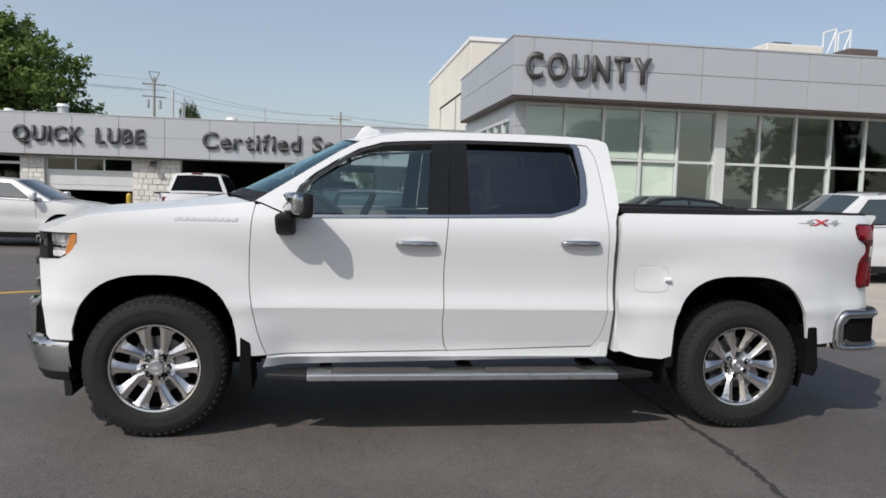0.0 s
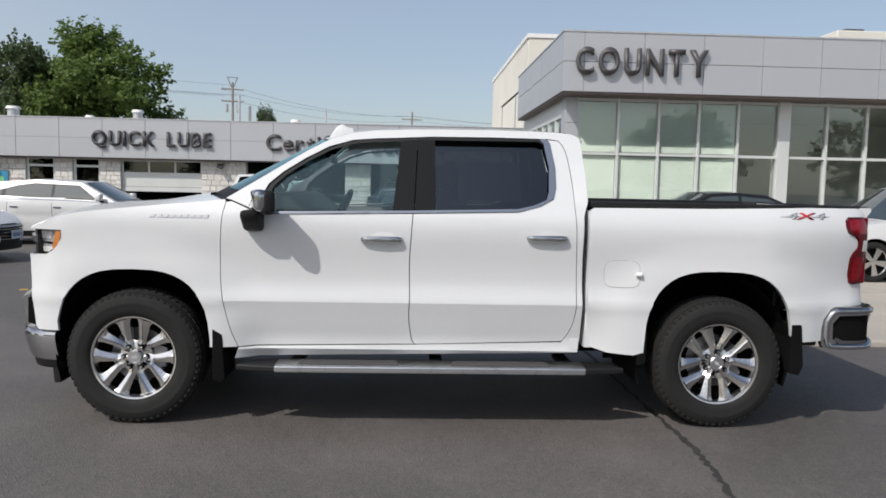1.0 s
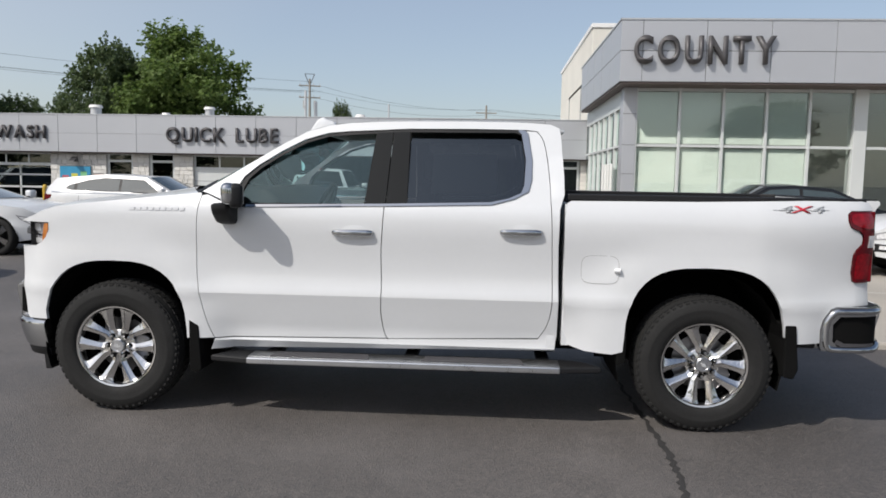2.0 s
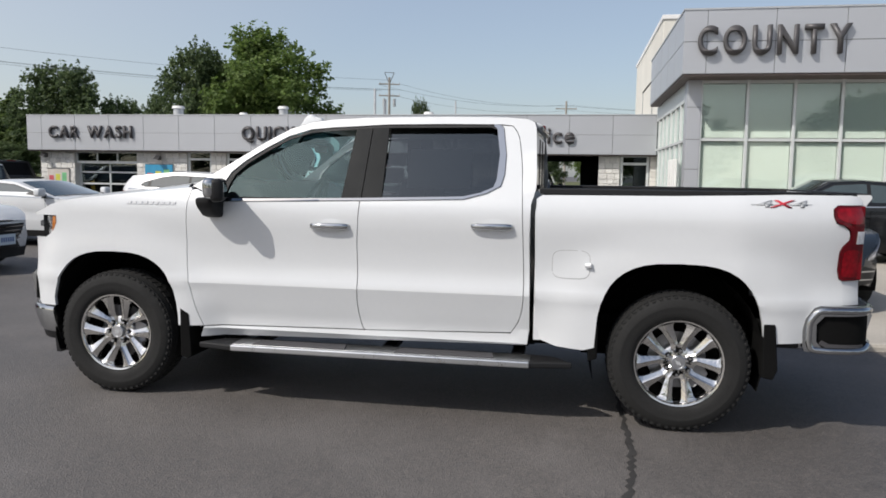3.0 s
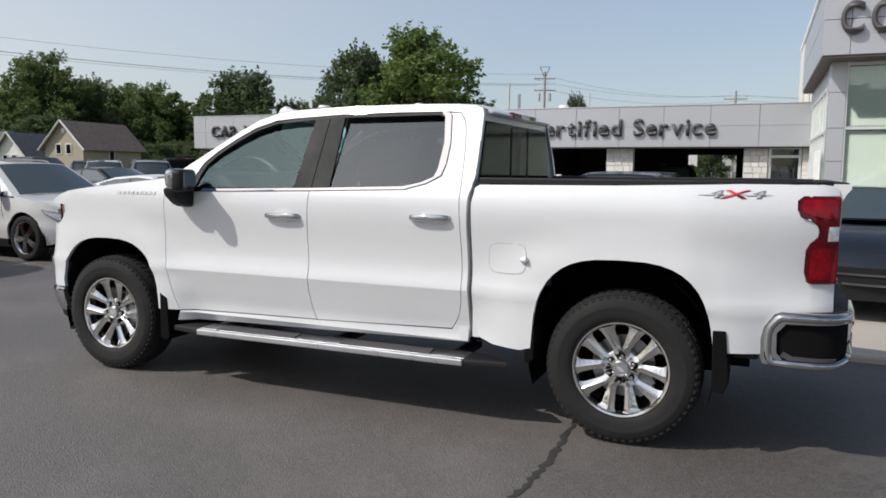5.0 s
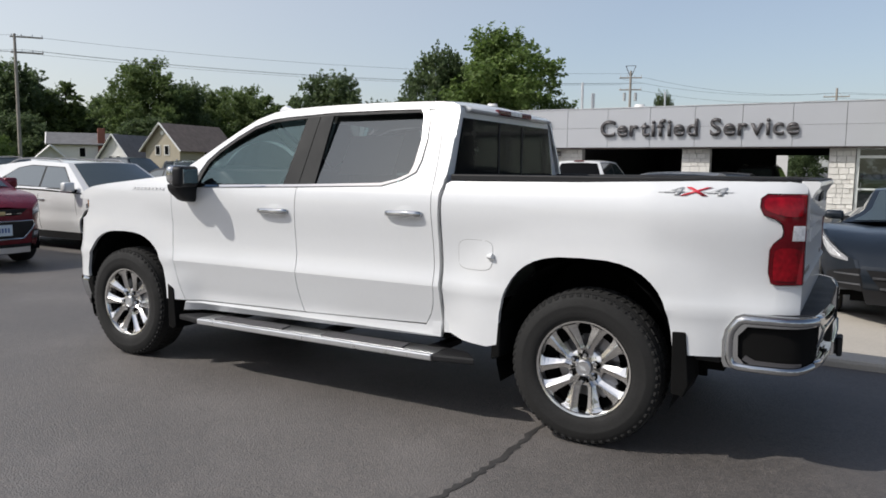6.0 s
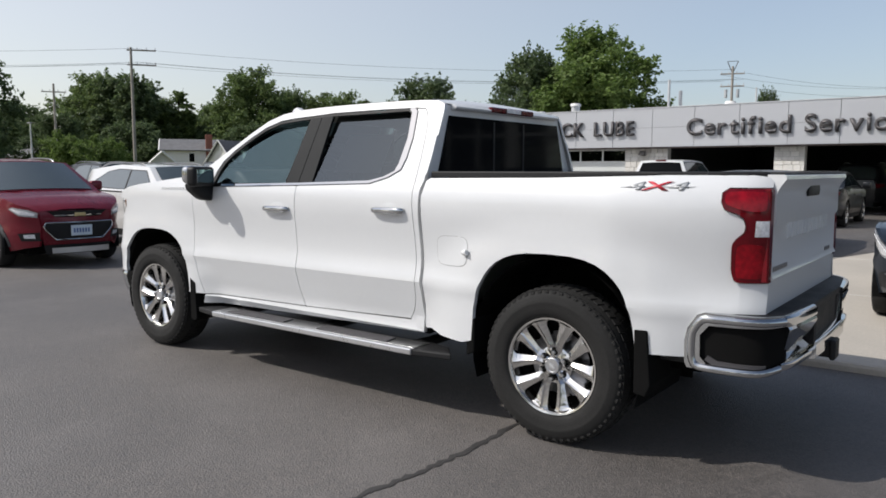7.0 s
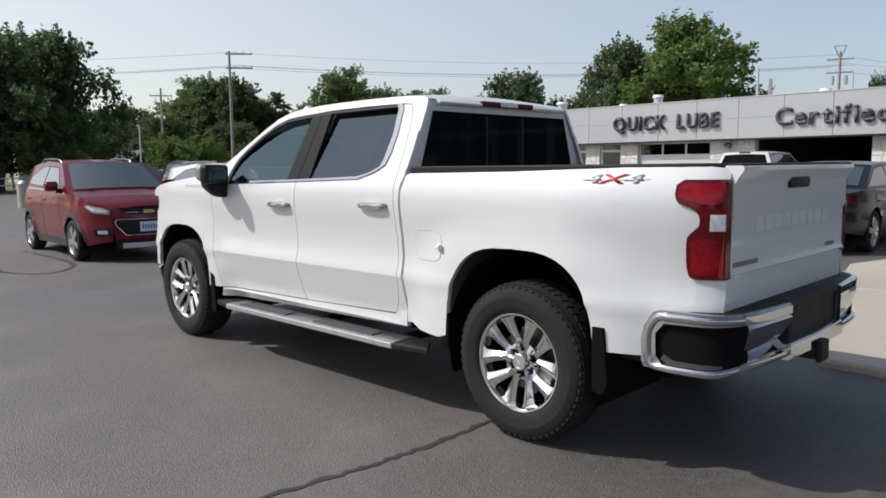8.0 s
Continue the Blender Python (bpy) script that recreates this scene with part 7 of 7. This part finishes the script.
# ---------------- trees ----------------
def crown_mesh(name, seed, radius, height, low, mat, count, lobes=16, leaf=0.42, spiky=0.0):
    """A crown of leaf sprays: limbs reach out to uneven lobes, each lobe throws leafy shoots up and out, with gaps between."""
    rnd = random.Random(seed)
    blobs = []
    for i in range(lobes):
        t = (i + 0.5) / lobes
        z = low + (height - low) * (0.10 + 0.76 * t)
        ring_r = radius * (math.sin(math.pi * min(1, 0.20 + 0.72 * t)) ** 0.7) * (1 - spiky * t)
        a = i * 2.4 + rnd.uniform(-0.7, 0.7)
        d = ring_r * rnd.uniform(0.25, 0.88)
        blobs.append((Vector((d * math.cos(a), d * math.sin(a), z)), radius * rnd.uniform(0.14, 0.27) * (1 - 0.45 * spiky * t)))
    blobs += [(Vector((0, 0, low + (height - low) * k)), radius * 0.42) for k in (0.35, 0.55)]
    shoots = []
    for c, rad in blobs:
        for k in range(max(10, int(26 * (rad / (radius * 0.2)) ** 2))):
            v = Vector((rnd.gauss(0, 1), rnd.gauss(0, 1), rnd.gauss(0.35, 0.85))).normalized()
            out = Vector((c.x, c.y, 0)) * (0.35 / radius)
            v = (v + out + Vector((0, 0, 0.25))).normalized()
            shoots.append((c + v * rad * rnd.uniform(0.1, 0.5), v, rad * rnd.uniform(0.55, 1.25), rnd.uniform(0.10, 0.22) * rad))
    verts, faces = [], []
    weights = list(itertools.accumulate(sh[2] for sh in shoots))
    for k in range(count):
        base, v, long, wide = rnd.choices(shoots, cum_weights=weights)[0]
        t = rnd.random() ** 0.75
        p = base + v * long * t + Vector((rnd.gauss(0, 1), rnd.gauss(0, 1), rnd.gauss(0, 1))) * wide * (1.15 - 0.8 * t)
        if p.z < low * 0.8:
            continue
        n = (v * 0.5 + Vector((rnd.uniform(-1, 1), rnd.uniform(-1, 1), rnd.uniform(-0.1, 1.2)))).normalized()
        u = n.orthogonal().normalized()
        u.rotate(Matrix.Rotation(rnd.uniform(0, 6.3), 3, n))
        w = n.cross(u)
        s = leaf * rnd.uniform(0.55, 1.2)
        b = len(verts)
        verts += [p - u * s * 0.5 - n * s * 0.12, p + w * s * 0.35, p + u * s * 0.6 - n * s * 0.2, p - w * s * 0.35]
        faces.append((b, b + 1, b + 2, b + 3))
    me = bpy.data.meshes.new(name)
    me.from_pydata([tuple(v) for v in verts], [], faces)
    me.materials.append(mat)
    return me


def trunk_mesh(seed, height, r):
    rnd = random.Random(seed)
    bm = tube((0, 0, -0.2), (0.1, 0.05, height * 0.55), r, r * 0.6, 9)
    tube((0.1, 0.05, height * 0.55), (0.0, 0.1, height * 0.9), r * 0.6, r * 0.15, 7, bm)
    for i in range(9):
        a = i * 2.4
        z = height * (0.28 + 0.06 * i)
        d = height * rnd.uniform(0.13, 0.2) * (1 - 0.085 * i)
        tube((0.05, 0.02, z), (d * math.cos(a), d * math.sin(a), z + height * rnd.uniform(0.1, 0.22)), r * 0.32, r * 0.06, 6, bm)
    return mesh_of("trunk", bm, M["bark"])


KINDS = {
    "maple": (crown_mesh("crown", 1, 6.2, 14.5, 2.6, M["leaf_mid"], 24000, 40, 0.36), trunk_mesh(1, 13, 0.32)),
    "maple_light": (crown_mesh("crown", 2, 6.0, 14.5, 2.4, M["leaf_light"], 24000, 40, 0.35), trunk_mesh(2, 13, 0.3)),
    "maple_dark": (crown_mesh("crown", 3, 6.2, 14.5, 0.3, M["leaf_dark"], 21000, 40, 0.40), trunk_mesh(3, 13, 0.3)),
    "tall": (crown_mesh("crown", 4, 3.4, 14.5, 1.2, M["leaf_mid"], 12000, 34, 0.40, 0.55), trunk_mesh(4, 14, 0.22)),
    "tall_dark": (crown_mesh("crown", 5, 3.6, 14.5, 0.8, M["leaf_dark"], 12000, 34, 0.42, 0.6), trunk_mesh(5, 14, 0.22)),
    "bush": (crown_mesh("crown", 6, 7.5, 14.5, 0.3, M["leaf_light"], 9000, 16, 0.6), trunk_mesh(6, 8, 0.2)),
}
TREES = [
    # bearing and distance from the lot's middle, height, kind, turn, width
    (24.9, 66, 15.3, "maple_light", 10, 1.15), (29.6, 66, 14.2, "maple_dark", 70, 0.72), (27.4, 72, 13, "maple", 120, 0.9), (32.0, 70, 9.6, "maple_dark", 20, 0.55),
    (34.4, 70, 8.5, "maple_dark", 40, 0.9), (37.8, 68, 11.2, "maple_dark", 200, 0.95), (36.4, 78, 9.0, "tall_dark", 0, 1.2), (40.6, 74, 9.5, "tall", 60, 1.5),
    (42.6, 78, 10.0, "tall", 130, 1.5), (44.2, 76, 9.6, "maple", 10, 0.9), (46.4, 80, 10.0, "maple", 90, 1.0), (48.6, 76, 10.6, "maple_dark", 150, 0.9), (51.2, 74, 11.6, "maple", 30, 0.95),
    (53.4, 82, 9.5, "maple_dark", 75, 1.0), (56.2, 80, 10.8, "tall", 0, 1.4), (57.6, 84, 11.2, "tall_dark", 80, 1.4), (59.6, 80, 12.2, "maple_dark", 10, 1.1), (61.6, 82, 11.5, "maple", 210, 1.0),
    (64.0, 96, 9.5, "maple_dark", 60, 1.1), (66.2, 92, 9.8, "maple_dark", 300, 1.1), (68.4, 98, 10.5, "maple_dark", 140, 1.1), (45.6, 100, 5.4, "maple_dark", 15, 1.7), (43.9, 97, 5.0, "maple_dark", 95, 1.7), (42.4, 102, 5.6, "maple_dark", 185, 1.7), (40.9, 99, 5.2, "maple_dark", 265, 1.7), (63.2, 74, 5.6, "bush", 10, 1.0), (61.0, 62, 4.6, "bush", 50, 0.9), (60.4, 70, 4.8, "bush", 90, 0.8),
    (70.6, 62, 14.0, "maple_dark", 20, 0.95), (73.8, 58, 12.8, "maple_dark", 160, 1.0), (76.5, 60, 13.4, "maple_dark", 250, 1.1), (79.5, 62, 13, "maple", 330, 1.1), (82.5, 66, 14, "maple_dark", 30, 1.1),
    (13.1, 80, 11.2, "maple_dark", 0, 0.36), (14.8, 92, 8.6, "tall", 40, 1.0), (20.4, 74, 9.2, "maple_dark", 10, 0.7),
    (0.2, 62, 6.5, "maple_light", 10, 0.9), (-2.0, 64, 7.0, "maple", 80, 0.9), (3.6, 66, 6.2, "maple_dark", 150, 0.9),
    # eight unseen trees behind the camera, added to block low sky and darken reflections
    (100, 52, 13, "maple_dark", 10, 1.5), (124, 48, 12, "maple_dark", 120, 1.5), (147, 46, 12, "maple_dark", 70, 1.5), (169, 48, 13, "maple_dark", 200, 1.5), (191, 46, 12, "maple_dark", 300, 1.5),
    (213, 48, 12, "maple_dark", 45, 1.5), (236, 52, 13, "maple_dark", 150, 1.5), (258, 56, 13, "maple_dark", 260, 1.5),
    (38.8, 84, 8.0, "maple_dark", 77, 1.3), (47.5, 90, 8.8, "maple_dark", 18, 1.4), (54.8, 92, 9.0, "maple_dark", 200, 1.4), (51.0, 95, 8.5, "maple_dark", 110, 1.4), (42.0, 92, 8.2, "maple_dark", 160, 1.4), (59.0, 98, 8.8, "maple_dark", 220, 1.4),
]
for b, d, h, kind, turn, wide in TREES:
    far_by = 1.5 if 33 < b < 70 and d < 95 and kind != "bush" else 1.0
    d, h = d * far_by, (h - 1.5) * far_by * (0.96 if far_by > 1 else 0.9) + 1.5
    x, y = 4.5 - d * math.sin(radians(b)), -5 + d * math.cos(radians(b))
    crown, trunk = KINDS[kind]
    t = thing("tree", x, y, 0, turn, {"maple": "broad green maple tree beyond the lot", "maple_light": "bright green maple tree in full leaf", "maple_dark": "dark green leafy tree in the distance",
              "tall": "tall narrow green tree in the distance", "tall_dark": "tall narrow dark green tree", "bush": "low bright green shrub by the houses"}[kind], "tree", "trees")
    k = h / 14.5
    for nm, me in (("trunk", trunk), ("crown", crown)):
        ob = new(nm, me)
        ob.parent = t
        ob.scale = (k * wide, k * wide, k)

# ---------------- poles and wires ----------------
def utility_pole(x, y, h, turn, kind):
    p = thing("utility_pole", x, y, 0, turn, "weathered wooden utility pole with cross-arms", "utility pole", "utility poles")
    part("mast", tube((0, 0, -0.3), (0, 0, h), 0.17, 0.11, 12), M["pole_wood"], p, auto=50)
    arms = {"two": (h - 0.25, h - 1.55), "one": (h - 0.9,), "ring": (h - 0.7, h - 1.9)}[kind]
    for k, z in enumerate(arms):
        w = 1.25 if kind != "ring" else 1.1
        off = 0.9 if kind == "two" else 0.0
        part("cross_arm", box(-w + off, -0.06, z - 0.06, w + off, 0.06, z + 0.06, 0.01), M["pole_wood"], p)
        for q in (-0.9, -0.3, 0.35, 0.95):
            part("insulator", tube((q * w + off, 0, z + 0.06), (q * w + off, 0, z + 0.26), 0.045, 0.03, 8), M["galv"], p)
    if kind == "ring":
        for q in (-0.55, 0.55):
            part("transformer", tube((q, 0.1, h - 3.0), (q, 0.1, h - 2.2), 0.15, None, 12), M["galv"], p, auto=50)
        for q in (-0.5, 0.5):
            part("brace", tube((q, 0, h + 0.5), (0, 0, h - 0.7), 0.04, None, 6), M["steel"], p)
        part("brace", tube((-0.5, 0, h + 0.5), (0.5, 0, h + 0.5), 0.03, None, 6), M["steel"], p)
    return p


utility_pole(-16.6, 71.5, 11.6, 20, "ring")
utility_pole(-58.5, 33.1, 12.5, 50, "two")
utility_pole(-79.9, 36.2, 11.0, 60, "one")
utility_pole(1.6, 85, 10.4, 10, "one")
lp = thing("lamp_post", -61, 14.6, 0, 0, "tall grey lamp post by the road", "lamp post")
part("mast", tube((0, 0, 0), (0, 0, 10.3), 0.13, 0.09, 10), M["galv"], lp, auto=50)
part("head", box(-0.2, -0.12, 10.3, 0.5, 0.12, 10.5, 0.03), M["steel"], lp)
lp = thing("lamp_post", -72, 30, 0, 0, "thin grey lamp post by the road", "lamp post")
part("mast", tube((0, 0, 0), (0, 0, 6.0), 0.10, 0.07, 10), M["galv"], lp, auto=50)
part("head", box(-0.5, -0.12, 6.0, 0.2, 0.12, 6.15, 0.03), M["steel"], lp)


def wire(a, b, sag, r=0.012):
    a, b = Vector(a), Vector(b)
    pts = [a.lerp(b, t) - Vector((0, 0, sag * 4 * t * (1 - t))) for t in span(0, 1, 14)]
    solid("wire", pipe(pts, r, 5), M["wire"], "thin dark overhead power line", "wire", "power lines")


for dz, off in ((-0.1, 0), (-1.3, 0.5), (-1.45, -0.8), (-1.4, 1.2)):
    wire((-58.5 + off, 33.1 + off, 12.5 + dz), (-16.6 + off, 71.5, 11.4 + dz * 0.8), 0.9)
    wire((-58.5 + off, 33.1 + off, 12.5 + dz), (-85 + off, -12, 11.0 + dz), 0.9)
for dz, off in ((-0.6, -1.2), (-0.6, 1.2), (-1.8, 0.6)):
    wire((-16.6 + off, 71.5, 11.5 + dz), (1.6 + off * 0.6, 85, 10.2 + dz * 0.5), 0.8)
    wire((1.6 + off * 0.6, 85, 10.2 + dz * 0.5), (40, 92, 10.5), 0.9)

# ---------------- houses ----------------
def house(x, y, turn, w, d, eave, ridge, wall, roof, label, chimney=False):
    """A gabled house: the gable looks down -y, w wide and d deep."""
    h = thing("house", x, y, 0, turn, label, "house", "houses")
    part("wall", prism([(-w / 2, 0), (w / 2, 0), (w / 2, eave), (0, ridge), (-w / 2, eave)], 0, d, "y"), wall, h)
    for s in (-1, 1):
        n = Vector((s * (ridge - eave), 0, w / 2)).normalized() * 0.12
        bm = bmesh.new()
        a, b = Vector((s * (w / 2 + 0.45), 0, eave - 0.45 * (ridge - eave) / (w / 2))), Vector((0, 0, ridge))
        q = [bm.verts.new(p) for y0 in (-0.4, d + 0.4) for p in (a + Vector((0, y0, 0)), b + Vector((0, y0, 0)), b + n + Vector((0, y0, 0)), a + n + Vector((0, y0, 0)))]
        for f in ((0, 1, 2, 3), (7, 6, 5, 4), (0, 4, 5, 1), (1, 5, 6, 2), (2, 6, 7, 3), (3, 7, 4, 0)):
            bm.faces.new([q[i] for i in f])
        bmesh.ops.recalc_face_normals(bm, faces=bm.faces)
        rf = part("roof", bm, roof, h)
        bm = bmesh.new()
        tube(a + Vector((0, -0.42, 0.05)), b + Vector((0, -0.42, 0.05)), 0.1, None, 4, bm)
        part("barge_board", bm, M["trim_white"], rf)
    for wx in (-0.13 * w, 0.13 * w):
        ww, wh, wz = 0.11 * w, 0.19 * w, eave - 0.16 * w
        f = part("window", box(wx - ww / 2 - 0.09, -0.06, wz - 0.09, wx + ww / 2 + 0.09, 0.02, wz + wh + 0.09), M["trim_white"], h, "white-framed window")
        part("pane", box(wx - ww / 2, -0.075, wz, wx + ww / 2, -0.055, wz + wh), M["rear_glass"], f)
    f = part("window", box(w / 2 - 0.02, d * 0.42, eave - 1.5, w / 2 + 0.06, d * 0.42 + 0.75, eave - 0.35), M["trim_white"], h, "white-framed window")
    part("pane", box(w / 2 + 0.055, d * 0.42 + 0.1, eave - 1.4, w / 2 + 0.075, d * 0.42 + 0.65, eave - 0.45), M["rear_glass"], f)
    f = part("gable_vent", tube((0, -0.05, ridge - 0.9), (0, 0.05, ridge - 0.9), 0.22, None, 12), M["trim_white"], h)
    if chimney:
        part("chimney", box(w / 2 - 0.7, d * 0.72, eave - 1.6, w / 2 + 0.15, d * 0.72 + 0.75, ridge + 0.55, 0.03), M["brick"], h, "red brick chimney")
    return h


house(-56.9, 46.7, 6, 4.5, 8.0, 3.35, 5.7, M["siding_beige"], M["shingle"], "beige gabled house with a brown roof")
house(-65.7, 47.7, 10, 4.0, 7.6, 2.35, 4.75, M["siding_white"], M["shingle_grey"], "small white gabled house with a grey roof")
house(-73.3, 45.4, -34, 5.6, 6.4, 3.8, 4.95, M["siding_white"], M["shingle_grey"], "white house with a brick chimney", True)
house(-61.4, 37.7, 56, 2.9, 3.2, 1.9, 3.25, M["siding_white"], M["shingle_grey"], "small white gabled house with a porch window")
house(-88.0, 40.0, 80, 8.0, 12.0, 2.8, 4.8, M["siding_white"], M["shingle_grey"], "low grey-roofed house behind the lot")
house(-2.4, 43.0, 8, 6.6, 9.0, 3.2, 5.0, M["siding_white"], M["shingle_grey"], "white house behind the workshop")
house(-92.0, 28.0, 80, 8.0, 12.0, 2.6, 4.4, M["siding_beige"], M["shingle_grey"], "low house with a grey shingle roof")
# by the far edge of the lot
bn = thing("litter_bin", -26.5, 5.5, 0, 0, "round grey concrete litter bin", "bin")
part("drum", tube((0, 0, 0), (0, 0, 0.95), 0.3, 0.32, 20), M["concrete"], bn, auto=40)
part("lid", tube((0, 0, 0.95), (0, 0, 1.08), 0.34, 0.2, 20), M["steel"], bn, auto=40)
fc = thing("fence", -45, 6, 0, 100, "low grey rail fence along the road", "fence")
for i in range(9):
    part("post", tube((i * 2.5 - 10, 0, 0), (i * 2.5 - 10, 0, 1.1), 0.05, None, 8), M["galv"], fc)
for z in (0.55, 1.0):
    part("rail", tube((-10, 0, z), (10, 0, z), 0.035, None, 8), M["galv"], fc)
